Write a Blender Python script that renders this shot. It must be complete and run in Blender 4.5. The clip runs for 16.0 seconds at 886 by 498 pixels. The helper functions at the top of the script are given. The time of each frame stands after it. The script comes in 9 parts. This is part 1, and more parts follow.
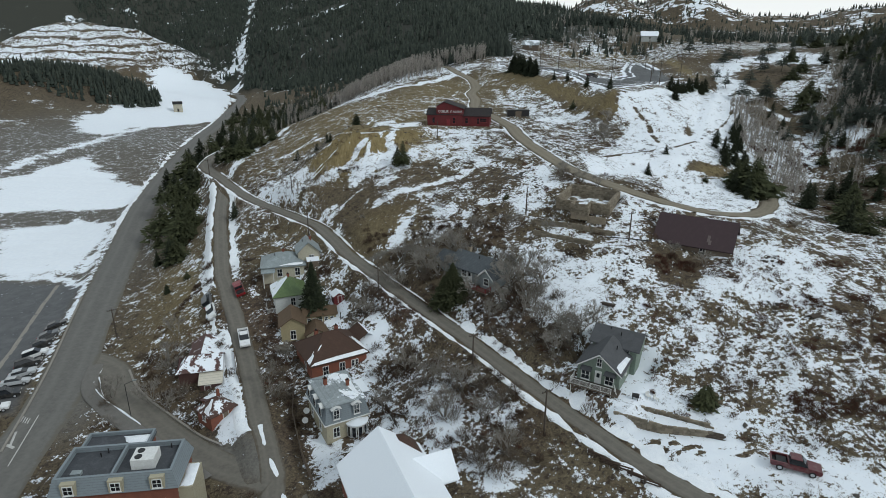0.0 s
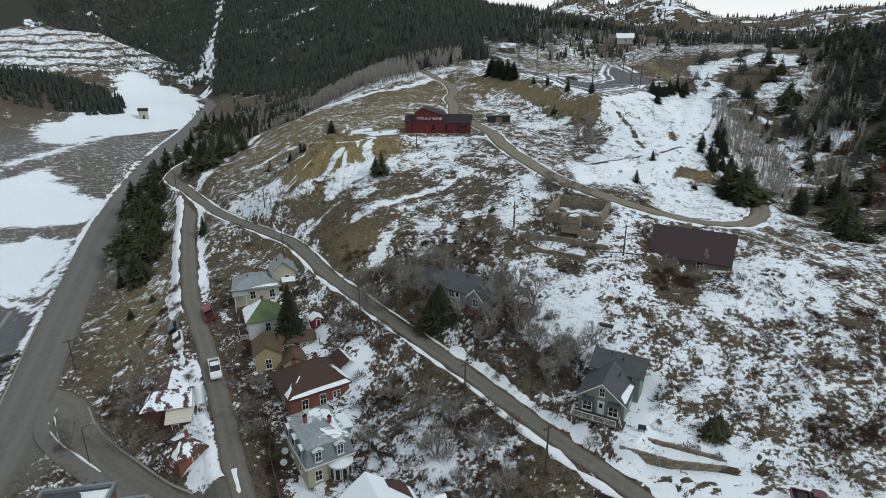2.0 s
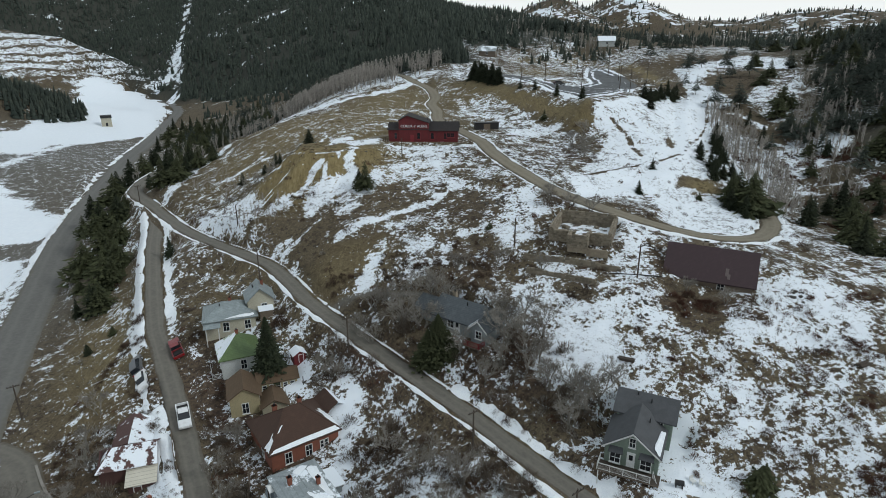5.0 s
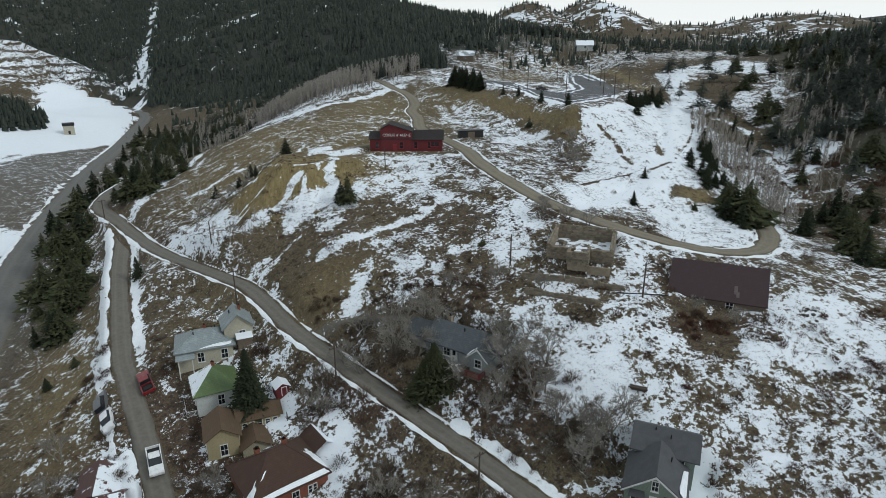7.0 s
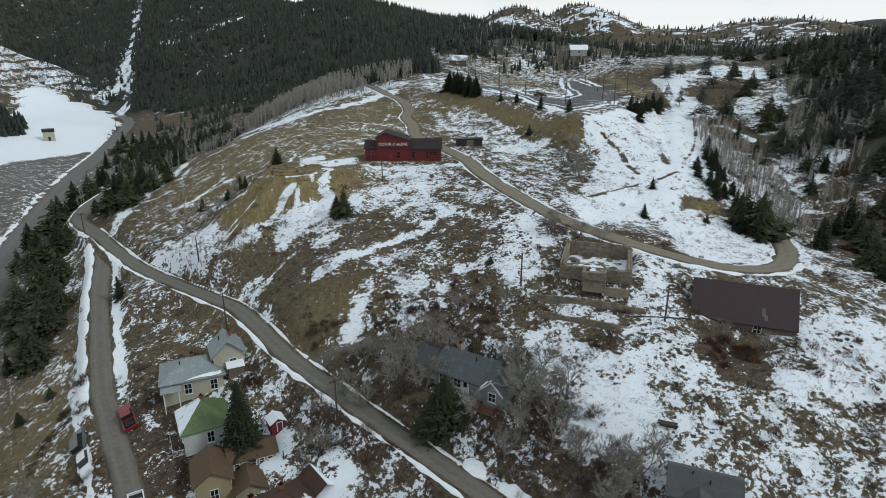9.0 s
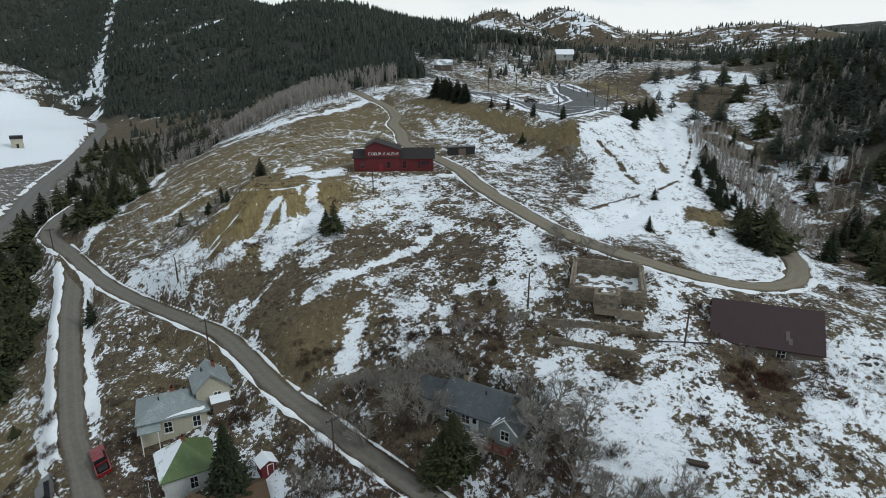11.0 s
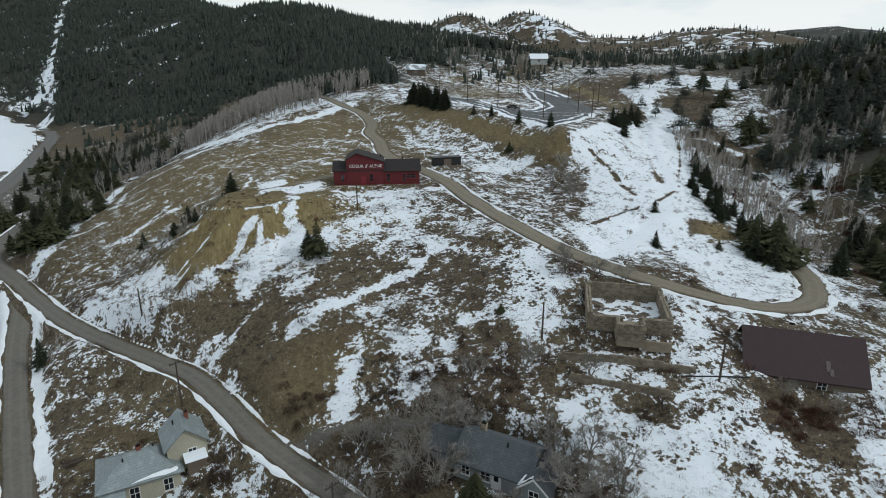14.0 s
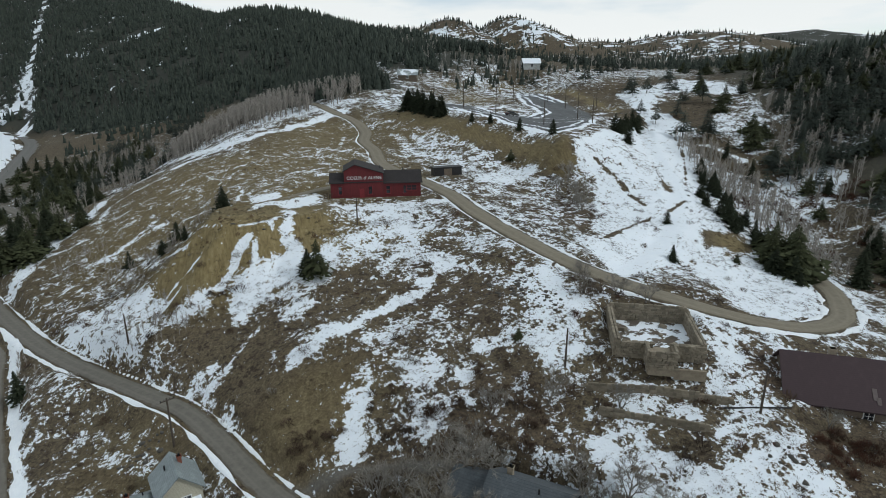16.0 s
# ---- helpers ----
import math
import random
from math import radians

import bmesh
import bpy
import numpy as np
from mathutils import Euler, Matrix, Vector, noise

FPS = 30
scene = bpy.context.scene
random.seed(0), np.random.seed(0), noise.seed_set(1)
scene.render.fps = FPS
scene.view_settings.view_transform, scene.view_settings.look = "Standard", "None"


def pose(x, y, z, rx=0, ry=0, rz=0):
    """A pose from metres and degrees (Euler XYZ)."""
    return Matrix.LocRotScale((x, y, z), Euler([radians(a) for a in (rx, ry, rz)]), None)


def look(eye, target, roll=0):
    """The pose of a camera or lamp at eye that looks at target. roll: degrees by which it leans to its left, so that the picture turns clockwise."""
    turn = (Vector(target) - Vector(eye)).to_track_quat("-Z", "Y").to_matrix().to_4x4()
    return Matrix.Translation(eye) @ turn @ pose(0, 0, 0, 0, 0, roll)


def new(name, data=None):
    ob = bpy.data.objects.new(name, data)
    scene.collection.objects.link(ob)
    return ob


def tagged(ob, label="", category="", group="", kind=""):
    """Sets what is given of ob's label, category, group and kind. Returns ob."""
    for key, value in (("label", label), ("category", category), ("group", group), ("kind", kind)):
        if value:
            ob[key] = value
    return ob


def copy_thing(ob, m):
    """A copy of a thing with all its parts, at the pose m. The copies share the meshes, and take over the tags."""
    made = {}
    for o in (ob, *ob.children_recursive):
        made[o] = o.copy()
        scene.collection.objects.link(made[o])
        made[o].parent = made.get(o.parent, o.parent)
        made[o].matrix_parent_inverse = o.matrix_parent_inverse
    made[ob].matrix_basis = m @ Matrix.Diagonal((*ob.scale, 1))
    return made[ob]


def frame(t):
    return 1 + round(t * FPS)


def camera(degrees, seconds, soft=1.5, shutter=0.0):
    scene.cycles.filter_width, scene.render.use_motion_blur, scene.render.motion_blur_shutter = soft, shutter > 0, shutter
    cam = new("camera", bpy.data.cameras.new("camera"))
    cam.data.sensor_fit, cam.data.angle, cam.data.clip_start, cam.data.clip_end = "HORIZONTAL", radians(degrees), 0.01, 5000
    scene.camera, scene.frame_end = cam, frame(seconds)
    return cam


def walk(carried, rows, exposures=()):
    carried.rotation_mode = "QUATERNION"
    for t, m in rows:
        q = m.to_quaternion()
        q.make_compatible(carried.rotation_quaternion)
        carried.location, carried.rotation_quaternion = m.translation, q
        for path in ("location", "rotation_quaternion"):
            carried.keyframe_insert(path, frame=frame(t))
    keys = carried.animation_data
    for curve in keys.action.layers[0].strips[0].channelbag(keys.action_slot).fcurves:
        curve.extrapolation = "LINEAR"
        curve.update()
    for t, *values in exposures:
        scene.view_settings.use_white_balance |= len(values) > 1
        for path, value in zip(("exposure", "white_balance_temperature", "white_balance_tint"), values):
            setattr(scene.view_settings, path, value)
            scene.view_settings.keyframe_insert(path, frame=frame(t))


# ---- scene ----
cam = camera(73.35, 16.0, 0.4)
PATH = [
    (0.0, look((-0.00, 0.00, 45.00), (0.00, 94.16, 11.32), 0.32)),
    (0.5, look((-0.42, 1.86, 45.13), (0.21, 96.05, 11.56), 0.23)),
    (1.0, look((-0.84, 3.72, 45.27), (0.70, 97.92, 11.75), 0.18)),
    (1.5, look((-1.23, 5.66, 45.45), (1.27, 99.85, 11.98), 0.10)),
    (2.0, look((-1.70, 7.53, 45.55), (2.41, 101.70, 12.16), 0.03)),
    (2.5, look((-2.32, 9.45, 45.60), (2.82, 103.58, 12.25), 0.01)),
    (3.0, look((-2.77, 11.33, 45.43), (3.18, 105.45, 12.18), -0.01)),
    (3.5, look((-3.19, 13.17, 45.35), (3.01, 107.31, 12.18), -0.00)),
    (4.0, look((-3.63, 15.14, 45.30), (3.05, 109.27, 12.21), -0.02)),
    (6.5, look((-6.35, 24.79, 45.55), (5.17, 118.65, 13.04), -0.08)),
    (7.0, look((-6.90, 26.64, 45.70), (5.65, 120.42, 13.34), -0.08)),
    (7.5, look((-7.47, 28.53, 45.82), (5.64, 122.29, 13.59), -0.03)),
    (8.0, look((-7.99, 30.39, 45.96), (5.88, 124.06, 13.81), 0.01)),
    (8.5, look((-8.37, 32.31, 46.06), (5.78, 125.98, 14.02), 0.02)),
    (9.0, look((-8.88, 34.24, 46.10), (5.77, 127.89, 14.24), 0.01)),
    (11.5, look((-11.44, 43.56, 46.68), (7.72, 136.59, 15.40), 0.12)),
    (12.0, look((-11.98, 45.32, 46.78), (8.44, 138.11, 15.56), 0.10)),
    (12.5, look((-12.48, 47.08, 46.80), (8.87, 139.70, 15.73), 0.06)),
    (13.0, look((-13.09, 48.94, 46.74), (9.59, 141.30, 15.82), 0.10)),
    (13.5, look((-13.56, 50.86, 46.58), (9.80, 143.10, 15.80), 0.11)),
    (14.0, look((-14.03, 52.73, 46.65), (9.59, 144.90, 15.89), 0.14)),
    (14.5, look((-14.41, 54.53, 46.80), (9.41, 146.69, 16.14), 0.04)),
    (15.0, look((-14.86, 56.35, 46.89), (9.56, 148.39, 16.35), -0.06)),
    (15.5, look((-15.36, 58.23, 46.90), (9.66, 150.19, 16.61), -0.04)),
    (16.0, look((-15.80, 60.00, 47.06), (10.02, 151.78, 16.90), -0.09)),
]
walk(cam, PATH, exposures=[(0.0, -0.04), (16.0, -0.08)])

# ---------------------------------------------------------------- daylight under thin cloud
SUN_HEIGHT, SUN_TURN = radians(38), radians(118)
world = bpy.data.worlds.new("overcast_sky")
scene.world = world
world.use_nodes = True
wt = world.node_tree
wt.nodes.clear()
sky = wt.nodes.new("ShaderNodeTexSky")
sky.sky_type, sky.sun_disc, sky.sun_elevation, sky.sun_rotation = "NISHITA", False, SUN_HEIGHT, SUN_TURN
sky.altitude, sky.dust_density = 2500, 1.0
gain = wt.nodes.new("ShaderNodeVectorMath")
gain.operation = "SCALE"
gain.inputs["Scale"].default_value = 0.16
wt.links.new(sky.outputs[0], gain.inputs[0])
# broken cloud sheet
spot = wt.nodes.new("ShaderNodeTexCoord")
stretch = wt.nodes.new("ShaderNodeMapping")
stretch.inputs["Scale"].default_value = (1.6, 1.6, 7.0)
wt.links.new(spot.outputs["Generated"], stretch.inputs[0])
puffs = wt.nodes.new("ShaderNodeTexNoise")
puffs.inputs["Scale"].default_value, puffs.inputs["Detail"].default_value = 2.1, 5.0
wt.links.new(stretch.outputs[0], puffs.inputs["Vector"])
cover = wt.nodes.new("ShaderNodeValToRGB")
cover.color_ramp.elements[0].position, cover.color_ramp.elements[1].position = 0.32, 0.51
cover.color_ramp.elements[0].color = (0.35, 0.35, 0.35, 1)
wt.links.new(puffs.outputs["Fac"], cover.inputs[0])
clouds = wt.nodes.new("ShaderNodeMixRGB")
# brighter and whiter towards the horizon
split = wt.nodes.new("ShaderNodeSeparateXYZ")
wt.links.new(spot.outputs["Generated"], split.inputs[0])
shade = wt.nodes.new("ShaderNodeValToRGB")
shade.color_ramp.elements[0].position, shade.color_ramp.elements[1].position = 0.02, 0.45
shade.color_ramp.elements[0].color, shade.color_ramp.elements[1].color = (1.22, 1.27, 1.27, 1), (0.84, 0.945, 0.99, 1)
wt.links.new(split.outputs["Z"], shade.inputs[0])
wt.links.new(shade.outputs[0], clouds.inputs[2])
wt.links.new(cover.outputs[0], clouds.inputs[0])
wt.links.new(gain.outputs[0], clouds.inputs[1])
back = wt.nodes.new("ShaderNodeBackground")
back.inputs["Strength"].default_value = 0.76
wt.links.new(clouds.outputs[0], back.inputs[0])
wout = wt.nodes.new("ShaderNodeOutputWorld")
wt.links.new(back.outputs[0], wout.inputs[0])
lamp = bpy.data.lights.new("sun", "SUN")
lamp.energy, lamp.angle, lamp.color = 1.2, radians(12), (0.95, 0.985, 0.97)
sun = new("sun", lamp)
sun.matrix_world = look((math.sin(SUN_TURN) * 50, math.cos(SUN_TURN) * 50, math.tan(SUN_HEIGHT) * 50), (0, 0, 0))

# ---------------------------------------------------------------- land shape
def lattice(ix, iy, seed):
    """Repeatable random numbers 0..1 on whole-number places."""
    h = (ix.astype(np.int64) * 374761393 + iy.astype(np.int64) * 668265263 + seed * 1442695041) & 0xFFFFFFFF
    h = ((h ^ (h >> 13)) * 1274126177) & 0xFFFFFFFF
    return ((h ^ (h >> 16)) & 0xFFFF) / 65535.0


def rough(x, y, size, seed=0, octaves=3):
    """Smooth noise about -1..1, with features of that size in metres."""
    x, y = np.asarray(x, float), np.asarray(y, float)
    out, amp, total = np.zeros(np.broadcast(x, y).shape), 1.0, 0.0
    for k in range(octaves):
        px, py = x / size + 17.3 * k, y / size - 9.1 * k
        ix, iy = np.floor(px), np.floor(py)
        fx, fy = px - ix, py - iy
        fx, fy = fx * fx * (3 - 2 * fx), fy * fy * (3 - 2 * fy)
        a, b = lattice(ix, iy, seed + k), lattice(ix + 1, iy, seed + k)
        c, d = lattice(ix, iy + 1, seed + k), lattice(ix + 1, iy + 1, seed + k)
        out += amp * ((a * (1 - fx) + b * fx) * (1 - fy) + (c * (1 - fx) + d * fx) * fy)
        total += amp
        amp, size = amp * 0.5, size * 0.5
    return out / total * 2 - 1


def ease(a, b, v):
    v = np.clip((v - a) / (b - a), 0, 1)
    return v * v * (3 - 2 * v)


# centre lines of the roads, with their heights
HIGHWAY = [(-58, 30, -15), (-61, 58, -14.8), (-64.2, 74.2, -14.5), (-67.5, 90.2, -14), (-77, 118.3, -13.5), (-90, 156.4, -13), (-109, 214, -12),
           (-133, 313, -10.5), (-146, 395, -8.8), (-159, 462, -8.4), (-172, 520, -8.0),
           (-187, 558, -7.8), (-212, 602, -7.4), (-250, 632, -6.8), (-292, 652, -6), (-430, 672, -3)]
LOWER_STREET = [(-20.9, 48.6, -15.0), (-23.6, 67.3, -13.6), (-29.2, 80.5, -12.2), (-31.9, 86.6, -11.2), (-39.2, 102.6, -9.0), (-46.6, 117.8, -6.2),
                (-50.5, 126.4, -4.9), (-60.5, 155.3, -0.9), (-66.2, 174.5, 0.9), (-71.8, 187.9, 1.8)]
CORNER_STREET = [(-68, 101, -14), (-61.2, 96.8, -14), (-56.6, 90.3, -14), (-51.5, 85.6, -14.2), (-46.9, 81.6, -14.5), (-39.6, 76, -14.5), (-32.3, 71, -14.2), (-23.6, 67.3, -13.6)]
ALLEY = [(-27.6, 81, -13.0), (-24.4, 74, -13.9), (-20, 66, -14.2), (-17, 58, -14.4)]
HILL_ROAD = [(69.9, 23.9, -7.7), (44.8, 43.9, -7.0), (29.5, 57.9, -6.5), (21.5, 67.7, -6.0), (11.4, 81.5, -5.0), (4.2, 91.2, -4.0), (-7.4, 104.9, -2.0),
             (-15.4, 114.6, -0.5), (-20.6, 121.3, 0.3), (-29.4, 135.9, 1.6), (-37.3, 144.1, 1.9), (-52.5, 160, 1.7), (-62.9, 174.3, 1.6), (-71.8, 187.9, 1.8), (-82.5, 203.8, 2.2)]
JUNCTION = [(-71.8, 187.9, 1.8), (-82.5, 203.8, 2.2), (-86.5, 222, 1.9), (-90.5, 246, 0), (-97, 276, -3.6), (-111, 314, -7.6), (-134, 346, -9.6)]
UPPER_ROAD = [(84, 152, 8), (80, 142, 8), (76.5, 135, 8), (72, 129.5, 8.1), (66, 124.5, 8.8), (57, 121.2, 10.2), (48, 122.5, 11.8), (38, 129, 14), (30, 140.6, 15.4),
              (24.8, 154, 17.2), (22.4, 162, 18.2), (21, 171, 18.8), (20.2, 182, 19.4), (16.5, 197, 20.2), (11.5, 215, 21), (12, 232, 22.4), (11, 245, 23.4),
              (13.5, 258, 24.8), (12, 275, 27), (6, 292, 29), (2, 308, 30.5), (-8, 330, 31)]
MINE_TRACK = [(14, 203, 20.4), (4, 200, 20), (-7, 195, 19.3), (-15, 190, 18.7), (-23, 186, 18.2)]
SNOW_TRACK = [(33, 136.5, 14.9), (42, 143, 13.8), (54, 153, 14), (64, 163, 15.8), (75, 178, 17.8), (84, 196, 20), (92, 214, 23), (99, 232, 26), (106, 250, 29.2), (115, 270, 32), (128, 284, 34)]
LANE = [(-19.4, 119.8, 0.2), (-13.5, 118.6, 2.0), (-6, 116, 3.6), (1, 113.5, 4.2)]
DRIVEWAY = [(21.5, 67.7, -6.0), (29.5, 65.2, -5.2), (40, 62.4, -4.6), (50, 58, -4.6)]
# ridges, gullies, banks and benches
SPURS = [(-12, 137, 8.8), (5.3, 126, 9), (19, 110, 6.5), (32.4, 106, 8.2), (25, 98, 4.5), (36.4, 88, 2.1), (46, 81.3, 0.5), (53.6, 78.3, 0.9), (2.7, 81.6, -5.1), (-5.8, 90, -8.3), (48.5, 95, 5.9), (51.5, 90, 3.3), (62, 105, 8.3),
         (60, 86, 3), (36, 73, -3.8), (9.5, 104, 2.6), (16, 92, -0.4), (24, 80, -2.6)]
CROWN = [(-1, 142, 11.4), (13, 148, 14.6), (18, 129, 12.4), (0, 160, 15.5), (-10, 171, 18), (-17, 168, 17), (-22, 176, 17.6), (4, 176, 18), (4, 188, 19.2), (-25, 160, 10.6),
         (-33, 163, 8.8), (-27.5, 199, 17.6), (-38, 195, 13.2), (-45.5, 155, 6), (-36, 148, 6.3), (-58, 200, 8), (-59, 235, 12), (-70, 228, 5.5), (-68, 261, 6),
         (-36, 232, 19), (-10, 225, 21), (-15, 262, 24), (-62, 300, 8), (-25, 300, 25)]
EAST_BENCH = [(30, 115, 9.8), (40, 106, 7.6), (47, 102.5, 6.2), (53, 113, 9.6), (64, 112, 8.6), (60.7, 162, 16), (69.5, 153, 12.4), (57, 140, 11), (66, 138, 8.8), (71, 170, 16.5), (36, 194, 20.3), (27, 226, 23.4)]
PLATEAU = [(30, 262, 31), (36, 246, 30.6), (41, 231, 30.2), (47, 221, 29.6), (54, 208, 28.7), (53, 194, 28.2), (63, 201, 28.3), (76, 210, 28.2), (96, 229, 28.4), (108, 258, 29.4),
           (60, 226, 28.9), (72, 242, 29.3), (58, 252, 30.2), (82, 268, 30.4), (98, 296, 31.2), (62, 292, 31.8), (40, 276, 31.6), (100, 330, 32.6), (70, 330, 33), (28, 300, 33),
           (122, 268, 34.5), (124, 300, 37.5), (122, 335, 39), (90, 362, 39), (60, 360, 38), (30, 345, 36)]
# foot of the bank below the plateau
BANK_FOOT = [(28, 240, 25.6), (34, 222, 23.8), (40, 208, 22.2), (45, 197, 20.6), (51, 185, 19.6), (60, 187, 21.6), (70.4, 193.3, 24.2), (82, 206, 24.2), (92, 220, 25)]
EAST_SIDE = [(90, 140, 6), (99, 160, 8), (104, 182, 14), (119, 204, 21), (147, 269, 35), (120, 150, 13), (150, 165, 27), (190, 170, 42), (110, 110, 8), (150, 110, 20), (200, 230, 50),
             (170, 310, 40), (90, 60, -3), (140, 60, 6)]
WEST_SIDE = [(-86, 110, -15), (-93, 135, -15), (-114, 140, -15), (-113, 195, -14), (-159, 205, -13), (-128, 225, -12), (-155, 300, -6), (-178, 404, -8), (-160, 240, -11), (-205, 300, -5),
             (-260, 351, -3), (-150, 100, -15), (-240, 200, -10), (-215, 440, -7), (-120, 330, -10), (-100, 262, -9)]
TOWN = [(-54, 108, -11), (-60, 128, -9.5), (-68, 150, -7.5), (-80, 175, -6), (-26, 98, -10.3), (-22, 110, -6.3), (-14, 92, -9.6), (-18, 80, -13), (-34, 118, -5), (-38, 130, -2),
        (-4, 84, -7.5), (-10, 68, -13), (8, 62, -8.5), (-44, 88, -12.8), (0, 40, -12), (30, 30, -8), (-52, 60, -15), (-30, 30, -15), (-60, 0, -15), (60, 0, -9), (0, -60, -13)]
RIM = [(-60, 345, 10), (130, 380, 42), (-220, 590, -5), (-5, 378, 30), (-120, 425, -3), (-75, 385, 6), (250, 350, 44), (300, 150, 48), (-330, 420, 2), (-300, 120, -8), (-150, -100, -14), (150, -100, -6), (300, 0, 40)]

CONTROL = np.array([p for line in (HIGHWAY[:9], LOWER_STREET, CORNER_STREET, HILL_ROAD, JUNCTION[2:], UPPER_ROAD, SNOW_TRACK[1:], SPURS, CROWN, EAST_BENCH, PLATEAU, BANK_FOOT, EAST_SIDE,
                                   WEST_SIDE, TOWN, RIM) for p in line], float)


def plate(c, stiff):
    """Weights of the thin plate that bends through the heights c."""
    n = len(c)
    r2 = ((c[:, None, :2] - c[None, :, :2]) ** 2).sum(2) / 1e4
    k = 0.5 * r2 * np.log(r2 + 1e-9) + np.eye(n) * stiff
    flat = np.c_[np.ones(n), c[:, :2] / 100]
    full = np.block([[k, flat], [flat.T, np.zeros((3, 3))]])
    return np.linalg.solve(full, np.r_[c[:, 2], 0, 0, 0])


WEIGHTS = plate(CONTROL, 0.0008)


def bend(x, y):
    out = WEIGHTS[-3] + WEIGHTS[-2] * x / 100 + WEIGHTS[-1] * y / 100
    for w, (cx, cy, _) in zip(WEIGHTS, CONTROL):
        r2 = ((x - cx) ** 2 + (y - cy) ** 2) / 1e4
        out = out + w * 0.5 * r2 * np.log(r2 + 1e-9)
    return out


def along(line, x, y):
    """Distance to a line and its height at the nearest place."""
    best, height = np.full(x.shape, 1e9), np.zeros(x.shape)
    for (ax, ay, az), (bx, by, bz) in zip(line, line[1:]):
        dx, dy = bx - ax, by - ay
        s = np.clip(((x - ax) * dx + (y - ay) * dy) / (dx * dx + dy * dy), 0, 1)
        r = np.hypot(x - ax - s * dx, y - ay - s * dy)
        near = r < best
        best, height = np.where(near, r, best), np.where(near, az + s * (bz - az), height)
    return best, height


# road, half width, verge
ROADS = {"lane": (LANE, 1.4, 1.8), "drive": (DRIVEWAY, 1.9, 1.6), "alley": (ALLEY, 1.4, 1.2), "mine": (MINE_TRACK, 1.7, 2.0), "track": (SNOW_TRACK, 1.6, 2.0), "highway": (HIGHWAY, 4.6, 4.0),
         "corner": (CORNER_STREET, 3.0, 3.0), "lower": (LOWER_STREET, 2.0, 2.8), "hill": (HILL_ROAD, 1.85, 2.6), "junction": (JUNCTION, 2.3, 3.0), "upper": (UPPER_ROAD, 2.2, 2.5)}
# levelled ground under buildings: x, y, half-width, half-depth, turn, height
PADS = [(6.4, 106.4, 6.5, 4.6, -42, 1.45), (24.3, 77.2, 5.2, 6.6, -31, -3.35), (5, 187.5, 10.5, 5, -8, 19.1), (30.7, 122.1, 5.2, 5.2, -25.6, 11.4), (24.5, 199.5, 4.5, 2.2, 0, 20.3)]
# far hills: x, y, height, half-widths across and along, turn
HILLS = [(238, 965, 78, 60, 120, 0.0), (332, 930, 78, 56, 110, 0.15), (150, 985, 52, 62, 120, 0.0), (422, 890, 34, 56, 110, 0.3), (545, 780, 46, 74, 110, 0.4), (640, 690, 22, 90, 110, 0.4),
         (290, 760, 14, 120, 70, 0.1), (-365, 650, 78, 88, 58, 0.5), (-280, 425, 31, 56, 34, 0.55), (-560, 1050, 190, 330, 150, 0.6)]


def soft_step(v, w):
    return w * np.logaddexp(0, v / w)


def far_land(x, y):
    """Forested mountain beyond the valley, rocky hills at the skyline and a far range."""
    out = 0.0 * x
    for cx, cy, h, rx, ry, turn in HILLS:
        u, v = (x - cx) * math.cos(turn) + (y - cy) * math.sin(turn), (y - cy) * math.cos(turn) - (x - cx) * math.sin(turn)
        out = np.maximum(out, 0.84 * h * np.exp(-0.5 * ((u / rx) ** 2 + (v / ry) ** 2)))
    # the mountain climbs behind a foot that runs from south-east to north-west
    up = 0.75 * (y - 373 + np.minimum(x - 15, 0)) + rough(x, y, 120, 5, 2) * 12
    top = 36 + np.clip(0.34 * (76 - x), 0, 240) + rough(x, y, 160, 7, 2) * 5
    climb = 0.43 * soft_step(up, 18)
    rise = top - soft_step(top - climb, 16)
    rise = rise + 20 * ease(-50, -190, x) * ease(5, 70, up)
    out = np.maximum(out, np.maximum(rise, 0) * ease(210, 80, x))
    out = out + 330 * ease(2300, 3900, np.hypot(x, y)) * (0.42 + 0.6 * rough(x, y, 1100, 11, 3)) * ease(900, 2200, x)
    return out + ease(350, 700, np.hypot(x, y)) * rough(x, y, 60, 3, 3) * 5


def outside(corners, x, y):
    """Distance from a many-cornered field, below nought inside it."""
    inside, near = np.zeros(x.shape, bool), np.full(x.shape, 1e9)
    for (ax, ay), (bx, by) in zip(corners, corners[1:] + corners[:1]):
        s = np.clip(((x - ax) * (bx - ax) + (y - ay) * (by - ay)) / ((bx - ax) ** 2 + (by - ay) ** 2), 0, 1)
        near = np.minimum(near, np.hypot(x - ax - s * (bx - ax), y - ay - s * (by - ay)))
        cross = ((ay > y) != (by > y)) & (x < (bx - ax) * (y - ay) / (by - ay + 1e-9) + ax)
        inside ^= cross
    return np.where(inside, -near, near)


# mine dump below the shaft house: a flat tip with a steep, ribbed face
TIP = [(-25.4, 167.4), (-20.5, 166.8), (-16.4, 168.6), (-9, 171.6), (-5, 174), (-4, 187), (-14, 191), (-24, 188), (-28, 179), (-28.4, 172)]


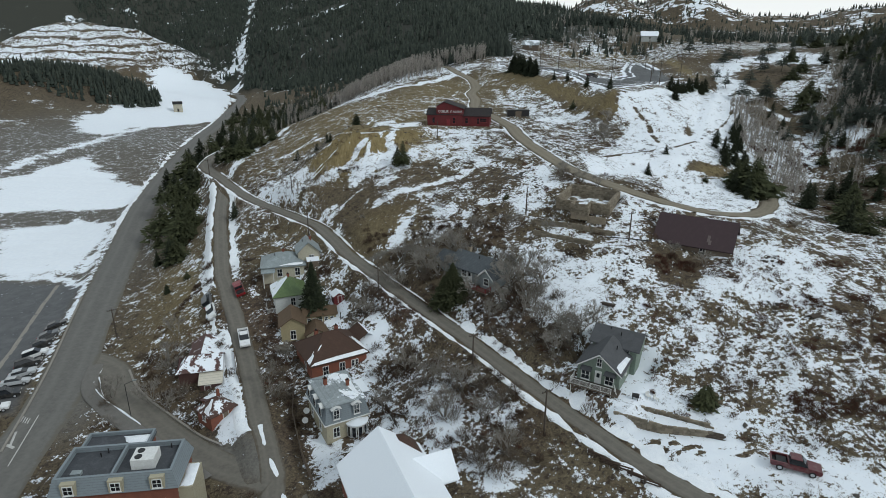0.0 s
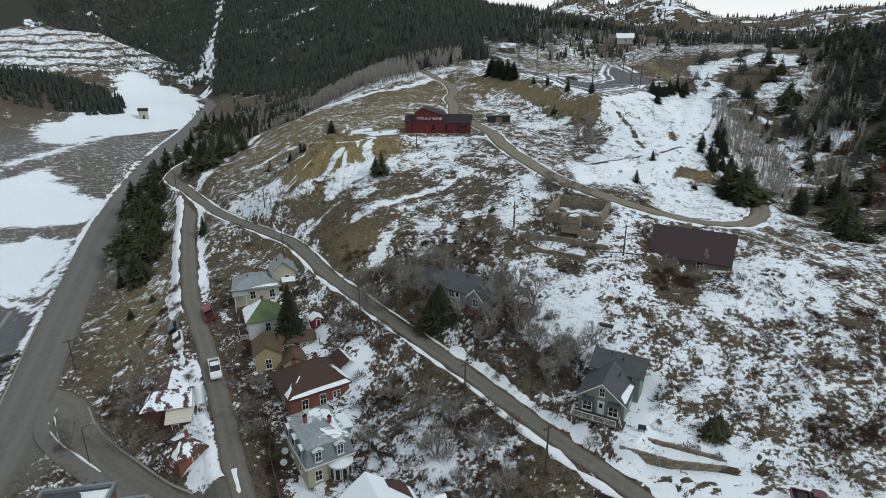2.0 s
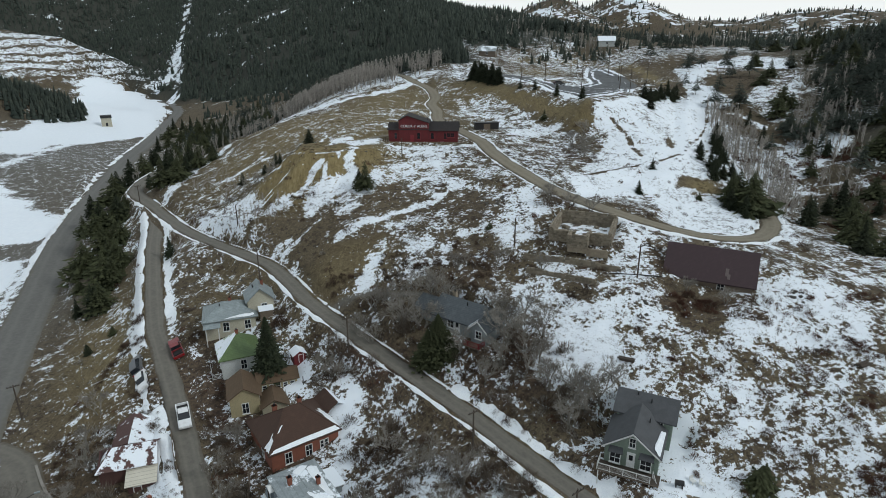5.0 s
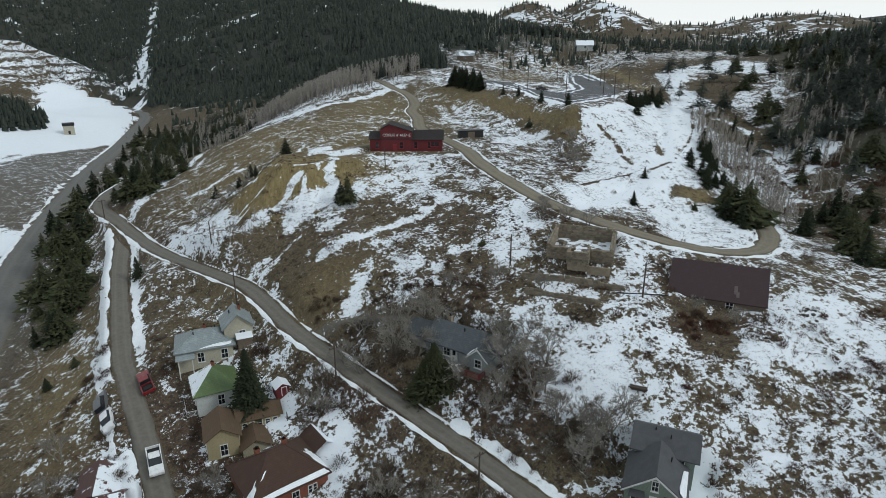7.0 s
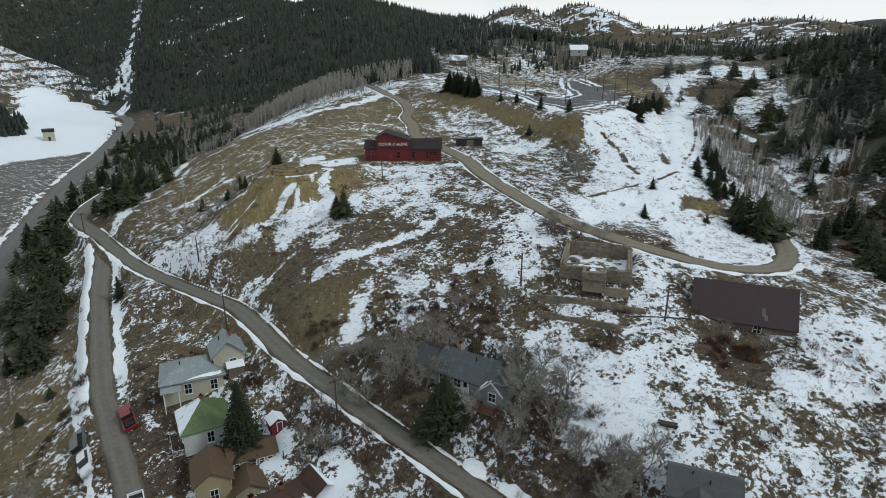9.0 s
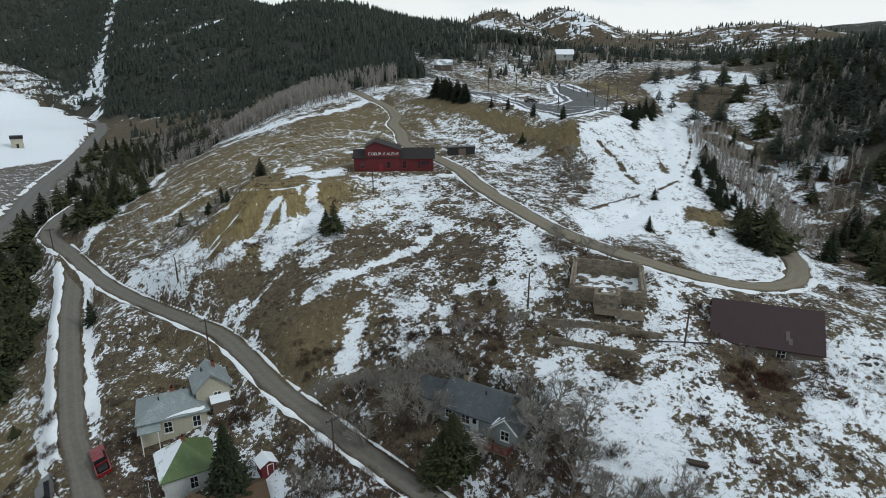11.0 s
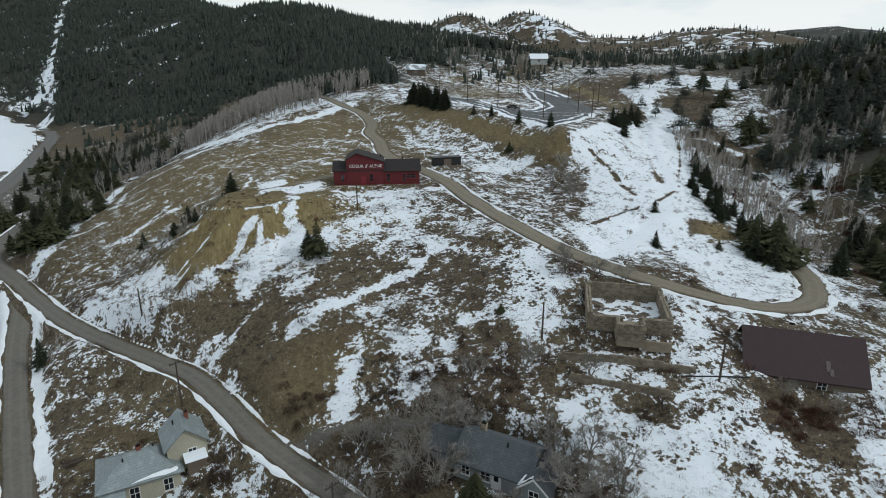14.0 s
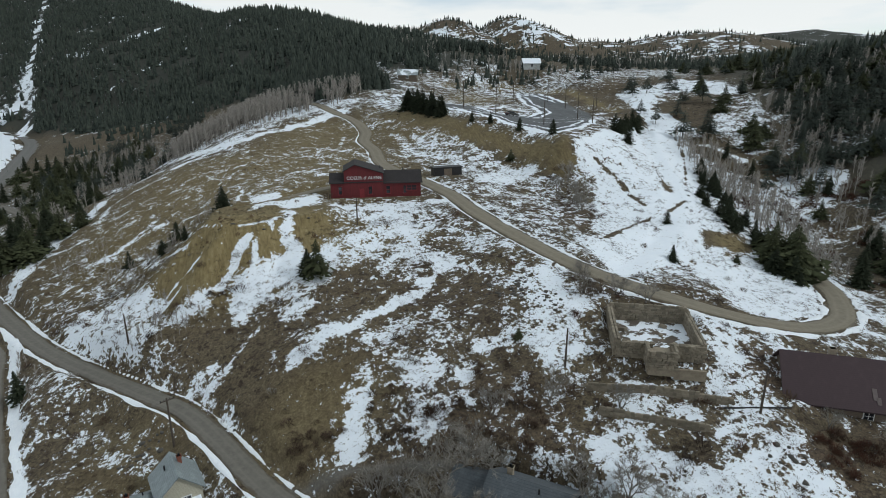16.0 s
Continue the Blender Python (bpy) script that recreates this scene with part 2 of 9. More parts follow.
def dump(x, y):
    """Height of the tipped waste; far below the hill where there is none."""
    d = np.maximum(outside(TIP, x, y), 0)
    ang = np.arctan2(x + 15, 182 - y)
    ribs = np.sin(ang * 19 + 1.2 * rough(x, y, 9, 21, 2)) * 0.30 + np.sin(ang * 43 + 2) * 0.10
    return 19.55 + 0.25 * rough(x, y, 5, 22, 2) - 0.76 * d + ribs * ease(0.3, 4, d)


def terrace(x, y):
    """Cut benches on the quarried hill."""
    m = np.exp(-(((x + 365) / 130) ** 2 + ((y - 640) / 90) ** 2))
    return m


def land(x, y):
    x, y = np.asarray(x, float), np.asarray(y, float)
    reach = ease(520, 300, np.hypot(x, y - 150))
    z = np.where(reach > 0, bend(x, y) * reach, 0) + (1 - reach) * (-8 + 44 * ease(-190, 80, x) + 10 * ease(100, 500, x) - 34 * ease(560, 1000, x))
    z = z + far_land(x, y)
    q = terrace(x, y)
    z = z + q * 1.8 * np.sin(z * 0.95)
    near = ease(330, 200, np.hypot(x, y - 150))
    lumps = rough(x, y, 11, 31, 3) * 0.7 + rough(x, y, 2.6, 33, 3) * 0.24
    far_off = np.full(x.shape, 1e9)
    level = z + lumps * (0.25 + 0.75 * near)
    close = np.hypot(x + 16, y - 174) < 42
    level = np.where(close, level + soft_step(dump(x, y) - level, 0.25), level)
    for cx, cy, rx, ry, turn, h in PADS:
        a = math.radians(turn)
        u, v = (x - cx) * math.cos(a) + (y - cy) * math.sin(a), (y - cy) * math.cos(a) - (x - cx) * math.sin(a)
        m = ease(1.6, 0.0, np.maximum(np.abs(u) - rx, np.abs(v) - ry))
        level = level * (1 - m) + h * m
    for line, half, verge in ROADS.values():
        r, h = along(line, x, y)
        m = 1 - ease(half, half + verge, r)
        level = level * (1 - m) + (h - 0.10) * m
    return level


# paved hairpin on the plateau
LOT = [(31.4, 306), (40.5, 256), (48.6, 222), (57, 205), (67, 211), (80, 228), (93, 254), (98.4, 284), (103, 318), (98, 334), (80, 281), (74.7, 256), (66, 245), (58, 256), (48, 279), (40, 312)]


def lot(x, y):
    """Distance outside the paved hairpin."""
    return outside(LOT, x, y)

# ---------------------------------------------------------------- materials
def blank(name):
    m = bpy.data.materials.new(name)
    m.use_nodes = True
    t = m.node_tree
    return m, t, t.nodes["Principled BSDF"]


def node(t, kind, **values):
    n = t.nodes.new("ShaderNode" + kind)
    for key, v in values.items():
        n.inputs[key.replace("_", " ")].default_value = v
    return n


def noise_at(t, scale, detail=4.0, rough_=0.55, stretch=None, world_space=True):
    co = t.nodes.new("ShaderNodeNewGeometry").outputs["Position"] if world_space else t.nodes.new("ShaderNodeTexCoord").outputs["Object"]
    if stretch:
        mp = t.nodes.new("ShaderNodeMapping")
        mp.inputs["Scale"].default_value = stretch
        t.links.new(co, mp.inputs[0])
        co = mp.outputs[0]
    n = node(t, "TexNoise", Scale=scale, Detail=detail, Roughness=rough_)
    t.links.new(co, n.inputs["Vector"])
    return n.outputs["Fac"]


def ramp(t, fac, stops):
    r = t.nodes.new("ShaderNodeValToRGB")
    e = r.color_ramp.elements
    while len(e) < len(stops):
        e.new(0.5)
    for el, (p, c) in zip(e, stops):
        el.position, el.color = p, (*c, 1) if len(c) == 3 else c
    t.links.new(fac, r.inputs[0])
    return r.outputs[0]


def mix(t, fac, a, b, mode="MIX"):
    m = t.nodes.new("ShaderNodeMixRGB")
    m.blend_type = mode
    for sock, v in zip(m.inputs, (fac, a, b)):
        if isinstance(v, (int, float)):
            sock.default_value = v
        elif isinstance(v, tuple):
            sock.default_value = (*v, 1)
        else:
            t.links.new(v, sock)
    return m.outputs[0]


def calc(t, op, a, b=0.0, clamp=False):
    m = t.nodes.new("ShaderNodeMath")
    m.operation, m.use_clamp = op, clamp
    for sock, v in zip(m.inputs, (a, b)):
        if isinstance(v, (int, float)):
            sock.default_value = v
        else:
            t.links.new(v, sock)
    return m.outputs[0]


def bump(t, bsdf, height, strength, distance=0.1):
    b = node(t, "Bump", Strength=strength, Distance=distance)
    t.links.new(height, b.inputs["Height"])
    t.links.new(b.outputs[0], bsdf.inputs["Normal"])


def plain(name, a, b=None, scale=1.5, rough_=0.8, metal=0.0, relief=0.3, stretch=None, spread=0.0, world_space=True):
    """A worn surface between two colours, with grain; spread: how much single pieces differ."""
    m, t, s = blank(name)
    b = b or tuple(v * 0.7 for v in a)
    big = noise_at(t, scale, 5, 0.6, stretch, world_space)
    fine = noise_at(t, scale * 9, 3, 0.6, stretch, world_space)
    col = mix(t, ramp(t, big, [(0.35, (0, 0, 0)), (0.68, (1, 1, 1))]), a, b)
    col = mix(t, 0.35, col, ramp(t, fine, [(0.3, tuple(v * 0.6 for v in a)), (0.7, tuple(min(1, v * 1.25) for v in a))]))
    if spread:
        info = t.nodes.new("ShaderNodeObjectInfo").outputs["Random"]
        col = mix(t, 1.0, col, ramp(t, info, [(0, (1 - spread,) * 3), (1, (1, 1, 1))]), "MULTIPLY")
    t.links.new(col, s.inputs["Base Color"])
    s.inputs["Roughness"].default_value, s.inputs["Metallic"].default_value = rough_, metal
    if relief:
        bump(t, s, fine, relief, 0.03)
    return m


SNOW_A, SNOW_B = (0.72, 0.77, 0.84), (0.85, 0.89, 0.93)


def snow_mask(t, density, far, scale=0.40):
    """Broken snow: 0 bare to 1 covered, out of a 0..1 cover value; in broad patches on far slopes."""
    n = calc(t, "MULTIPLY", noise_at(t, scale, 7, 0.66), 1.5)
    n = calc(t, "ADD", n, calc(t, "MULTIPLY", noise_at(t, scale * 4.0, 5, 0.7), 1.05))
    n = calc(t, "ADD", n, calc(t, "MULTIPLY", noise_at(t, scale * 15, 3, 0.6), 0.45))
    broad = calc(t, "ADD", calc(t, "MULTIPLY", noise_at(t, 0.028, 6, 0.7), 1.8), calc(t, "MULTIPLY", noise_at(t, 0.14, 4, 0.7), 1.2))
    n = calc(t, "ADD", calc(t, "MULTIPLY", n, calc(t, "SUBTRACT", 1.0, far)), calc(t, "MULTIPLY", broad, far))
    level = calc(t, "ADD", calc(t, "MULTIPLY", density, 0.80), 1.10)
    return calc(t, "MULTIPLY", calc(t, "SUBTRACT", level, n), 13.0, True)


def ground_material():
    m, t, s = blank("winter_ground")
    at = {}
    for key in ("snow", "ochre", "gravel", "brush", "asphalt", "forest", "quarry", "far"):
        a = t.nodes.new("ShaderNodeAttribute")
        a.attribute_name = key
        at[key] = a.outputs["Fac"]
    big = noise_at(t, 0.07, 5, 0.6)
    mid = noise_at(t, 0.55, 5, 0.65)
    fine = noise_at(t, 3.2, 4, 0.7)
    dirt = ramp(t, big, [(0.3, (0.070, 0.056, 0.040)), (0.5, (0.124, 0.100, 0.061)), (0.7, (0.170, 0.140, 0.084))])
    tuft = ramp(t, fine, [(0.32, (0.014, 0.012, 0.010)), (0.46, (0.070, 0.056, 0.038)), (0.58, (0.150, 0.122, 0.078)), (0.74, (0.27, 0.235, 0.165))])
    col = mix(t, 0.62, dirt, tuft)
    col = mix(t, ramp(t, mid, [(0.36, (1, 1, 1)), (0.52, (0, 0, 0))]), col, mix(t, 0.5, col, (0.055, 0.040, 0.030)))
    brown = mix(t, ramp(t, fine, [(0.35, (0, 0, 0)), (0.6, (1, 1, 1))]), (0.030, 0.021, 0.017), (0.105, 0.068, 0.048))
    col = mix(t, at["brush"], col, brown)
    clump = calc(t, "ADD", calc(t, "MULTIPLY", noise_at(t, 0.9, 5, 0.7), 0.6), calc(t, "MULTIPLY", noise_at(t, 2.6, 4, 0.7), 0.4))
    col = mix(t, ramp(t, clump, [(0.42, (1, 1, 1)), (0.49, (0, 0, 0))]), col, mix(t, fine, (0.016, 0.012, 0.010), (0.060, 0.042, 0.030)))
    tan = ramp(t, noise_at(t, 0.9, 5, 0.6, (2.2, 0.5, 0.5)), [(0.3, (0.140, 0.104, 0.048)), (0.55, (0.235, 0.182, 0.086)), (0.75, (0.31, 0.25, 0.135))])
    col = mix(t, at["ochre"], col, mix(t, 0.12, tan, tuft))
    grit = ramp(t, noise_at(t, 1.6, 6, 0.75), [(0.3, (0.085, 0.080, 0.072)), (0.6, (0.150, 0.142, 0.128)), (0.8, (0.21, 0.20, 0.185))])
    col = mix(t, at["gravel"], col, grit)
    tar = ramp(t, noise_at(t, 0.4, 6, 0.7), [(0.3, (0.085, 0.088, 0.092)), (0.7, (0.135, 0.138, 0.142))])
    col = mix(t, at["asphalt"], col, tar)
    col = mix(t, at["forest"], col, mix(t, fine, (0.022, 0.026, 0.022), (0.060, 0.060, 0.048)))
    # cut benches: bare dark faces between snowy ledges
    xyz = t.nodes.new("ShaderNodeSeparateXYZ")
    t.links.new(t.nodes.new("ShaderNodeNewGeometry").outputs["Position"], xyz.inputs[0])
    wave = calc(t, "SINE", calc(t, "ADD", calc(t, "MULTIPLY", xyz.outputs["Z"], 0.95), calc(t, "MULTIPLY", noise_at(t, 0.05, 5), 12.0)))
    face = calc(t, "MULTIPLY", calc(t, "SUBTRACT", wave, 0.35), 3.0, True)
    density = calc(t, "SUBTRACT", at["snow"], calc(t, "MULTIPLY", calc(t, "MULTIPLY", face, at["quarry"]), 0.36))
    white = snow_mask(t, density, at["far"])
    snow = mix(t, noise_at(t, 0.8, 4), SNOW_A, SNOW_B)
    col = mix(t, white, col, snow)
    t.links.new(col, s.inputs["Base Color"])
    rg = ramp(t, white, [(0, (0.95,) * 3), (1, (0.55,) * 3)])
    t.links.new(rg, s.inputs["Roughness"])
    s.inputs["Specular IOR Level"].default_value = 0.25
    h = calc(t, "ADD", calc(t, "MULTIPLY", fine, 0.7), calc(t, "MULTIPLY", white, 0.5))
    bump(t, s, h, 0.55, 0.25)
    return m


def road_material(name, dark, light, edge, ruts=True):
    """A worn carriageway: u runs across, with paler wheel tracks and dirty edges."""
    m, t, s = blank(name)
    a = t.nodes.new("ShaderNodeAttribute")
    a.attribute_name = "across"
    across = a.outputs["Fac"]
    grain = noise_at(t, 1.3, 6, 0.7)
    patch = noise_at(t, 0.22, 4, 0.6)
    col = mix(t, patch, dark, light)
    col = mix(t, 0.45, col, ramp(t, grain, [(0.3, tuple(v * 0.7 for v in dark)), (0.7, tuple(v * 1.2 for v in light))]))
    if ruts:
        wob = calc(t, "ADD", across, calc(t, "MULTIPLY", noise_at(t, 0.15, 2), 0.22))
        bands = ramp(t, wob, [(0.0, (0, 0, 0)), (0.32, (0.1, 0.1, 0.1)), (0.5, (1, 1, 1)), (0.72, (0.15, 0.15, 0.15)), (0.92, (0.6, 0.6, 0.6)), (1, (0, 0, 0))])
        col = mix(t, calc(t, "MULTIPLY", bands, 0.35), col, tuple(v * 1.25 for v in light))
    rim = calc(t, "ADD", across, calc(t, "MULTIPLY", calc(t, "SUBTRACT", noise_at(t, 0.9, 4, 0.7), 0.5), 0.55))
    col = mix(t, ramp(t, rim, [(0.78, (0, 0, 0)), (0.97, (1, 1, 1))]), col, edge)
    t.links.new(col, s.inputs["Base Color"])
    s.inputs["Roughness"].default_value = 0.9
    bump(t, s, grain, 0.4, 0.05)
    return m


def leaf_material(name, dark, light):
    m, t, s = blank(name)
    g = t.nodes.new("ShaderNodeNewGeometry").outputs["Random Per Island"]
    info = t.nodes.new("ShaderNodeObjectInfo").outputs["Random"]
    col = mix(t, g, dark, light)
    col = mix(t, 1.0, col, ramp(t, info, [(0, (0.72, 0.72, 0.72)), (1, (1.15, 1.15, 1.15))]), "MULTIPLY")
    col = mix(t, 0.35, col, mix(t, noise_at(t, 4.0, 3), dark, light))
    t.links.new(col, s.inputs["Base Color"])
    s.inputs["Roughness"].default_value = 0.9
    s.inputs["Specular IOR Level"].default_value = 0.15
    return m


def roof_snow_material(name, a, b, cover, scale=0.4, rough_=0.75, metal=0.0):
    """A roof skin with patches of old snow; cover: how much of it is white."""
    m, t, s = blank(name)
    grain = noise_at(t, 6, 4, 0.6, (1, 1, 1), False)
    col = mix(t, noise_at(t, 0.5, 5, 0.6, (1, 1, 1), False), a, b)
    col = mix(t, 0.4, col, ramp(t, grain, [(0.3, tuple(v * 0.65 for v in a)), (0.7, tuple(v * 1.3 for v in b))]))
    sep = t.nodes.new("ShaderNodeSeparateXYZ")
    t.links.new(t.nodes.new("ShaderNodeTexCoord").outputs["Object"], sep.inputs[0])
    rows = calc(t, "FRACT", calc(t, "DIVIDE", sep.outputs[2], 0.17))
    col = mix(t, ramp(t, rows, [(0.0, (0.55, 0.55, 0.55)), (0.3, (0, 0, 0))]), col, tuple(v * 0.6 for v in a))
    stain = noise_at(t, 1.1, 4, 0.7, (1, 1, 0.3), False)
    col = mix(t, ramp(t, stain, [(0.5, (0, 0, 0)), (0.75, (0.5, 0.5, 0.5))]), col, tuple(min(1, v * 1.7) for v in b))
    if cover:
        n = calc(t, "ADD", calc(t, "MULTIPLY", noise_at(t, scale, 4, 0.55, None, False), 0.8), calc(t, "MULTIPLY", noise_at(t, 3.5, 3, 0.5, None, False), 0.2))
        white = calc(t, "MULTIPLY", calc(t, "SUBTRACT", 0.26 + 0.5 * cover, n), 26.0, True)
        col = mix(t, white, col, mix(t, grain, SNOW_A, SNOW_B))
    t.links.new(col, s.inputs["Base Color"])
    s.inputs["Roughness"].default_value, s.inputs["Metallic"].default_value = rough_, metal
    bump(t, s, grain, 0.35, 0.03)
    return m


M = {
    "ground": ground_material(),
    "asphalt": road_material("worn_asphalt", (0.098, 0.095, 0.088), (0.140, 0.135, 0.125), (0.11, 0.10, 0.08)),
    "gravel_road": road_material("dirty_road", (0.100, 0.092, 0.078), (0.150, 0.137, 0.116), (0.085, 0.070, 0.050)),
    "dirt_road": road_material("dirt_road", (0.140, 0.120, 0.088), (0.205, 0.178, 0.132), (0.095, 0.078, 0.052)),
    "snow": plain("packed_snow", SNOW_B, SNOW_A, 1.2, 0.55, relief=0.4),
    "window": None,
}


def glass_material():
    m, t, s = blank("dark_window_glass")
    s.inputs["Base Color"].default_value = (0.015, 0.018, 0.022, 1)
    s.inputs["Roughness"].default_value = 0.08
    s.inputs["Specular IOR Level"].default_value = 0.6
    return m


M["window"] = glass_material()
M["white_trim"] = plain("white_painted_trim", (0.68, 0.69, 0.68), (0.55, 0.55, 0.53), 2, 0.6, relief=0.1)
M["wood_pole"] = plain("weathered_pole_wood", (0.075, 0.058, 0.045), (0.045, 0.035, 0.028), 3, 0.9, stretch=(6, 6, 0.6))
M["dark_metal"] = plain("dark_metal", (0.03, 0.03, 0.033), (0.05, 0.048, 0.045), 3, 0.5, 0.6, 0.1)
M["stone"] = plain("rubble_stone", (0.30, 0.25, 0.185), (0.19, 0.155, 0.115), 1.6, 0.92, relief=0.9)
M["brick"] = plain("red_brick", (0.215, 0.075, 0.045), (0.15, 0.052, 0.035), 1.2, 0.85, relief=0.4)
M["red_board"] = plain("red_painted_boards", (0.125, 0.011, 0.014), (0.080, 0.009, 0.011), 0.6, 0.75, stretch=(3, 3, 0.4), relief=0.3)
M["grey_roof"] = plain("grey_shingles", (0.075, 0.078, 0.084), (0.052, 0.054, 0.058), 1.0, 0.85, relief=0.6)


# ---------------------------------------------------------------- ground sheet
def part(name, bm, material, parent=None, label="", smooth=False):
    me = bpy.data.meshes.new(name)
    bm.to_mesh(me)
    bm.free()
    for mm in material if isinstance(material, (list, tuple)) else [material]:
        me.materials.append(mm)
    if smooth:
        me.shade_smooth()
    ob = new(name, me)
    if parent is not None:
        ob.parent = parent
    if label:
        ob["label"] = label
    return ob


def steps(fine_from, fine_to, fine, low, high):
    """Grid lines, fine in the middle and ever coarser outwards."""
    mid = list(np.arange(fine_from, fine_to, fine))
    out, s, v = [], fine, mid[-1]
    while v < high:
        s = min(s * 1.05, 90)
        v += s
        out.append(v)
    pre, s, v = [], fine, mid[0]
    while v > low:
        s = min(s * 1.06, 110)
        v -= s
        pre.append(v)
    return np.array(pre[::-1] + mid + out)


def blob(x, y, spots, value):
    """Lays soft-edged ovals (x, y, half-width, half-depth, turn in degrees, new value) over a cover map."""
    for cx, cy, rx, ry, turn, v in spots:
        a = radians(turn)
        u, w = (x - cx) * math.cos(a) + (y - cy) * math.sin(a), (y - cy) * math.cos(a) - (x - cx) * math.sin(a)
        m = np.exp(-((u / rx) ** 2 + (w / ry) ** 2) ** 1.5)
        value = value * (1 - m) + v * m
    return value


def streaks(x, y, lines, value):
    """Drifts along lines: half width, new value, places."""
    for half, v, *places in lines:
        r, _ = along([(px, py, 0) for px, py in places], x, y)
        m = np.exp(-((r + rough(x, y, 2.6, 41, 3) * half * 1.1) / half).clip(0) ** 3)
        value = value * (1 - m) + v * m
    return value


def cover_maps(x, y):
    zero = np.zeros(x.shape)
    slant, fall = x * 0.8 + y * 0.6, (y * 0.8 - x * 0.6) * 0.45
    snow = 0.31 + 0.16 * rough(x, y, 30, 51, 3) + 0.22 * rough(slant, fall, 7, 53, 3) + 0.14 * rough(slant, fall, 2.6, 54, 3) + zero
    snow = np.where(x > 20, snow + 0.13 * ease(14, 30, x) * ease(110, 84, x), snow)
    snow = snow - 0.04 * ease(300, 420, y)
    snow = snow + ease(88, 108, x) * ease(120, 140, y) * (0.42 * rough(x, y, 16, 58, 3) - 0.12)
    snow = blob(x, y, SNOW_SPOTS, snow)
    snow = snow + (0.16 * rough(slant, fall, 4.5, 55, 3) + 0.10 * rough(x, y, 1.9, 56, 2)) * ease(0.12, 0.35, snow) * ease(0.97, 0.75, snow)
    snow = streaks(x, y, SNOW_LINES, snow)
    # fields with ragged rims
    rim, grain = 1.5 * rough(x, y, 4.5, 67, 3), 0.20 * rough(slant, fall, 3.2, 68, 3)
    for cover, *corners in SNOW_FIELDS:
        cx, cy = np.mean(corners, 0)
        reach = 3 + max(math.hypot(px - cx, py - cy) for px, py in corners)
        near = np.hypot(x - cx, y - cy) < reach
        m = ease(1.3, -1.4, outside(corners, x[near], y[near]) + rim[near])
        v = cover + grain[near] * ease(0.02, 0.3, cover) * ease(1.0, 0.8, cover)
        snow[near] = snow[near] * (1 - m) + v * m
    snow = streaks(x, y, DRIFTS, snow)
    ochre = np.clip(streaks(x, y, [(3.8, 0.55) + BANK[2:], (3.0, 0.6, (104.6, 258), (108, 280), (109, 304), (103, 334), (86, 346), (60, 344))], blob(x, y, OCHRE_SPOTS, zero)), 0, 1)
    brush = np.clip(blob(x, y, BRUSH_SPOTS, zero + 0.12) + 0.25 * rough(x, y, 14, 57, 3), 0, 1)
    gravel = np.clip(streaks(x, y, [(0.9, 0.8) + tuple(p[:2] for p in LANE)], blob(x, y, GRAVEL_SPOTS, zero)), 0, 1)
    inside = lot(x, y)
    asphalt = ease(0.8, -0.8, inside + 0.8 * rough(x, y, 5, 61, 2))
    pit = ease(3.0, 0.0, np.maximum(np.abs((x + 101 + (y - 108) * 0.36) / 1.0) - 19.5, np.abs(y - 112) - 27))
    asphalt = np.maximum(asphalt, pit)
    snow = snow * (1 - 0.9 * asphalt)
    ridges = (np.abs(inside + 0.4) < 0.9) | (np.abs(inside + 3.4 + rough(x, y, 20, 65, 2)) < 0.5)
    snow = np.where(ridges & (rough(x, y, 12, 66, 2) > -0.2), 1.0, snow)
    up = 0.75 * (y - 373 + np.minimum(x - 15, 0))
    forest = np.maximum(ease(-16, 10, up) * ease(150, 70, x), ease(700, 800, y) * ease(-150, -300, x))
    forest = np.maximum(forest, 0.8 * ease(0, 26, x - 107 - 0.5 * (y - 175) + 14 * rough(x, y, 30, 63, 2)) * ease(480, 330, y) * ease(130, 160, y))
    forest = np.maximum(forest, ease(-6, 8, y - 312 - 0.4 * np.maximum(x - 8, 0)) * ease(-30, -10, x) * ease(48, 36, x) * ease(460, 430, y))
    snow = np.where(forest > 0.5, snow - 0.12, snow)
    forest = np.maximum(forest, ease(1600, 2000, np.hypot(x, y)))
    snow = blob(x, y, FAR_SNOW, snow)
    for corners in VALLEY_SNOW:
        m = ease(4.0, -4.0, outside(corners, x, y) + 6 * rough(x, y, 14, 64, 3))
        snow = snow * (1 - m) + 1.25 * m
    snow = streaks(x, y, VALLEY_LINES, snow)
    for line, half, verge in [v for k, v in ROADS.items() if k not in ("track", "drive")]:
        r, _ = along(line, x, y)
        snow = np.where(r < half, snow * 0.3, snow)
    return {"snow": np.clip(snow, 0, 1.5), "ochre": ochre, "gravel": gravel, "brush": brush, "asphalt": asphalt, "forest": forest, "quarry": terrace(x, y), "far": ease(280, 520, np.hypot(x, y - 60)) * (1 - terrace(x, y))}


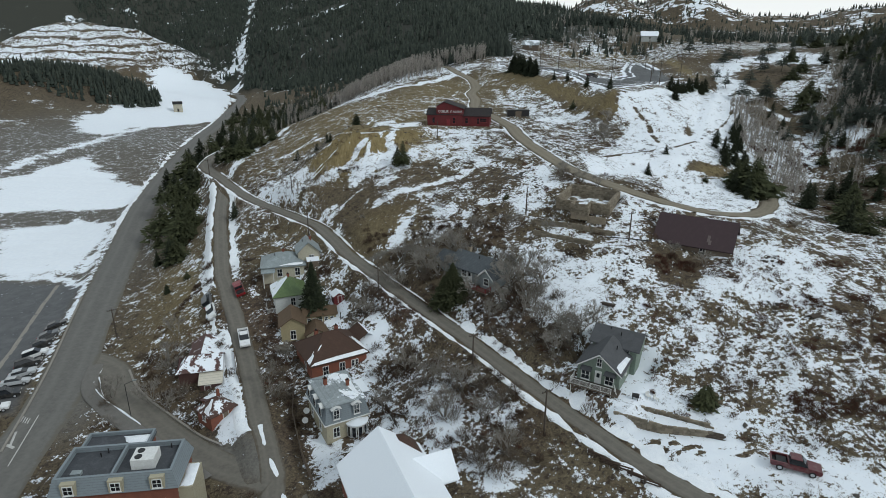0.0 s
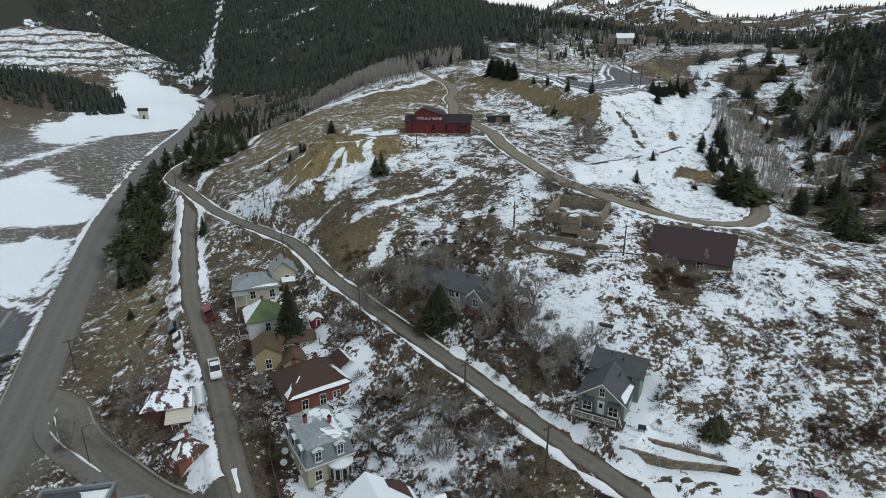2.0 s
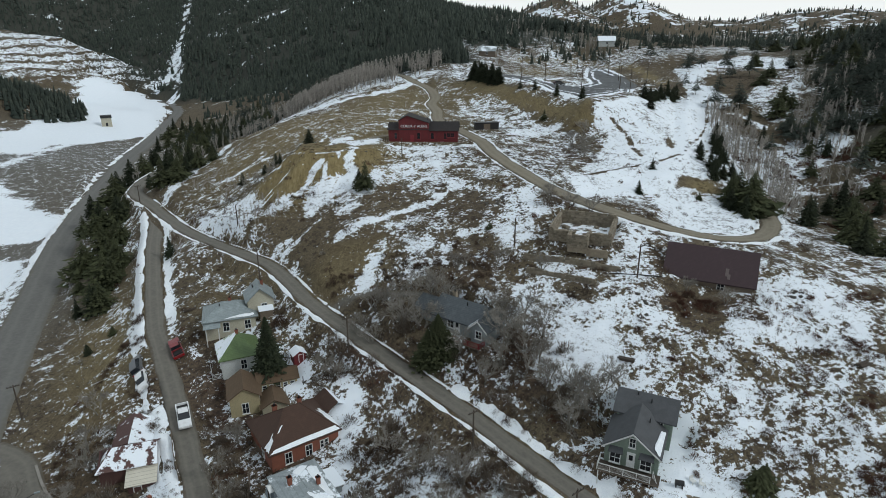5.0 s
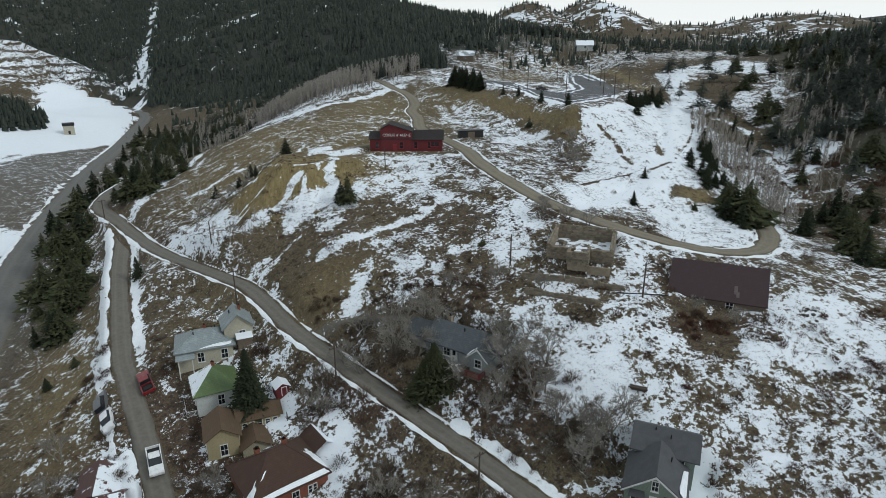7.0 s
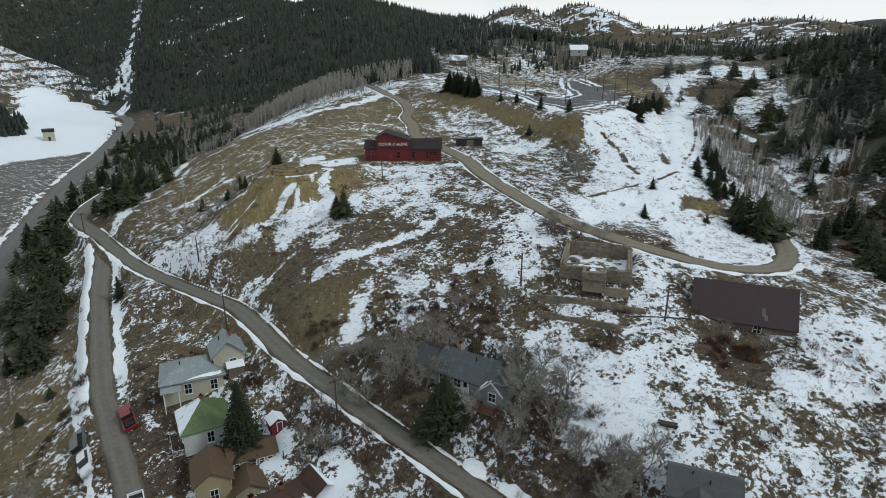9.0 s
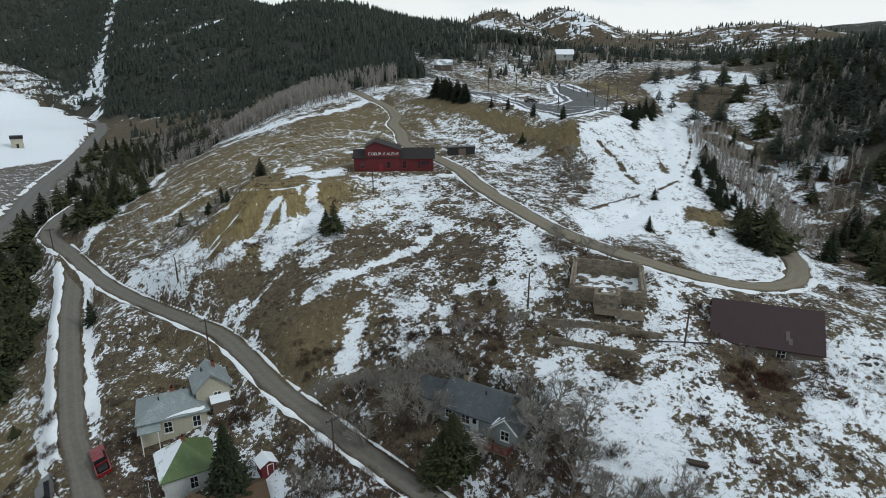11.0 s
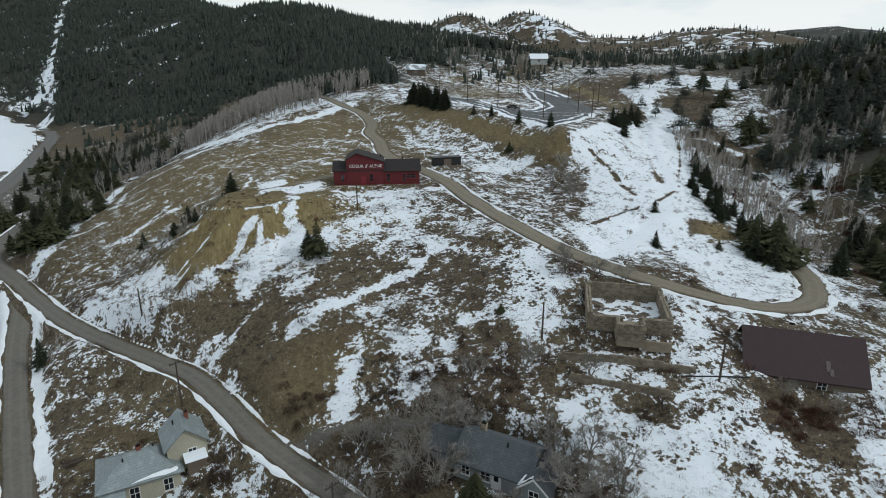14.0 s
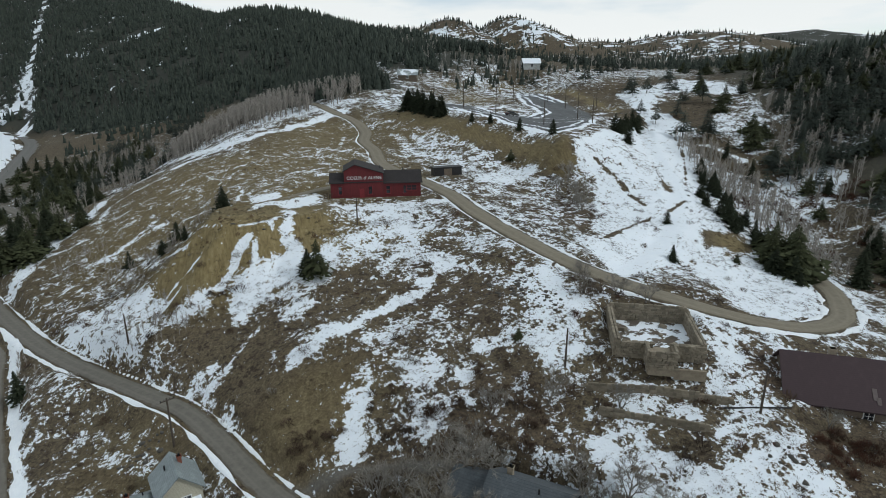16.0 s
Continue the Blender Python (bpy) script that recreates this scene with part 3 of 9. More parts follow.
# snow cover by place: x, y, half-width, half-depth, turn, cover
# eastern slope and hairpin
SNOW_SPOTS = [
    (23, 101, 7.5, 9, 0, 0.76), (26, 93, 5, 6, 0, 0.80), (36, 72, 12, 6, -20, 0.72), (48, 66, 14, 8, -20, 0.52), (60, 150, 14, 22, 35, 0.80), (66, 140, 9, 5, 20, 0.95),
    (70, 172, 12, 16, 30, 0.80), (82, 190, 13, 15, 30, 0.82), (98, 206, 7, 12, -20, 0.82), (115, 236, 6, 20, -15, 0.8), (45, 140, 9, 6, 30, 0.62), (56, 124, 10, 2, -10, 0.30),
    (62, 106, 12, 8, 0, 0.47), (76, 104, 14, 12, 0, 0.50), (37, 100, 5, 4.5, 0, 0.32),
]
# dump, crown and hillside
SNOW_SPOTS += [
    (34, 91, 2.5, 9, 0, 0.38), (42, 84, 2, 9, 20, 0.42), (46, 93, 7, 3, 30, 0.50), (-25, 168, 12, 10, 28, 0.04), (-13, 170, 6, 8, 0, 0.06), (-43, 163.5, 5, 4, -10, 0.76),
    (-34, 157.5, 6, 2.6, -20, 0.76), (-33.4, 79, 1.8, 3.2, 30, 0.98), (-11, 88, 4, 4, 0, 0.72), (-9, 74, 4, 5, 20, 0.8), (-20, 158.5, 6, 2.6, 10, 0.9), (-14, 154, 7, 3, 20, 0.74),
    (-8, 160, 5, 4, 0, 0.84), (1, 165, 7, 5, 0, 0.68), (4, 156, 5, 6, 0, 0.72),
]
# hillside and plateau edge
SNOW_SPOTS += [
    (4, 174, 10, 3.4, 0, 0.82), (12, 166, 7, 5, 0, 0.6), (22, 157, 8, 7, 0, 0.50), (30, 150, 6, 6, 0, 0.54), (20.9, 142, 5.5, 4.5, 0, 0.70), (19.5, 129, 4, 4.5, 0, 0.68),
    (15.5, 124.5, 3, 2.6, 0, 0.66), (10.6, 129.5, 3.6, 2.2, 0, 0.64), (1.4, 127.4, 4, 2.4, 0, 0.66), (-4.6, 123.4, 3.4, 2.6, 0, 0.66), (-8.3, 120.6, 3, 3, 0, 0.68), (4, 124, 3, 2, 0, 0.60),
    (-14, 128, 7, 6, 20, 0.14), (-3, 134, 8, 5, 30, 0.20), (8, 140, 7, 6, 0, 0.24),
]
# plateau and hilltop
SNOW_SPOTS += [
    (10, 135, 4, 3, 0, 0.3), (-22, 144, 9, 4, 30, 0.28), (9, 118, 8, 4, 0, 0.38), (-24.6, 133.4, 1.8, 3.2, 10, 0.62), (-28, 139, 2.4, 3, 0, 0.58), (-34, 146, 6, 4, 0, 0.45),
    (112, 285, 5, 30, 5, 0.12), (66, 300, 14, 30, -20, 0.36), (25, 228, 6, 11, -10, 0.70), (30, 206, 7, 6, 0, 0.70), (30, 186, 9, 9, 0, 0.52), (40, 178, 9, 12, 0, 0.48),
    (-19.7, 182.7, 3.4, 2.6, 0, 1.3), (-13, 181.6, 4.4, 2.4, 0, 1.3), (-50, 175, 12, 14, 0, 0.44),
]
# town and valley side
SNOW_SPOTS += [
    (-30, 212, 24, 20, 0, 0.33), (-10, 232, 18, 18, 0, 0.32), (-8, 210, 9, 4, 10, 0.44), (-40, 270, 26, 4, 25, 0.9), (-8, 300, 22, 9, 25, 0.78), (-38, 288, 18, 7, 25, 0.66),
    (-25, 102, 5, 7, 0, 0.45), (-12, 96, 5, 8, 0, 0.46), (1, 76, 10, 9, 0, 0.52), (-10, 86, 6, 8, 0, 0.50), (-63.5, 88, 4, 11, 22, 0.12), (-18, 100, 5, 5, 0, 0.45),
    (40, 122, 6, 5, 0, 0.64), (38, 112, 7, 4, 0, 0.50), (104, 178, 8, 14, 10, 0.80),
]
# gully and verges
SNOW_SPOTS += [
    (116, 180, 8, 8, 0, 0.66), (104, 216, 9, 8, 0, 0.42), (99, 196, 4, 6, 20, 0.35), (50, 101, 8, 3, -30, 0.34), (71, 154, 6, 3.4, 35, 0.02), (-62, 120, 6, 24, 18, 0.27),
    (-42, 118, 7, 14, 18, 0.30), (-36, 128, 8, 8, 20, 0.29), (-24, 116, 4, 6, 20, 0.40), (24, 105, 5, 3, 0, 0.6), (50, 86, 9, 8, 20, 0.60), (58, 92, 10, 8, 0, 0.51),
    (44, 78, 6, 5, 0, 0.56), (-22, 90, 5, 8, 0, 0.40),
]
# bare cut bank below the plateau
BANK = (3.6, 0.02, (25, 268), (29, 256), (32.5, 243), (37.5, 227), (43.5, 214.5), (49, 203), (51.5, 191))
# banks and tracks
SNOW_LINES = [
    (0.5, 0.62, (-39, 177.7), (-33.7, 177.7)), (0.6, 0.58, (-56, 190), (-50.7, 190), (-42.4, 202)), (0.8, 0.7, (-46, 122), (-50, 135), (-56, 152)),
    (1.3, 0.92, (-72, 92), (-83, 120), (-96, 158), (-115, 216), (-143, 315), (-165, 412)), (1.2, 0.95, (33, 136.5), (42, 143), (54, 153), (64, 163), (75, 178), (84, 196), (92, 214), (104, 232)), (1.4, 0.95, (74, 125), (79, 133), (84, 145)), (0.8, 0.75, (30, 102), (36, 104), (42, 103.5)), (2.2, 0.85, (30, 61), (40, 60), (50, 56)), (0.4, 0.58, (-36, 196), (-28, 194)),
    (0.5, 0.58, (-20, 205), (-12, 208)), (0.4, 0.55, (-30, 225), (-18, 229)), (0.5, 0.56, (-12, 213), (-2, 217)), (1.8, 0.95, (-31, 84), (-34.5, 92), (-39, 99)), BANK,
]
# hilltop
SNOW_LINES += [
    (0.9, 0.62, (-71, 190), (-66, 201), (-58, 206)), (1.0, 0.60, (-58, 212), (-58, 228), (-46, 234)), (2.2, 0.78, (-44, 246), (-40, 256), (-28, 271)), (1.0, 0.7, (-28, 271), (-13, 270), (8, 286)), (0.5, 0.6, (8, 225), (3, 240), (6, 256)), (5.0, 0.95, (-186, 548), (-214, 660), (-245, 800), (-290, 1020)),
]
OCHRE_SPOTS = [(-60, 126, 8, 32, 18, 0.42), (-36, 130, 9, 10, 20, 0.25), (-16, 164, 15, 9, 0, 1.0), (-4, 168, 7, 5, 0, 0.6), (-26, 167, 15, 12, 25, 1.0), (-13, 170, 7, 9, 0, 1.0), (-20, 184, 9, 5, 0, 0.8), (-13, 128, 9, 8, 20, 0.4), (5, 162, 6, 4, 0, 0.35), (66, 300, 14, 30, -20, 0.5), (24, 255, 9, 30, 10, 0.4), (71, 154, 6.5, 3.8, 35, 0.75),
               (-22, 218, 40, 34, 0, 0.52), (-10, 200, 22, 22, 0, 0.48), (-45, 195, 18, 22, 0, 0.45), (0, 255, 20, 30, 0, 0.5)]
BRUSH_SPOTS = [(-8, 104, 10, 4, -50, 0.98), (12, 96, 8, 8, 0, 0.8), (22, 76, 8, 5, -35, 0.6), (-14, 78, 10, 12, 0, 0.8), (5, 72, 10, 8, 0, 0.75), (-32, 104, 4, 12, 20, 0.95), (44, 112, 6, 5, 0, 0.7), (50, 100, 8, 5, 0, 0.7), (37, 100, 5, 5, 0, 0.6), (-40, 108, 7, 10, 0, 0.7), (-18, 92, 8, 10, 0, 0.7), (6, 118, 10, 6, 0, 0.6),
               (-48, 96, 8, 10, 0, 0.6), (70, 80, 14, 10, 0, 0.4), (40, 168, 8, 14, 0, 0.5), (90, 90, 20, 20, 0, 0.4)]
GRAVEL_SPOTS = [(-175, 320, 75, 80, 25, 1.0), (-135, 190, 45, 40, 25, 0.95), (-120, 150, 40, 24, 0, 0.9), (-200, 240, 70, 60, 0, 0.9), (-63, 88, 4.5, 12, 22, 0.95), (-30.5, 73.6, 6.0, 3.6, -32, 1.0), (-26.5, 70.5, 3.0, 5.0, 25, 1.0)]
FAR_SNOW = [(-365, 640, 140, 95, 28, 0.66), (-175, 330, 75, 75, 25, 0.30), (-150, 230, 50, 60, 0, 0.26), (-125, 165, 36, 40, 0, 0.26), (-12, 388, 8, 7, 0, 0.9), (-75, 480, 16, 10, 0, 0.9), (-225, 640, 26, 9, 30, 0.85), (-120, 705, 22, 14, 0, 0.9), (-40, 640, 14, 8, 0, 0.8),
            (300, 900, 190, 130, 0, 0.44), (345, 850, 40, 40, 0, 0.66), (210, 880, 40, 30, 0, 0.56), (560, 760, 180, 130, 0, 0.40), (400, 620, 200, 130, 0, 0.42), (150, 330, 60, 30, 0, 0.52)]
# broken snowfields on the hill: cover and corners
SNOW_FIELDS = [
    (0.33, (-18.9, 144.9), (-5.7, 138.3), (7.8, 143.3), (19.7, 122.4), (11.8, 111.4), (-3.8, 114.6), (-11.5, 117.5), (-22.3, 130.7), (-27.3, 141.1)),
    (0.05, (-24, 142.9), (-12.7, 134.4), (-7.2, 133.2), (-10.7, 127), (-12.9, 120.4), (-18.1, 122.1), (-22.3, 130.7), (-25.5, 137.9)),
    (0.10, (-34.7, 151.9), (-24.2, 149.7), (-17.2, 144.2), (-19, 140.1), (-30, 144.3)),
    (0.03, (-35.2, 155.4), (-37, 163.2), (-31.3, 166.5), (-24.3, 188.1), (-9.6, 174.1), (-7.1, 165.7), (-10.6, 161), (-14.5, 163.6), (-18.5, 160.6), (-24.3, 158), (-26.2, 157.4), (-32.5, 156)),
]
SNOW_FIELDS += [
    (0.62, (-4.5, 181.1), (5.2, 181.3), (12.8, 176.5), (6.5, 163.7), (3.2, 157.9), (-0.7, 159.3), (-8.4, 153.7), (-12.5, 148.9), (-16.3, 146.5), (-17.1, 149.3), (-11.3, 153.6), (-6.7, 160.3), (2.4, 165.2), (1.5, 173.4), (-3.6, 178.1)),
    (0.60, (3.2, 157.9), (7.1, 154.3), (6, 147.4), (3, 146.8), (1.8, 150.5)),
    (0.42, (8, 163), (22, 173.8), (21, 156.4), (26.3, 145.3), (27.3, 140.7), (19, 142.3), (14.7, 150.3), (9.4, 157.4)),
    (0.68, (19, 142.3), (25.3, 143.2), (26.5, 137), (25.3, 130.6), (21.5, 126.4), (20.4, 122.1), (15.5, 120.1), (15.1, 123.2), (14.8, 126.6), (15.3, 131.1), (17.9, 132.1), (19.8, 132.5), (17.7, 137.5)),
]
SNOW_FIELDS += [
    (0.76, (-53.3, 167.7), (-50.4, 170.3), (-43, 168.3), (-37.4, 162.4), (-35.6, 158.5), (-35.6, 152.2), (-37.6, 149.7), (-40.2, 151.1), (-41.7, 154), (-46.8, 157.8), (-51.9, 163.6)),
    (0.86, (-35.6, 152.2), (-32.5, 156), (-28, 158.4), (-26.2, 157.4), (-28.8, 154.8), (-32.3, 153.2), (-34.8, 152.6)),
    (0.95, (-24.3, 157), (-21, 158.7), (-18, 160.8), (-14.5, 163), (-10.8, 159.5), (-12.6, 155.5), (-15.9, 155.7), (-19.7, 153.9), (-22.5, 149.6), (-24.7, 149.2)),
    (0.60, (-19.3, 149.9), (-11.6, 148.5), (-13.7, 144.7), (-17.1, 146.2)),
    (0.98, (-21.5, 177.4), (-21.6, 195.6), (-15.3, 193.4), (-17.2, 183.4), (-19.9, 178.1)),
    (0.98, (-16.6, 177.2), (-16, 184.4), (-8.2, 186.8), (-8.7, 178.7), (-11.7, 177.1)),
]
SNOW_FIELDS += [
    (0.62, (-5, 137.4), (-1.2, 139.5), (-0.1, 136.1), (-2.3, 133.5), (-4.3, 131.2), (-5.7, 132.9)),
    (0.72, (-10, 129.7), (-6, 130.8), (-5.2, 128.4), (-6.3, 124), (-8, 122.2), (-7.3, 119.9), (-10.2, 116.7), (-12, 119), (-12, 122.3), (-9.9, 124.8)),
    (0.76, (-2.2, 131.7), (0.5, 131), (2.8, 127.3), (1.4, 124.9), (-2.8, 126.6)),
    (0.66, (-2, 123.2), (3.1, 122.3), (1.9, 119.3), (-1, 117.6), (-2.3, 118.4)),
    (0.82, (4.3, 126.8), (7, 126.5), (6.1, 124.6), (4.3, 125.3)),
    (0.72, (3.2, 121.3), (5.3, 121), (5.2, 119.2), (3.8, 119.6)),
    (0.66, (8.5, 130), (13.8, 130.6), (12.3, 127.6), (9.7, 128.5)),
    (0.82, (11.4, 122.9), (13.2, 122.4), (12.6, 119.8), (11.1, 120)),
]
SNOW_FIELDS += [
    (0.62, (13.4, 119), (17.1, 118.5), (15.4, 115.5), (12.9, 115.8)),
    (0.20, (18.1, 119), (19.7, 112.8), (29.4, 105.6), (26.2, 102.2), (22.6, 105.1), (16.7, 111.1)),
    (0.78, (22.1, 117.3), (27.5, 114.2), (26.8, 113.1), (21.3, 115.9)),
    (0.66, (20.3, 115.4), (28.4, 109.6), (27.2, 108.3), (22.2, 110.5), (20.1, 113.6)),
    (0.52, (39.6, 105.8), (71, 99.5), (48.8, 73.1), (31.9, 76.7), (29.8, 86.8), (28.3, 96)),
    (0.20, (37.3, 103), (45.7, 104.8), (49.9, 99.6), (46.4, 95.6), (40.3, 93.6), (38.4, 99.7)),
    (0.24, (28.6, 96.8), (32, 97), (32.6, 91.2), (27.7, 89)),
]
SNOW_FIELDS += [
    (0.92, (15.1, 112), (20, 109.8), (23, 104.8), (25.8, 100.5), (28.3, 96), (26.4, 91.2), (22.4, 90.8), (16.5, 91.2), (17, 95.7), (19.5, 100.5), (18.5, 104.1), (15.4, 105.5)),
    (0.64, (18.5, 113.4), (20.7, 109.1), (23.4, 104.1), (26.8, 101.9), (28.5, 99.5), (26.9, 97.3), (19, 100.2), (17.1, 103.9), (17.3, 108.2), (14.8, 110.2)),
    (0.66, (39.7, 121.1), (41.7, 117.6), (37.4, 112), (38.4, 108.1), (35.8, 104.1), (37.1, 101.1), (36.5, 96.4), (37, 94.7), (33.6, 95.5), (32.9, 102.4), (31.1, 106.9), (32.2, 110.5)),
    (0.64, (30.4, 97.3), (31.8, 91.3), (31.1, 86.5), (34.9, 83.6), (33.5, 82.4), (27.8, 87.4), (28.7, 91.2)),
]
SNOW_FIELDS += [
    (0.78, (46, 98.9), (55.8, 100.4), (61.6, 99.5), (65.9, 94.4), (61.2, 88.8), (54.2, 90.4), (49.7, 91.3), (44.2, 91.9)),
    (0.86, (54.4, 103.8), (67.5, 105.6), (66.8, 95.5), (52.9, 96.1)),
    (0.70, (36.3, 82.1), (41.3, 80.7), (39.4, 76.7), (36.1, 78)),
    (0.92, (30.3, 82.1), (33.2, 81.8), (31.6, 77.3), (28.7, 78.2)),
    (0.97, (25.7, 73.3), (30.3, 72.1), (35.1, 70), (39.1, 66.5), (39.5, 62.8), (40.8, 59.7), (36.3, 60.1), (30.2, 62.5), (25.9, 67.7), (24.2, 70.3)),
    (0.95, (29.9, 79.4), (33, 76.4), (35, 71.4), (41.3, 69), (45.2, 66.7), (31.1, 68.9), (26.6, 75.1)),
    (0.80, (44.2, 65), (49.8, 62.1), (52.7, 57.9), (51.1, 55.4), (41, 56), (40.6, 59.2)),
]
SNOW_FIELDS += [
    (0.80, (-3.8, 81.4), (1.5, 78), (3.9, 71.4), (1.4, 68.1), (-1.8, 73.2)),
    (0.80, (5.8, 78.5), (12.2, 74.3), (10.8, 69.1), (6.3, 71.9)),
    (0.75, (3.7, 67.7), (10.9, 63.4), (8.3, 59.4), (4.2, 61.1)),
    (0.85, (-24.3, 110.3), (-21.7, 110.6), (-18.1, 106.6), (-18.9, 103.1), (-22.1, 102.5)),
    (0.82, (-14.5, 107), (-11.6, 104.3), (-10.7, 99.3), (-13.4, 101.4)),
    (0.88, (-15.8, 98), (-12.8, 98.9), (-10.3, 95.3), (-11.7, 89.5), (-13.7, 88)),
    (0.97, (-39, 89.7), (-36.2, 88.9), (-30.3, 80.1), (-33.5, 80.2), (-38.4, 85.3)),
    (0.14, (39.3, 108.1), (47.7, 106.2), (41.2, 102.1), (39, 104)),
    (1.00, (54.2, 143.7), (66.9, 147.5), (73.9, 144.7), (75.6, 137.8), (64.1, 126.9), (52.5, 123.2), (48.4, 127.1)),
]
SNOW_FIELDS += [
    (0.98, (34.1, 138.7), (35.1, 152.1), (52, 160.8), (71, 170.3), (85.2, 186.5), (78, 167.8), (66.2, 150.9), (53.8, 146.2), (42, 139.5)),
    (0.92, (55.6, 193), (100.1, 237), (100, 213.9), (82.1, 183.8), (63.8, 168.1), (49, 160.5), (60.2, 179.7), (54.6, 188.9)),
    (0.90, (54.4, 193.3), (65.8, 199.7), (97.9, 227.3), (94.4, 213), (77.2, 180.9), (64.5, 178.1), (62.7, 185.2), (58.8, 189.6)),
    (0.55, (21.3, 238.7), (31, 241.5), (37.5, 216.9), (40.4, 206.8), (28.9, 210), (21.5, 217.4)),
    (0.80, (30.7, 201.2), (41.5, 201.4), (46.3, 198.3), (45.9, 194), (36.7, 189.4), (30.4, 191.5)),
    (0.45, (43.2, 182.5), (53.9, 185.9), (57.4, 171.6), (42.8, 154.7), (34.8, 156.3)),
]
SNOW_FIELDS += [
    (0.80, (123.1, 286.7), (162.3, 298.9), (166.8, 276.8), (152.2, 246.1), (145.3, 257.3), (147.2, 277.1), (123.3, 260.5), (110, 241.1), (108, 244.9)),
    (0.55, (139.7, 249.7), (153.1, 241.6), (133.1, 212.2), (120.4, 202.5), (115, 204.1), (121, 224)),
    (0.03, (120.4, 254), (144.6, 258.1), (133, 237.5), (118.8, 225.4), (118.4, 235.4), (116.7, 244.6)),
    (0.05, (109, 221.6), (117.2, 220.3), (119.1, 206.8), (115.4, 199.7), (105.9, 198.2), (104.7, 205.6)),
    (0.00, (110, 200), (115.9, 199.2), (112.6, 186.4), (106.5, 184.3), (101.6, 187.8)),
    (0.66, (96.9, 203.9), (104.1, 202.1), (106.7, 195.7), (107, 180.7), (103.1, 170.3), (102.1, 162.2), (102.2, 158.2), (79.8, 156.3), (80.6, 170.9)),
]
SNOW_FIELDS += [
    (0.93, (122, 189.2), (126.4, 187.2), (128.1, 179.9), (122.6, 175.8), (112, 171.3), (111.5, 173.4)),
    (0.25, (109.7, 170.6), (116.8, 168), (121.3, 161.2), (111, 151.3), (104.2, 162.7)),
    (0.85, (123.5, 166.1), (125.8, 165.5), (121.3, 161.2), (121.2, 163.1)),
    (0.85, (115.5, 160.5), (116, 156.2), (114, 154.2), (113.1, 158)),
    (0.80, (61.3, 193.6), (103.8, 236.1), (97.2, 219.1), (81.8, 190), (70, 174.5), (45.5, 162.3)),
    (0.95, (107.4, 242), (118.4, 243.9), (111.8, 225.7), (97.2, 202.3), (80.9, 181.2), (67.8, 171), (80.1, 190.5)),
    (0.93, (41.1, 153.9), (65.6, 167.7), (78.9, 172.9), (74.6, 162.9), (68, 158.9), (62.2, 151.6), (38.4, 148.8)),
    (0.00, (67.3, 157.9), (71.6, 158), (71.3, 153), (62.8, 151.6)),
]
SNOW_FIELDS += [
    (0.10, (74.5, 185), (76.3, 184), (73.1, 176.8), (72, 178.8)),
    (0.00, (-40.7, 81), (-34.2, 76.3), (-29.9, 76.4), (-27.3, 78.8), (-25.4, 73.7), (-21.1, 66.6), (-27.5, 66.6), (-36.9, 72.7)),
    (0.97, (-35.1, 77.4), (-34, 76.4), (-30, 76.4), (-30.1, 79.2), (-31.7, 82.3), (-34.3, 80.6)),
    (0.72, (-20.2, 76.3), (-17.9, 77.9), (-15.6, 77.1), (-12.3, 66.1), (-16.9, 66.3)),
]
DRIFTS = [
    (0.28, 0.12, (27, 66.1), (32.9, 64.1), (39, 63.2)),
    (0.28, 0.12, (27.4, 64.9), (33.1, 62.8), (38.5, 62.2)),
    (2.60, 1.00, (-59.3, 286.9), (-55.1, 299.6), (-36.7, 269.9), (-23, 265.5), (-9.3, 276.4), (3.7, 284.5), (9.9, 291.8)),
    (3.50, 0.75, (-3.9, 302.9), (7.7, 303.8), (14.8, 304.8)),
    (0.35, 0.95, (-38.8, 282.6), (-39.3, 271.9)),
    (0.35, 0.95, (-36.5, 278.2), (-37.2, 268)),
    (0.35, 0.95, (-34.4, 274.5), (-34.9, 262.5)),
    (0.35, 0.95, (-32.2, 268.8), (-33.2, 261.3)),
    (0.35, 0.95, (-30.2, 265.7), (-31.2, 258.3)),
    (0.35, 0.95, (-28.4, 263.4), (-29.4, 255.2)),
    (2.20, 0.90, (-69.5, 189.6), (-69, 196.1), (-67.1, 208.8), (-65.5, 216.6), (-62.3, 234.7)),
    (1.00, 0.70, (-52.7, 189.7), (-47.7, 193.4), (-41.1, 197.7)),
    (1.00, 0.85, (-38.2, 171.7), (-32.4, 168.5)),
    (0.75, 0.97, (-21.4, 165), (-23.3, 162.6), (-26, 157.4)),
    (0.50, 0.95, (-20.2, 163.7), (-20.7, 159.6)),
    (0.30, 0.90, (-29.1, 164.2), (-33.8, 160.7), (-38.7, 156.3)),
    (0.30, 0.90, (-32.3, 159.9), (-37.2, 155.6)),
    (0.35, 0.85, (-32.5, 174.2), (-25.6, 167.9)),
]
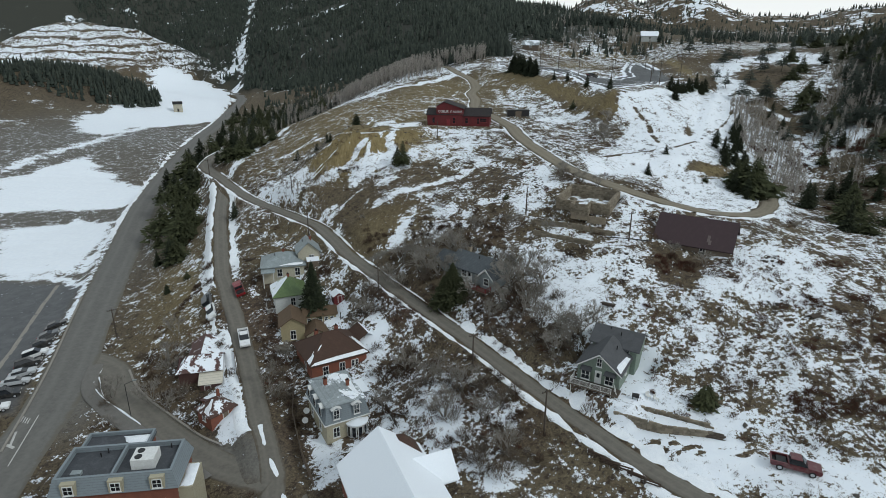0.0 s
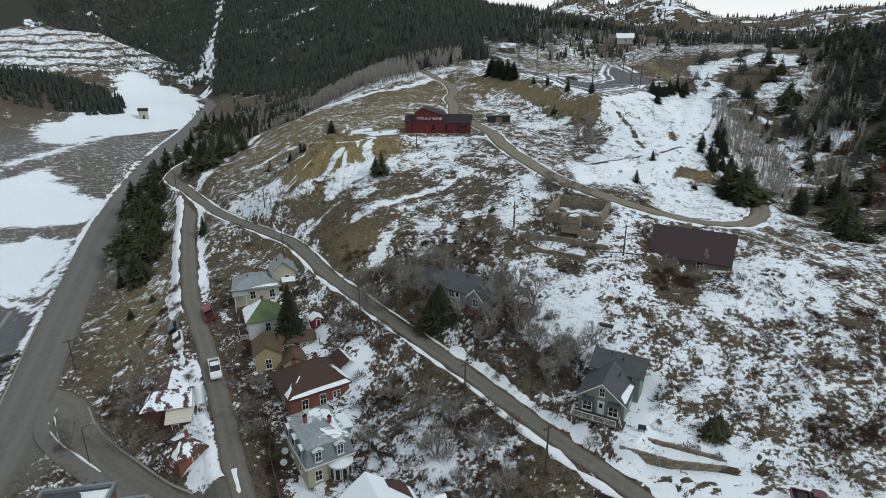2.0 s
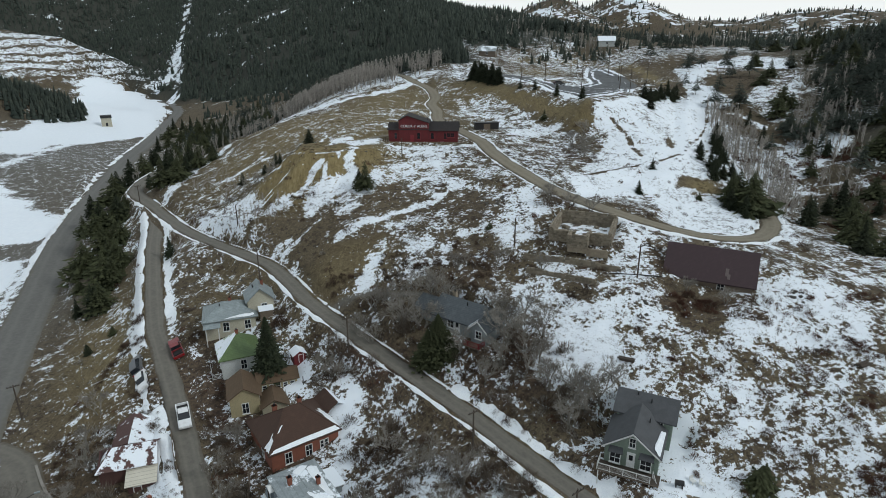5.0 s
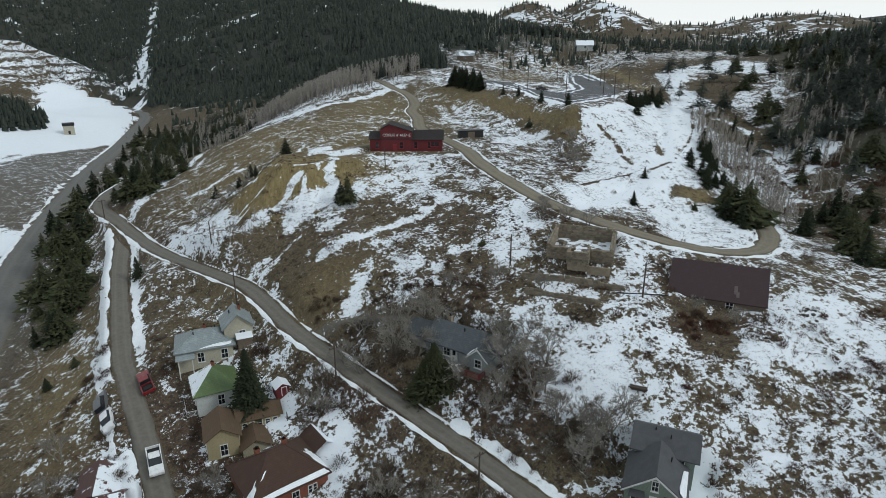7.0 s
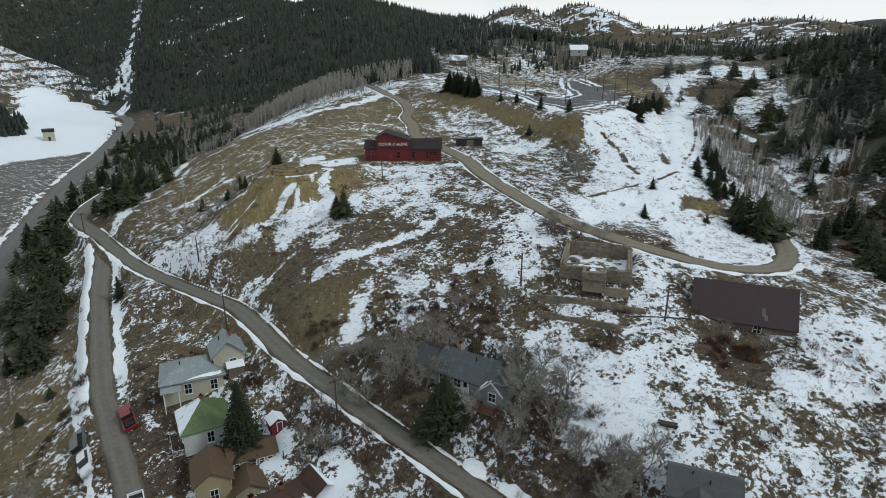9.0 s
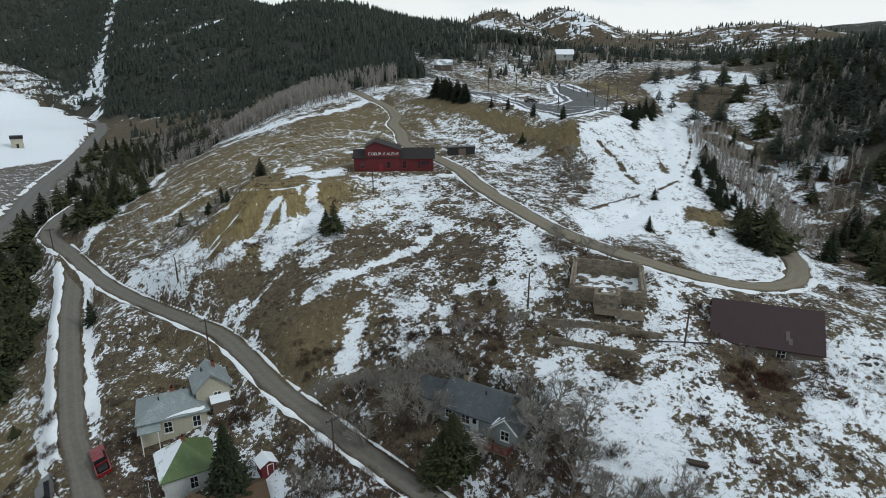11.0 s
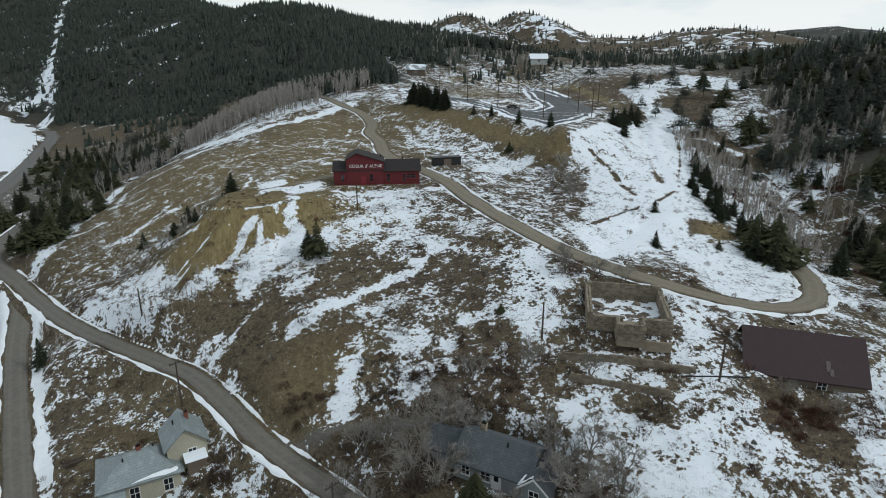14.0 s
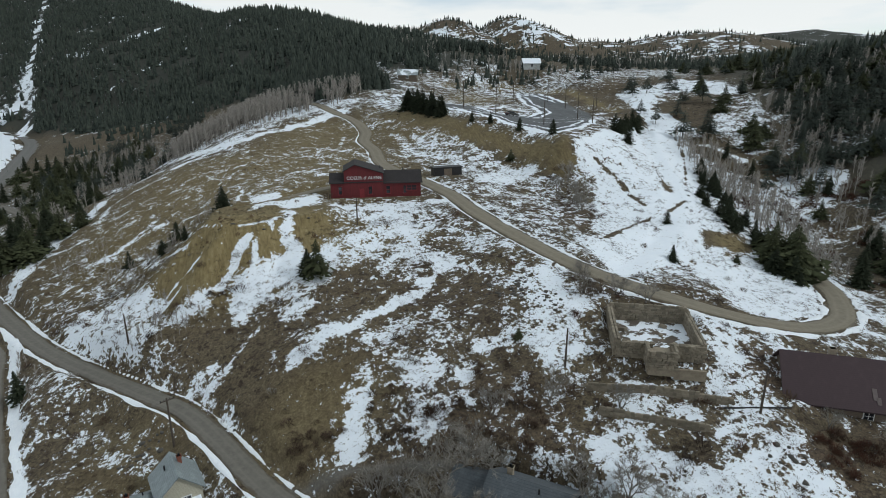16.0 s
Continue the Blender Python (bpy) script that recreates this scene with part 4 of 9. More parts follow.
DRIFTS += [
    (1.30, 0.98, (-14.5, 174.9), (-14.6, 164.9), (-13.4, 161.8)),
    (0.80, 0.96, (-22.9, 167), (-18.2, 168.1), (-16.4, 171.2)),
    (0.40, 0.90, (-24.7, 195.4), (-23.7, 202.8)),
    (0.40, 0.90, (-18.4, 169), (-17.3, 166)),
    (1.50, 0.97, (-15.4, 137.4), (-11.5, 138.8), (-9.6, 140.1)),
    (1.05, 0.93, (-9, 139), (-3.5, 141.7), (0.5, 143.9), (5, 145.3), (7.7, 148.5), (9.2, 150.6), (11.5, 149.7), (13.6, 148.2)),
    (1.40, 0.85, (9.6, 154.2), (10.8, 150.8)),
    (2.00, 0.92, (5.1, 174), (6.8, 165), (7.9, 162.4)),
    (1.40, 0.95, (-4.8, 178.1), (5.9, 178.5), (19.1, 176.7)),
    (0.80, 0.66, (-28.6, 139.2), (-25.6, 140), (-24, 141.7), (-20.6, 145.8)),
    (0.80, 0.66, (-29.9, 141.3), (-27.4, 142.4)),
    (2.60, 0.99, (43.3, 158.2), (56.4, 166.3), (68.3, 171.9)),
    (2.40, 0.99, (76.8, 177.8), (91.3, 197.2), (101.4, 212), (110.6, 233.4), (111.3, 246.8), (117.8, 261.1)),
    (0.35, 0.20, (106.8, 225.2), (101, 211.9), (92.2, 198), (80, 181.7)),
    (0.45, 0.04, (59.8, 190.4), (62, 185.5), (61.9, 175.7), (61.5, 170.9)),
    (0.40, 0.06, (40.6, 153), (49.1, 158.4), (58.1, 163.6)),
    (0.50, 0.10, (65.1, 166.9), (72.4, 171.4)),
    (1.00, 0.90, (105, 194.6), (108.9, 190.5), (111.9, 185.6)),
    (1.20, 0.90, (110.3, 214.8), (112.9, 209), (114.3, 200.7)),
]
# snowfields in the valley, by their corners
VALLEY_SNOW = [[(-222, 358), (-214, 420), (-238, 500), (-285, 610), (-232, 606), (-196, 566), (-168, 480), (-151, 396), (-184, 358), (-181, 317)], [(-177.2, 232.5), (-169.4, 257.4), (-163.1, 268.3), (-112.2, 218.8), (-112.5, 210.7), (-155.4, 200.5)], [(-143.1, 182.5), (-126.4, 198.0), (-109.5, 186.9), (-101.7, 150.0), (-119.9, 149.4)]]
VALLEY_LINES = [(3.0, 0.9, (-183.2, 378.8), (-173.7, 297.8), (-181.3, 268.8), (-186.4, 246.3)), (1.6, 0.9, (-160.6, 447.2), (-139.3, 338.3), (-121.9, 261.1), (-112.2, 218.8), (-103.2, 176.8), (-96.1, 148.1)), (1.5, 0.85, (-115.5, 143.2), (-101.6, 144.6), (-87.1, 135.3))]

gx, gy = steps(-112, 122, 0.70, -2600, 3300), steps(44, 268, 0.70, -900, 3400)
GX, GY = np.meshgrid(gx, gy)
GZ = land(GX, GY)
verts = np.stack([GX.ravel(), GY.ravel(), GZ.ravel()], 1)
nx, ny = len(gx), len(gy)
i0 = (np.arange(ny - 1)[:, None] * nx + np.arange(nx - 1)[None, :]).ravel()
quads = np.stack([i0, i0 + 1, i0 + 1 + nx, i0 + nx], 1)
me = bpy.data.meshes.new("ground")
me.vertices.add(len(verts))
me.vertices.foreach_set("co", verts.ravel())
me.loops.add(quads.size)
me.loops.foreach_set("vertex_index", quads.ravel())
me.polygons.add(len(quads))
me.polygons.foreach_set("loop_start", np.arange(0, quads.size, 4))
me.update(calc_edges=True)
me.shade_smooth()
for key, values in cover_maps(GX, GY).items():
    me.attributes.new(key, "FLOAT", "POINT").data.foreach_set("value", values.ravel().astype(np.float32))
me.materials.append(M["ground"])
ground = tagged(new("ground", me), "brown winter hillside with dry grass and broken snow", "ground", kind="structure")


def glide(line, step):
    """A smooth line through the given places, cut into even steps."""
    p = [Vector(v) for v in line]
    p = [2 * p[0] - p[1]] + p + [2 * p[-1] - p[-2]]
    out = []
    for a, b, c, d in zip(p, p[1:], p[2:], p[3:]):
        n = max(2, int((c - b).length / step))
        for k in range(n):
            s = k / n
            out.append(0.5 * (2 * b + (c - a) * s + (2 * a - 5 * b + 4 * c - d) * s * s + (3 * b - a - 3 * c + d) * s ** 3))
    return out + [p[-2]]


def height(x, y):
    return float(land(np.array([x]), np.array([y]))[0])


def road(name, line, half, material, label, ragged=0.25, lift=0.0):
    """A carriageway with a slight camber and ragged edges, laid into the ground."""
    pts = glide(line, 1.2)
    bm = bmesh.new()
    rows, shares = [], (-1.0, -0.9, -0.5, 0.0, 0.5, 0.9, 1.0)
    for k, p in enumerate(pts):
        d = (pts[min(k + 1, len(pts) - 1)] - pts[max(k - 1, 0)])
        side = Vector((d.y, -d.x, 0)).normalized()
        row = []
        for s in shares:
            w = half * s * (1 + (ragged / half) * float(rough(p.x + s * 50, p.y, 4.0, 71, 2)) * (abs(s) > 0.8))
            q = p + side * w
            row.append(bm.verts.new((q.x, q.y, p.z + lift + 0.05 * (1 - s * s) - 0.14 * (abs(s) == 1))))
        rows.append(row)
    for a, b in zip(rows, rows[1:]):
        for k in range(len(shares) - 1):
            bm.faces.new((a[k], a[k + 1], b[k + 1], b[k]))
    bmesh.ops.recalc_face_normals(bm, faces=bm.faces)
    n = len(rows)
    ob = part(name, bm, material, None, "", True)
    if sum(f.normal.z for f in ob.data.polygons) < 0:
        ob.data.flip_normals()
    ob.data.attributes.new("across", "FLOAT", "POINT").data.foreach_set("value", np.tile(np.abs(shares), n).astype(np.float32))
    return tagged(ob, label, "road", kind="structure")


# the far stretch lies on a bank over the coarser ground
road("road_highway", [(x, y, z + 1.3 * float(ease(360, 470, np.array(y)))) for x, y, z in HIGHWAY], 4.4, M["asphalt"], "grey worn asphalt highway along the valley floor")
road("road_lower_street", LOWER_STREET, 1.75, M["gravel_road"], "narrow worn street between houses and snowy verge", 0.35, 0.012)
road("road_corner_street", CORNER_STREET, 2.7, M["gravel_road"], "curved dirty street joining the highway", 0.35, 0.02)
road("road_hill", HILL_ROAD, 1.55, M["gravel_road"], "worn grey road climbing across the hillside", 0.3, 0.004)
road("road_junction", JUNCTION, 2.1, M["gravel_road"], "worn road running down to the highway", 0.3, 0.016)
road("road_upper", UPPER_ROAD, 2.0, M["dirt_road"], "tan dirt road climbing past the mine building", 0.35, 0.0)
road("road_mine_track", MINE_TRACK, 1.5, M["dirt_road"], "tan dirt track behind the mine building", 0.4, 0.012)
road("road_alley", ALLEY, 1.3, M["gravel_road"], "narrow worn alley beside a board fence", 0.25, 0.008)


# ---------------------------------------------------------------- building kit
def box(bm, x0, x1, y0, y1, z0, z1):
    v = [bm.verts.new((x, y, z)) for z in (z0, z1) for y in (y0, y1) for x in (x0, x1)]
    for f in ((0, 2, 3, 1), (4, 5, 7, 6), (0, 1, 5, 4), (1, 3, 7, 5), (3, 2, 6, 7), (2, 0, 4, 6)):
        bm.faces.new([v[k] for k in f])
    return v


def boxes(*sizes):
    bm = bmesh.new()
    for s in sizes:
        box(bm, *s)
    return bm


def beam(bm, a, b, r, sides=6, r2=None):
    """A round bar from a to b, tapering to r2."""
    a, b = Vector(a), Vector(b)
    d = (b - a).normalized()
    s = d.orthogonal().normalized()
    t = d.cross(s)
    r2 = r if r2 is None else r2
    rings = [[bm.verts.new(p + (s * math.cos(2 * math.pi * k / sides) + t * math.sin(2 * math.pi * k / sides)) * q) for k in range(sides)] for p, q in ((a, r), (b, r2))]
    for k in range(sides):
        j = (k + 1) % sides
        bm.faces.new((rings[0][k], rings[0][j], rings[1][j], rings[1][k]))
    bm.faces.new(rings[1])
    bm.faces.new(rings[0][::-1])


def slab(bm, corners, thick):
    """A flat sheet through the corners, given its thickness downwards."""
    low = [bm.verts.new(Vector(c) - Vector((0, 0, thick))) for c in corners]
    top = [bm.verts.new(c) for c in corners]
    n = len(corners)
    bm.faces.new(top)
    bm.faces.new(low[::-1])
    for k in range(n):
        j = (k + 1) % n
        bm.faces.new((low[k], low[j], top[j], top[k]))


def solid(bm, outline, y0, y1):
    """An upright outline of (x, z) pushed from y0 to y1."""
    a = [bm.verts.new((x, y0, z)) for x, z in outline]
    b = [bm.verts.new((x, y1, z)) for x, z in outline]
    bm.faces.new(a)
    bm.faces.new(b[::-1])
    n = len(outline)
    for k in range(n):
        j = (k + 1) % n
        bm.faces.new((b[k], b[j], a[j], a[k]))


def turned(bm, degrees, x=0, y=0, z=0):
    bm.transform(pose(x, y, z, 0, 0, degrees))
    bmesh.ops.recalc_face_normals(bm, faces=bm.faces)
    return bm


def thing(name, label, category, m, group=""):
    ob = tagged(new(name), label, category, group)
    ob.matrix_world = m
    return ob


FACE = {"front": 0, "right": 90, "back": 180, "left": 270}


def window(owner, side, off, u, z, w, h, panes=2, frame_m=None, sill=True):
    """A framed window on the wall that stands `off` from the middle of its house."""
    frame_m = frame_m or M["white_trim"]
    f = 0.09
    at = pose(0, 0, 0, 0, 0, FACE[side]) @ pose(u, -off, z)

    def piece(name, sizes, m, parent):
        bm = boxes(*sizes)
        bm.transform(at)
        return part(name, bm, m, parent)

    win = piece("window", [(-w / 2 - f, w / 2 + f, -0.07, 0.02, h, h + f), (-w / 2 - f, w / 2 + f, -0.07, 0.02, -f, 0), (-w / 2 - f, -w / 2, -0.07, 0.02, 0, h), (w / 2, w / 2 + f, -0.07, 0.02, 0, h)], frame_m, owner)
    piece("meeting_rail", [(-w / 2, w / 2, -0.045, 0.01, h * 0.5 - 0.03, h * 0.5 + 0.03)], frame_m, win)
    for k in range(1, panes):
        c = w * (k / panes - 0.5)
        piece("glazing_bar", [(c - 0.03, c + 0.03, -0.04, 0.01, 0, h)], frame_m, win)
    if sill:
        piece("window_sill", [(-w / 2 - 0.16, w / 2 + 0.16, -0.16, 0.0, -f - 0.07, -f)], frame_m, win)
    for k in range(2):
        piece("pane", [(-w / 2, w / 2, -0.02, 0.0, h * 0.5 * k, h * 0.5 * (k + 1))], M["window"], win)
    return win


def door(owner, side, off, u, z, w=0.95, h=2.05, m=None, lit=True):
    at = pose(0, 0, 0, 0, 0, FACE[side]) @ pose(u, -off, z)
    bm = boxes((-w / 2 - 0.1, -w / 2, -0.08, 0.01, 0, h + 0.1), (w / 2, w / 2 + 0.1, -0.08, 0.01, 0, h + 0.1), (-w / 2, w / 2, -0.08, 0.01, h, h + 0.1))
    bm.transform(at)
    d = part("door", bm, M["white_trim"], owner)
    bm = boxes((-w / 2, w / 2, -0.04, 0.0, 0, h))
    bm.transform(at)
    part("door_leaf", bm, m or M["white_trim"], d)
    if lit:
        bm = boxes((-w * 0.28, w * 0.28, -0.055, -0.041, h * 0.5, h * 0.86))
        bm.transform(at)
        part("pane", bm, M["window"], d)
    return d


def gable_walls(owner, w, d, h, rise, m, label="", base=-1.2):
    """Walls with gables at front and back; the ridge runs from front to back."""
    bm = bmesh.new()
    solid(bm, [(-w / 2, base), (w / 2, base), (w / 2, h), (0, h + rise), (-w / 2, h)], -d / 2, d / 2)
    return part("wall", turned(bm, 0), m, owner, label)


def gable_roof(owner, w, d, h, rise, over, m, thick=0.16, label=""):
    """Two slopes over a ridge that runs from front to back, each with its boards' thickness."""
    k = rise / (w / 2)
    for sgn in (-1, 1):
        bm = bmesh.new()
        e = sgn * (w / 2 + over)
        slab(bm, [(0, -d / 2 - over, h + rise + 0.14), (0, d / 2 + over, h + rise + 0.14), (e, d / 2 + over, h - k * over + 0.14), (e, -d / 2 - over, h - k * over + 0.14)], thick)
        part("roof", turned(bm, 0), m, owner, label)


def hip_roof(owner, w, d, h, rise, over, m, ridge, thick=0.14, label=""):
    """Four slopes; the ridge of that length runs along the longer side."""
    W, D = w / 2 + over, d / 2 + over
    r = (ridge / 2, 0) if w >= d else (0, ridge / 2)
    a, b = Vector((-r[0], -r[1], h + rise)), Vector((r[0], r[1], h + rise))
    c = [Vector((-W, -D, h)), Vector((W, -D, h)), Vector((W, D, h)), Vector((-W, D, h))]
    faces = [(c[0], c[1], b, a), (c[1], c[2], b), (c[2], c[3], a, b), (c[3], c[0], a)] if w >= d else [(c[0], c[1], a), (c[1], c[2], b, a), (c[2], c[3], b), (c[3], c[0], a, b)]
    for f in faces:
        bm = bmesh.new()
        slab(bm, f, thick)
        part("roof", turned(bm, 0), m, owner, label)
    bm = bmesh.new()
    for p, q in ((c[0], a), (c[1], b if w >= d else a), (c[2], b), (c[3], a if w >= d else b), (a, b)):
        beam(bm, p, q, 0.07, 5)
    part("ridge_cap", bm, m, owner)


def chimney(owner, x, y, z0, z1, s, m):
    bm = boxes((x - s / 2, x + s / 2, y - s / 2, y + s / 2, z0, z1), (x - s / 2 - 0.06, x + s / 2 + 0.06, y - s / 2 - 0.06, y + s / 2 + 0.06, z1 - 0.18, z1))
    ch = part("chimney", bm, m, owner)
    bm = bmesh.new()
    beam(bm, (x, y, z1), (x, y, z1 + 0.3), s * 0.22, 8)
    part("flue", bm, M["dark_metal"], ch)


def vent(owner, x, y, z):
    bm = bmesh.new()
    beam(bm, (x, y, z - 0.2), (x, y, z + 0.45), 0.09, 8)
    part("vent_pipe", bm, M["dark_metal"], owner)


def snow_patch(owner, corners, thick=0.10):
    """A drift left lying on a roof, with an uneven rim; corners run round it."""
    bm = bmesh.new()
    pts = []
    n = len(corners)
    for k in range(n):
        a, b = Vector(corners[k]), Vector(corners[(k + 1) % n])
        for s in (0, 0.25, 0.5, 0.75):
            p = a.lerp(b, s)
            pts.append(p + Vector((random.uniform(-0.12, 0.12), random.uniform(-0.12, 0.12), 0)))
    c = sum(pts, Vector()) / len(pts)
    rim = [bm.verts.new(p) for p in pts]
    top = [bm.verts.new(p.lerp(c, 0.16) + Vector((0, 0, thick))) for p in pts]
    mid = bm.verts.new(c + Vector((0, 0, thick)))
    m = len(pts)
    for k in range(m):
        j = (k + 1) % m
        bm.faces.new((rim[k], rim[j], top[j], top[k]))
        bm.faces.new((top[k], top[j], mid))
    part("snow", turned(bm, 0), M["snow"], owner, "thin old snow", True)


def rail(owner, a, b, h=0.95, m=None, gap=0.14, name="railing"):
    """Posts, a top rail and a thin infill from a to b."""
    a, b = Vector(a), Vector(b)
    n = max(1, int((b - a).length / 1.6))
    up = Vector((0, 0, h))
    bm = bmesh.new()
    beam(bm, a + up, b + up, 0.05, 4)
    beam(bm, a + up * 0.12, b + up * 0.12, 0.035, 4)
    top = part(name, bm, m or M["white_trim"], owner)
    for k in range(n + 1):
        bm = bmesh.new()
        p = a.lerp(b, k / n)
        beam(bm, p, p + up * 1.05, 0.06, 4)
        part("post", bm, m or M["white_trim"], top)
    c = int((b - a).length / gap)
    for k in range(1, c):
        p = a.lerp(b, k / c)
        bm = bmesh.new()
        beam(bm, p + up * 0.12, p + up, 0.018, 4)
        part("baluster", bm, m or M["white_trim"], top)


def clapboard(name, a, b, pitch=0.16):
    """Painted horizontal boards."""
    m, t, s = blank(name)
    co = t.nodes.new("ShaderNodeTexCoord").outputs["Object"]
    sep = t.nodes.new("ShaderNodeSeparateXYZ")
    t.links.new(co, sep.inputs[0])
    line = calc(t, "FRACT", calc(t, "DIVIDE", sep.outputs[2], pitch))
    col = mix(t, noise_at(t, 0.8, 5, 0.6, None, False), a, b)
    col = mix(t, 0.3, col, ramp(t, noise_at(t, 7, 3, 0.6, None, False), [(0.3, tuple(v * 0.7 for v in a)), (0.7, tuple(min(1, v * 1.15) for v in a))]))
    col = mix(t, ramp(t, line, [(0.0, (1, 1, 1)), (0.16, (0, 0, 0))]), col, tuple(v * 0.55 for v in b))
    t.links.new(col, s.inputs["Base Color"])
    s.inputs["Roughness"].default_value = 0.75
    bump(t, s, line, 0.5, 0.02)
    return m


M["sage_board"] = clapboard("sage_green_clapboard", (0.200, 0.250, 0.205), (0.155, 0.195, 0.160))
M["cream_board"] = clapboard("cream_clapboard", (0.46, 0.43, 0.34), (0.36, 0.335, 0.26))
M["pale_board"] = clapboard("pale_clapboard", (0.52, 0.54, 0.53), (0.42, 0.44, 0.43))
M["yellow_board"] = clapboard("yellow_clapboard", (0.37, 0.315, 0.185), (0.29, 0.245, 0.145))
M["grey_board"] = clapboard("grey_clapboard", (0.25, 0.28, 0.29), (0.20, 0.22, 0.23))
M["tan_board"] = clapboard("tan_clapboard", (0.40, 0.37, 0.27), (0.32, 0.29, 0.21))
M["raw_board"] = clapboard("weathered_bare_boards", (0.17, 0.13, 0.095), (0.11, 0.085, 0.065), 0.22)
M["tin_roof"] = roof_snow_material("dull_blue_grey_tin_roof", (0.20, 0.235, 0.245), (0.26, 0.295, 0.30), 0, 0.4, 0.5, 0.2)
M["green_tin"] = roof_snow_material("green_tin_roof", (0.062, 0.100, 0.034), (0.085, 0.130, 0.046), 0, 0.4, 0.5)
M["green_tin_frost"] = roof_snow_material("green_tin_roof_under_snow", (0.30, 0.38, 0.26), (0.40, 0.47, 0.36), 0.62, 0.5, 0.55)
M["brown_shingle"] = roof_snow_material("brown_shingle_roof", (0.070, 0.036, 0.024), (0.050, 0.028, 0.020), 0, 0.4, 0.9)
M["olive_shingle"] = roof_snow_material("olive_brown_shingle_roof", (0.118, 0.074, 0.042), (0.085, 0.056, 0.034), 0, 0.4, 0.9)
M["maroon_tin"] = roof_snow_material("maroon_brown_sheet_roof", (0.050, 0.027, 0.031), (0.036, 0.021, 0.024), 0, 0.4, 0.8)
M["slate_roof"] = roof_snow_material("dark_blue_grey_shingle_roof", (0.055, 0.065, 0.074), (0.080, 0.090, 0.098), 0, 0.4, 0.85)
M["white_roof"] = roof_snow_material("snow_covered_roof", (0.24, 0.20, 0.17), (0.20, 0.17, 0.15), 1.0, 0.3, 0.6)
M["patchy_roof"] = roof_snow_material("half_snowy_tin_roof", (0.215, 0.245, 0.255), (0.26, 0.29, 0.30), 0.42, 0.28, 0.55)
M["rust_roof"] = roof_snow_material("rusty_roof_with_snow", (0.085, 0.042, 0.030), (0.06, 0.032, 0.026), 0.38, 0.5, 0.8)
M["tar_roof"] = roof_snow_material("flat_tar_roof", (0.045, 0.050, 0.058), (0.065, 0.070, 0.078), 0.12, 0.25, 0.85)
M["fish_scale"] = clapboard("blue_grey_mansard_shingles", (0.20, 0.235, 0.255), (0.165, 0.195, 0.215), 0.3)
M["mine_roof"] = roof_snow_material("sooty_dark_tin_roof", (0.014, 0.012, 0.013), (0.028, 0.023, 0.023), 0, 0.4, 0.95)
M["bare_sheet"] = plain("bare_pale_sheet", (0.12, 0.095, 0.09), (0.085, 0.065, 0.065), 2, 0.8)
M["red_deck"] = plain("dark_red_paint", (0.20, 0.012, 0.02), (0.14, 0.012, 0.016), 2, 0.6)


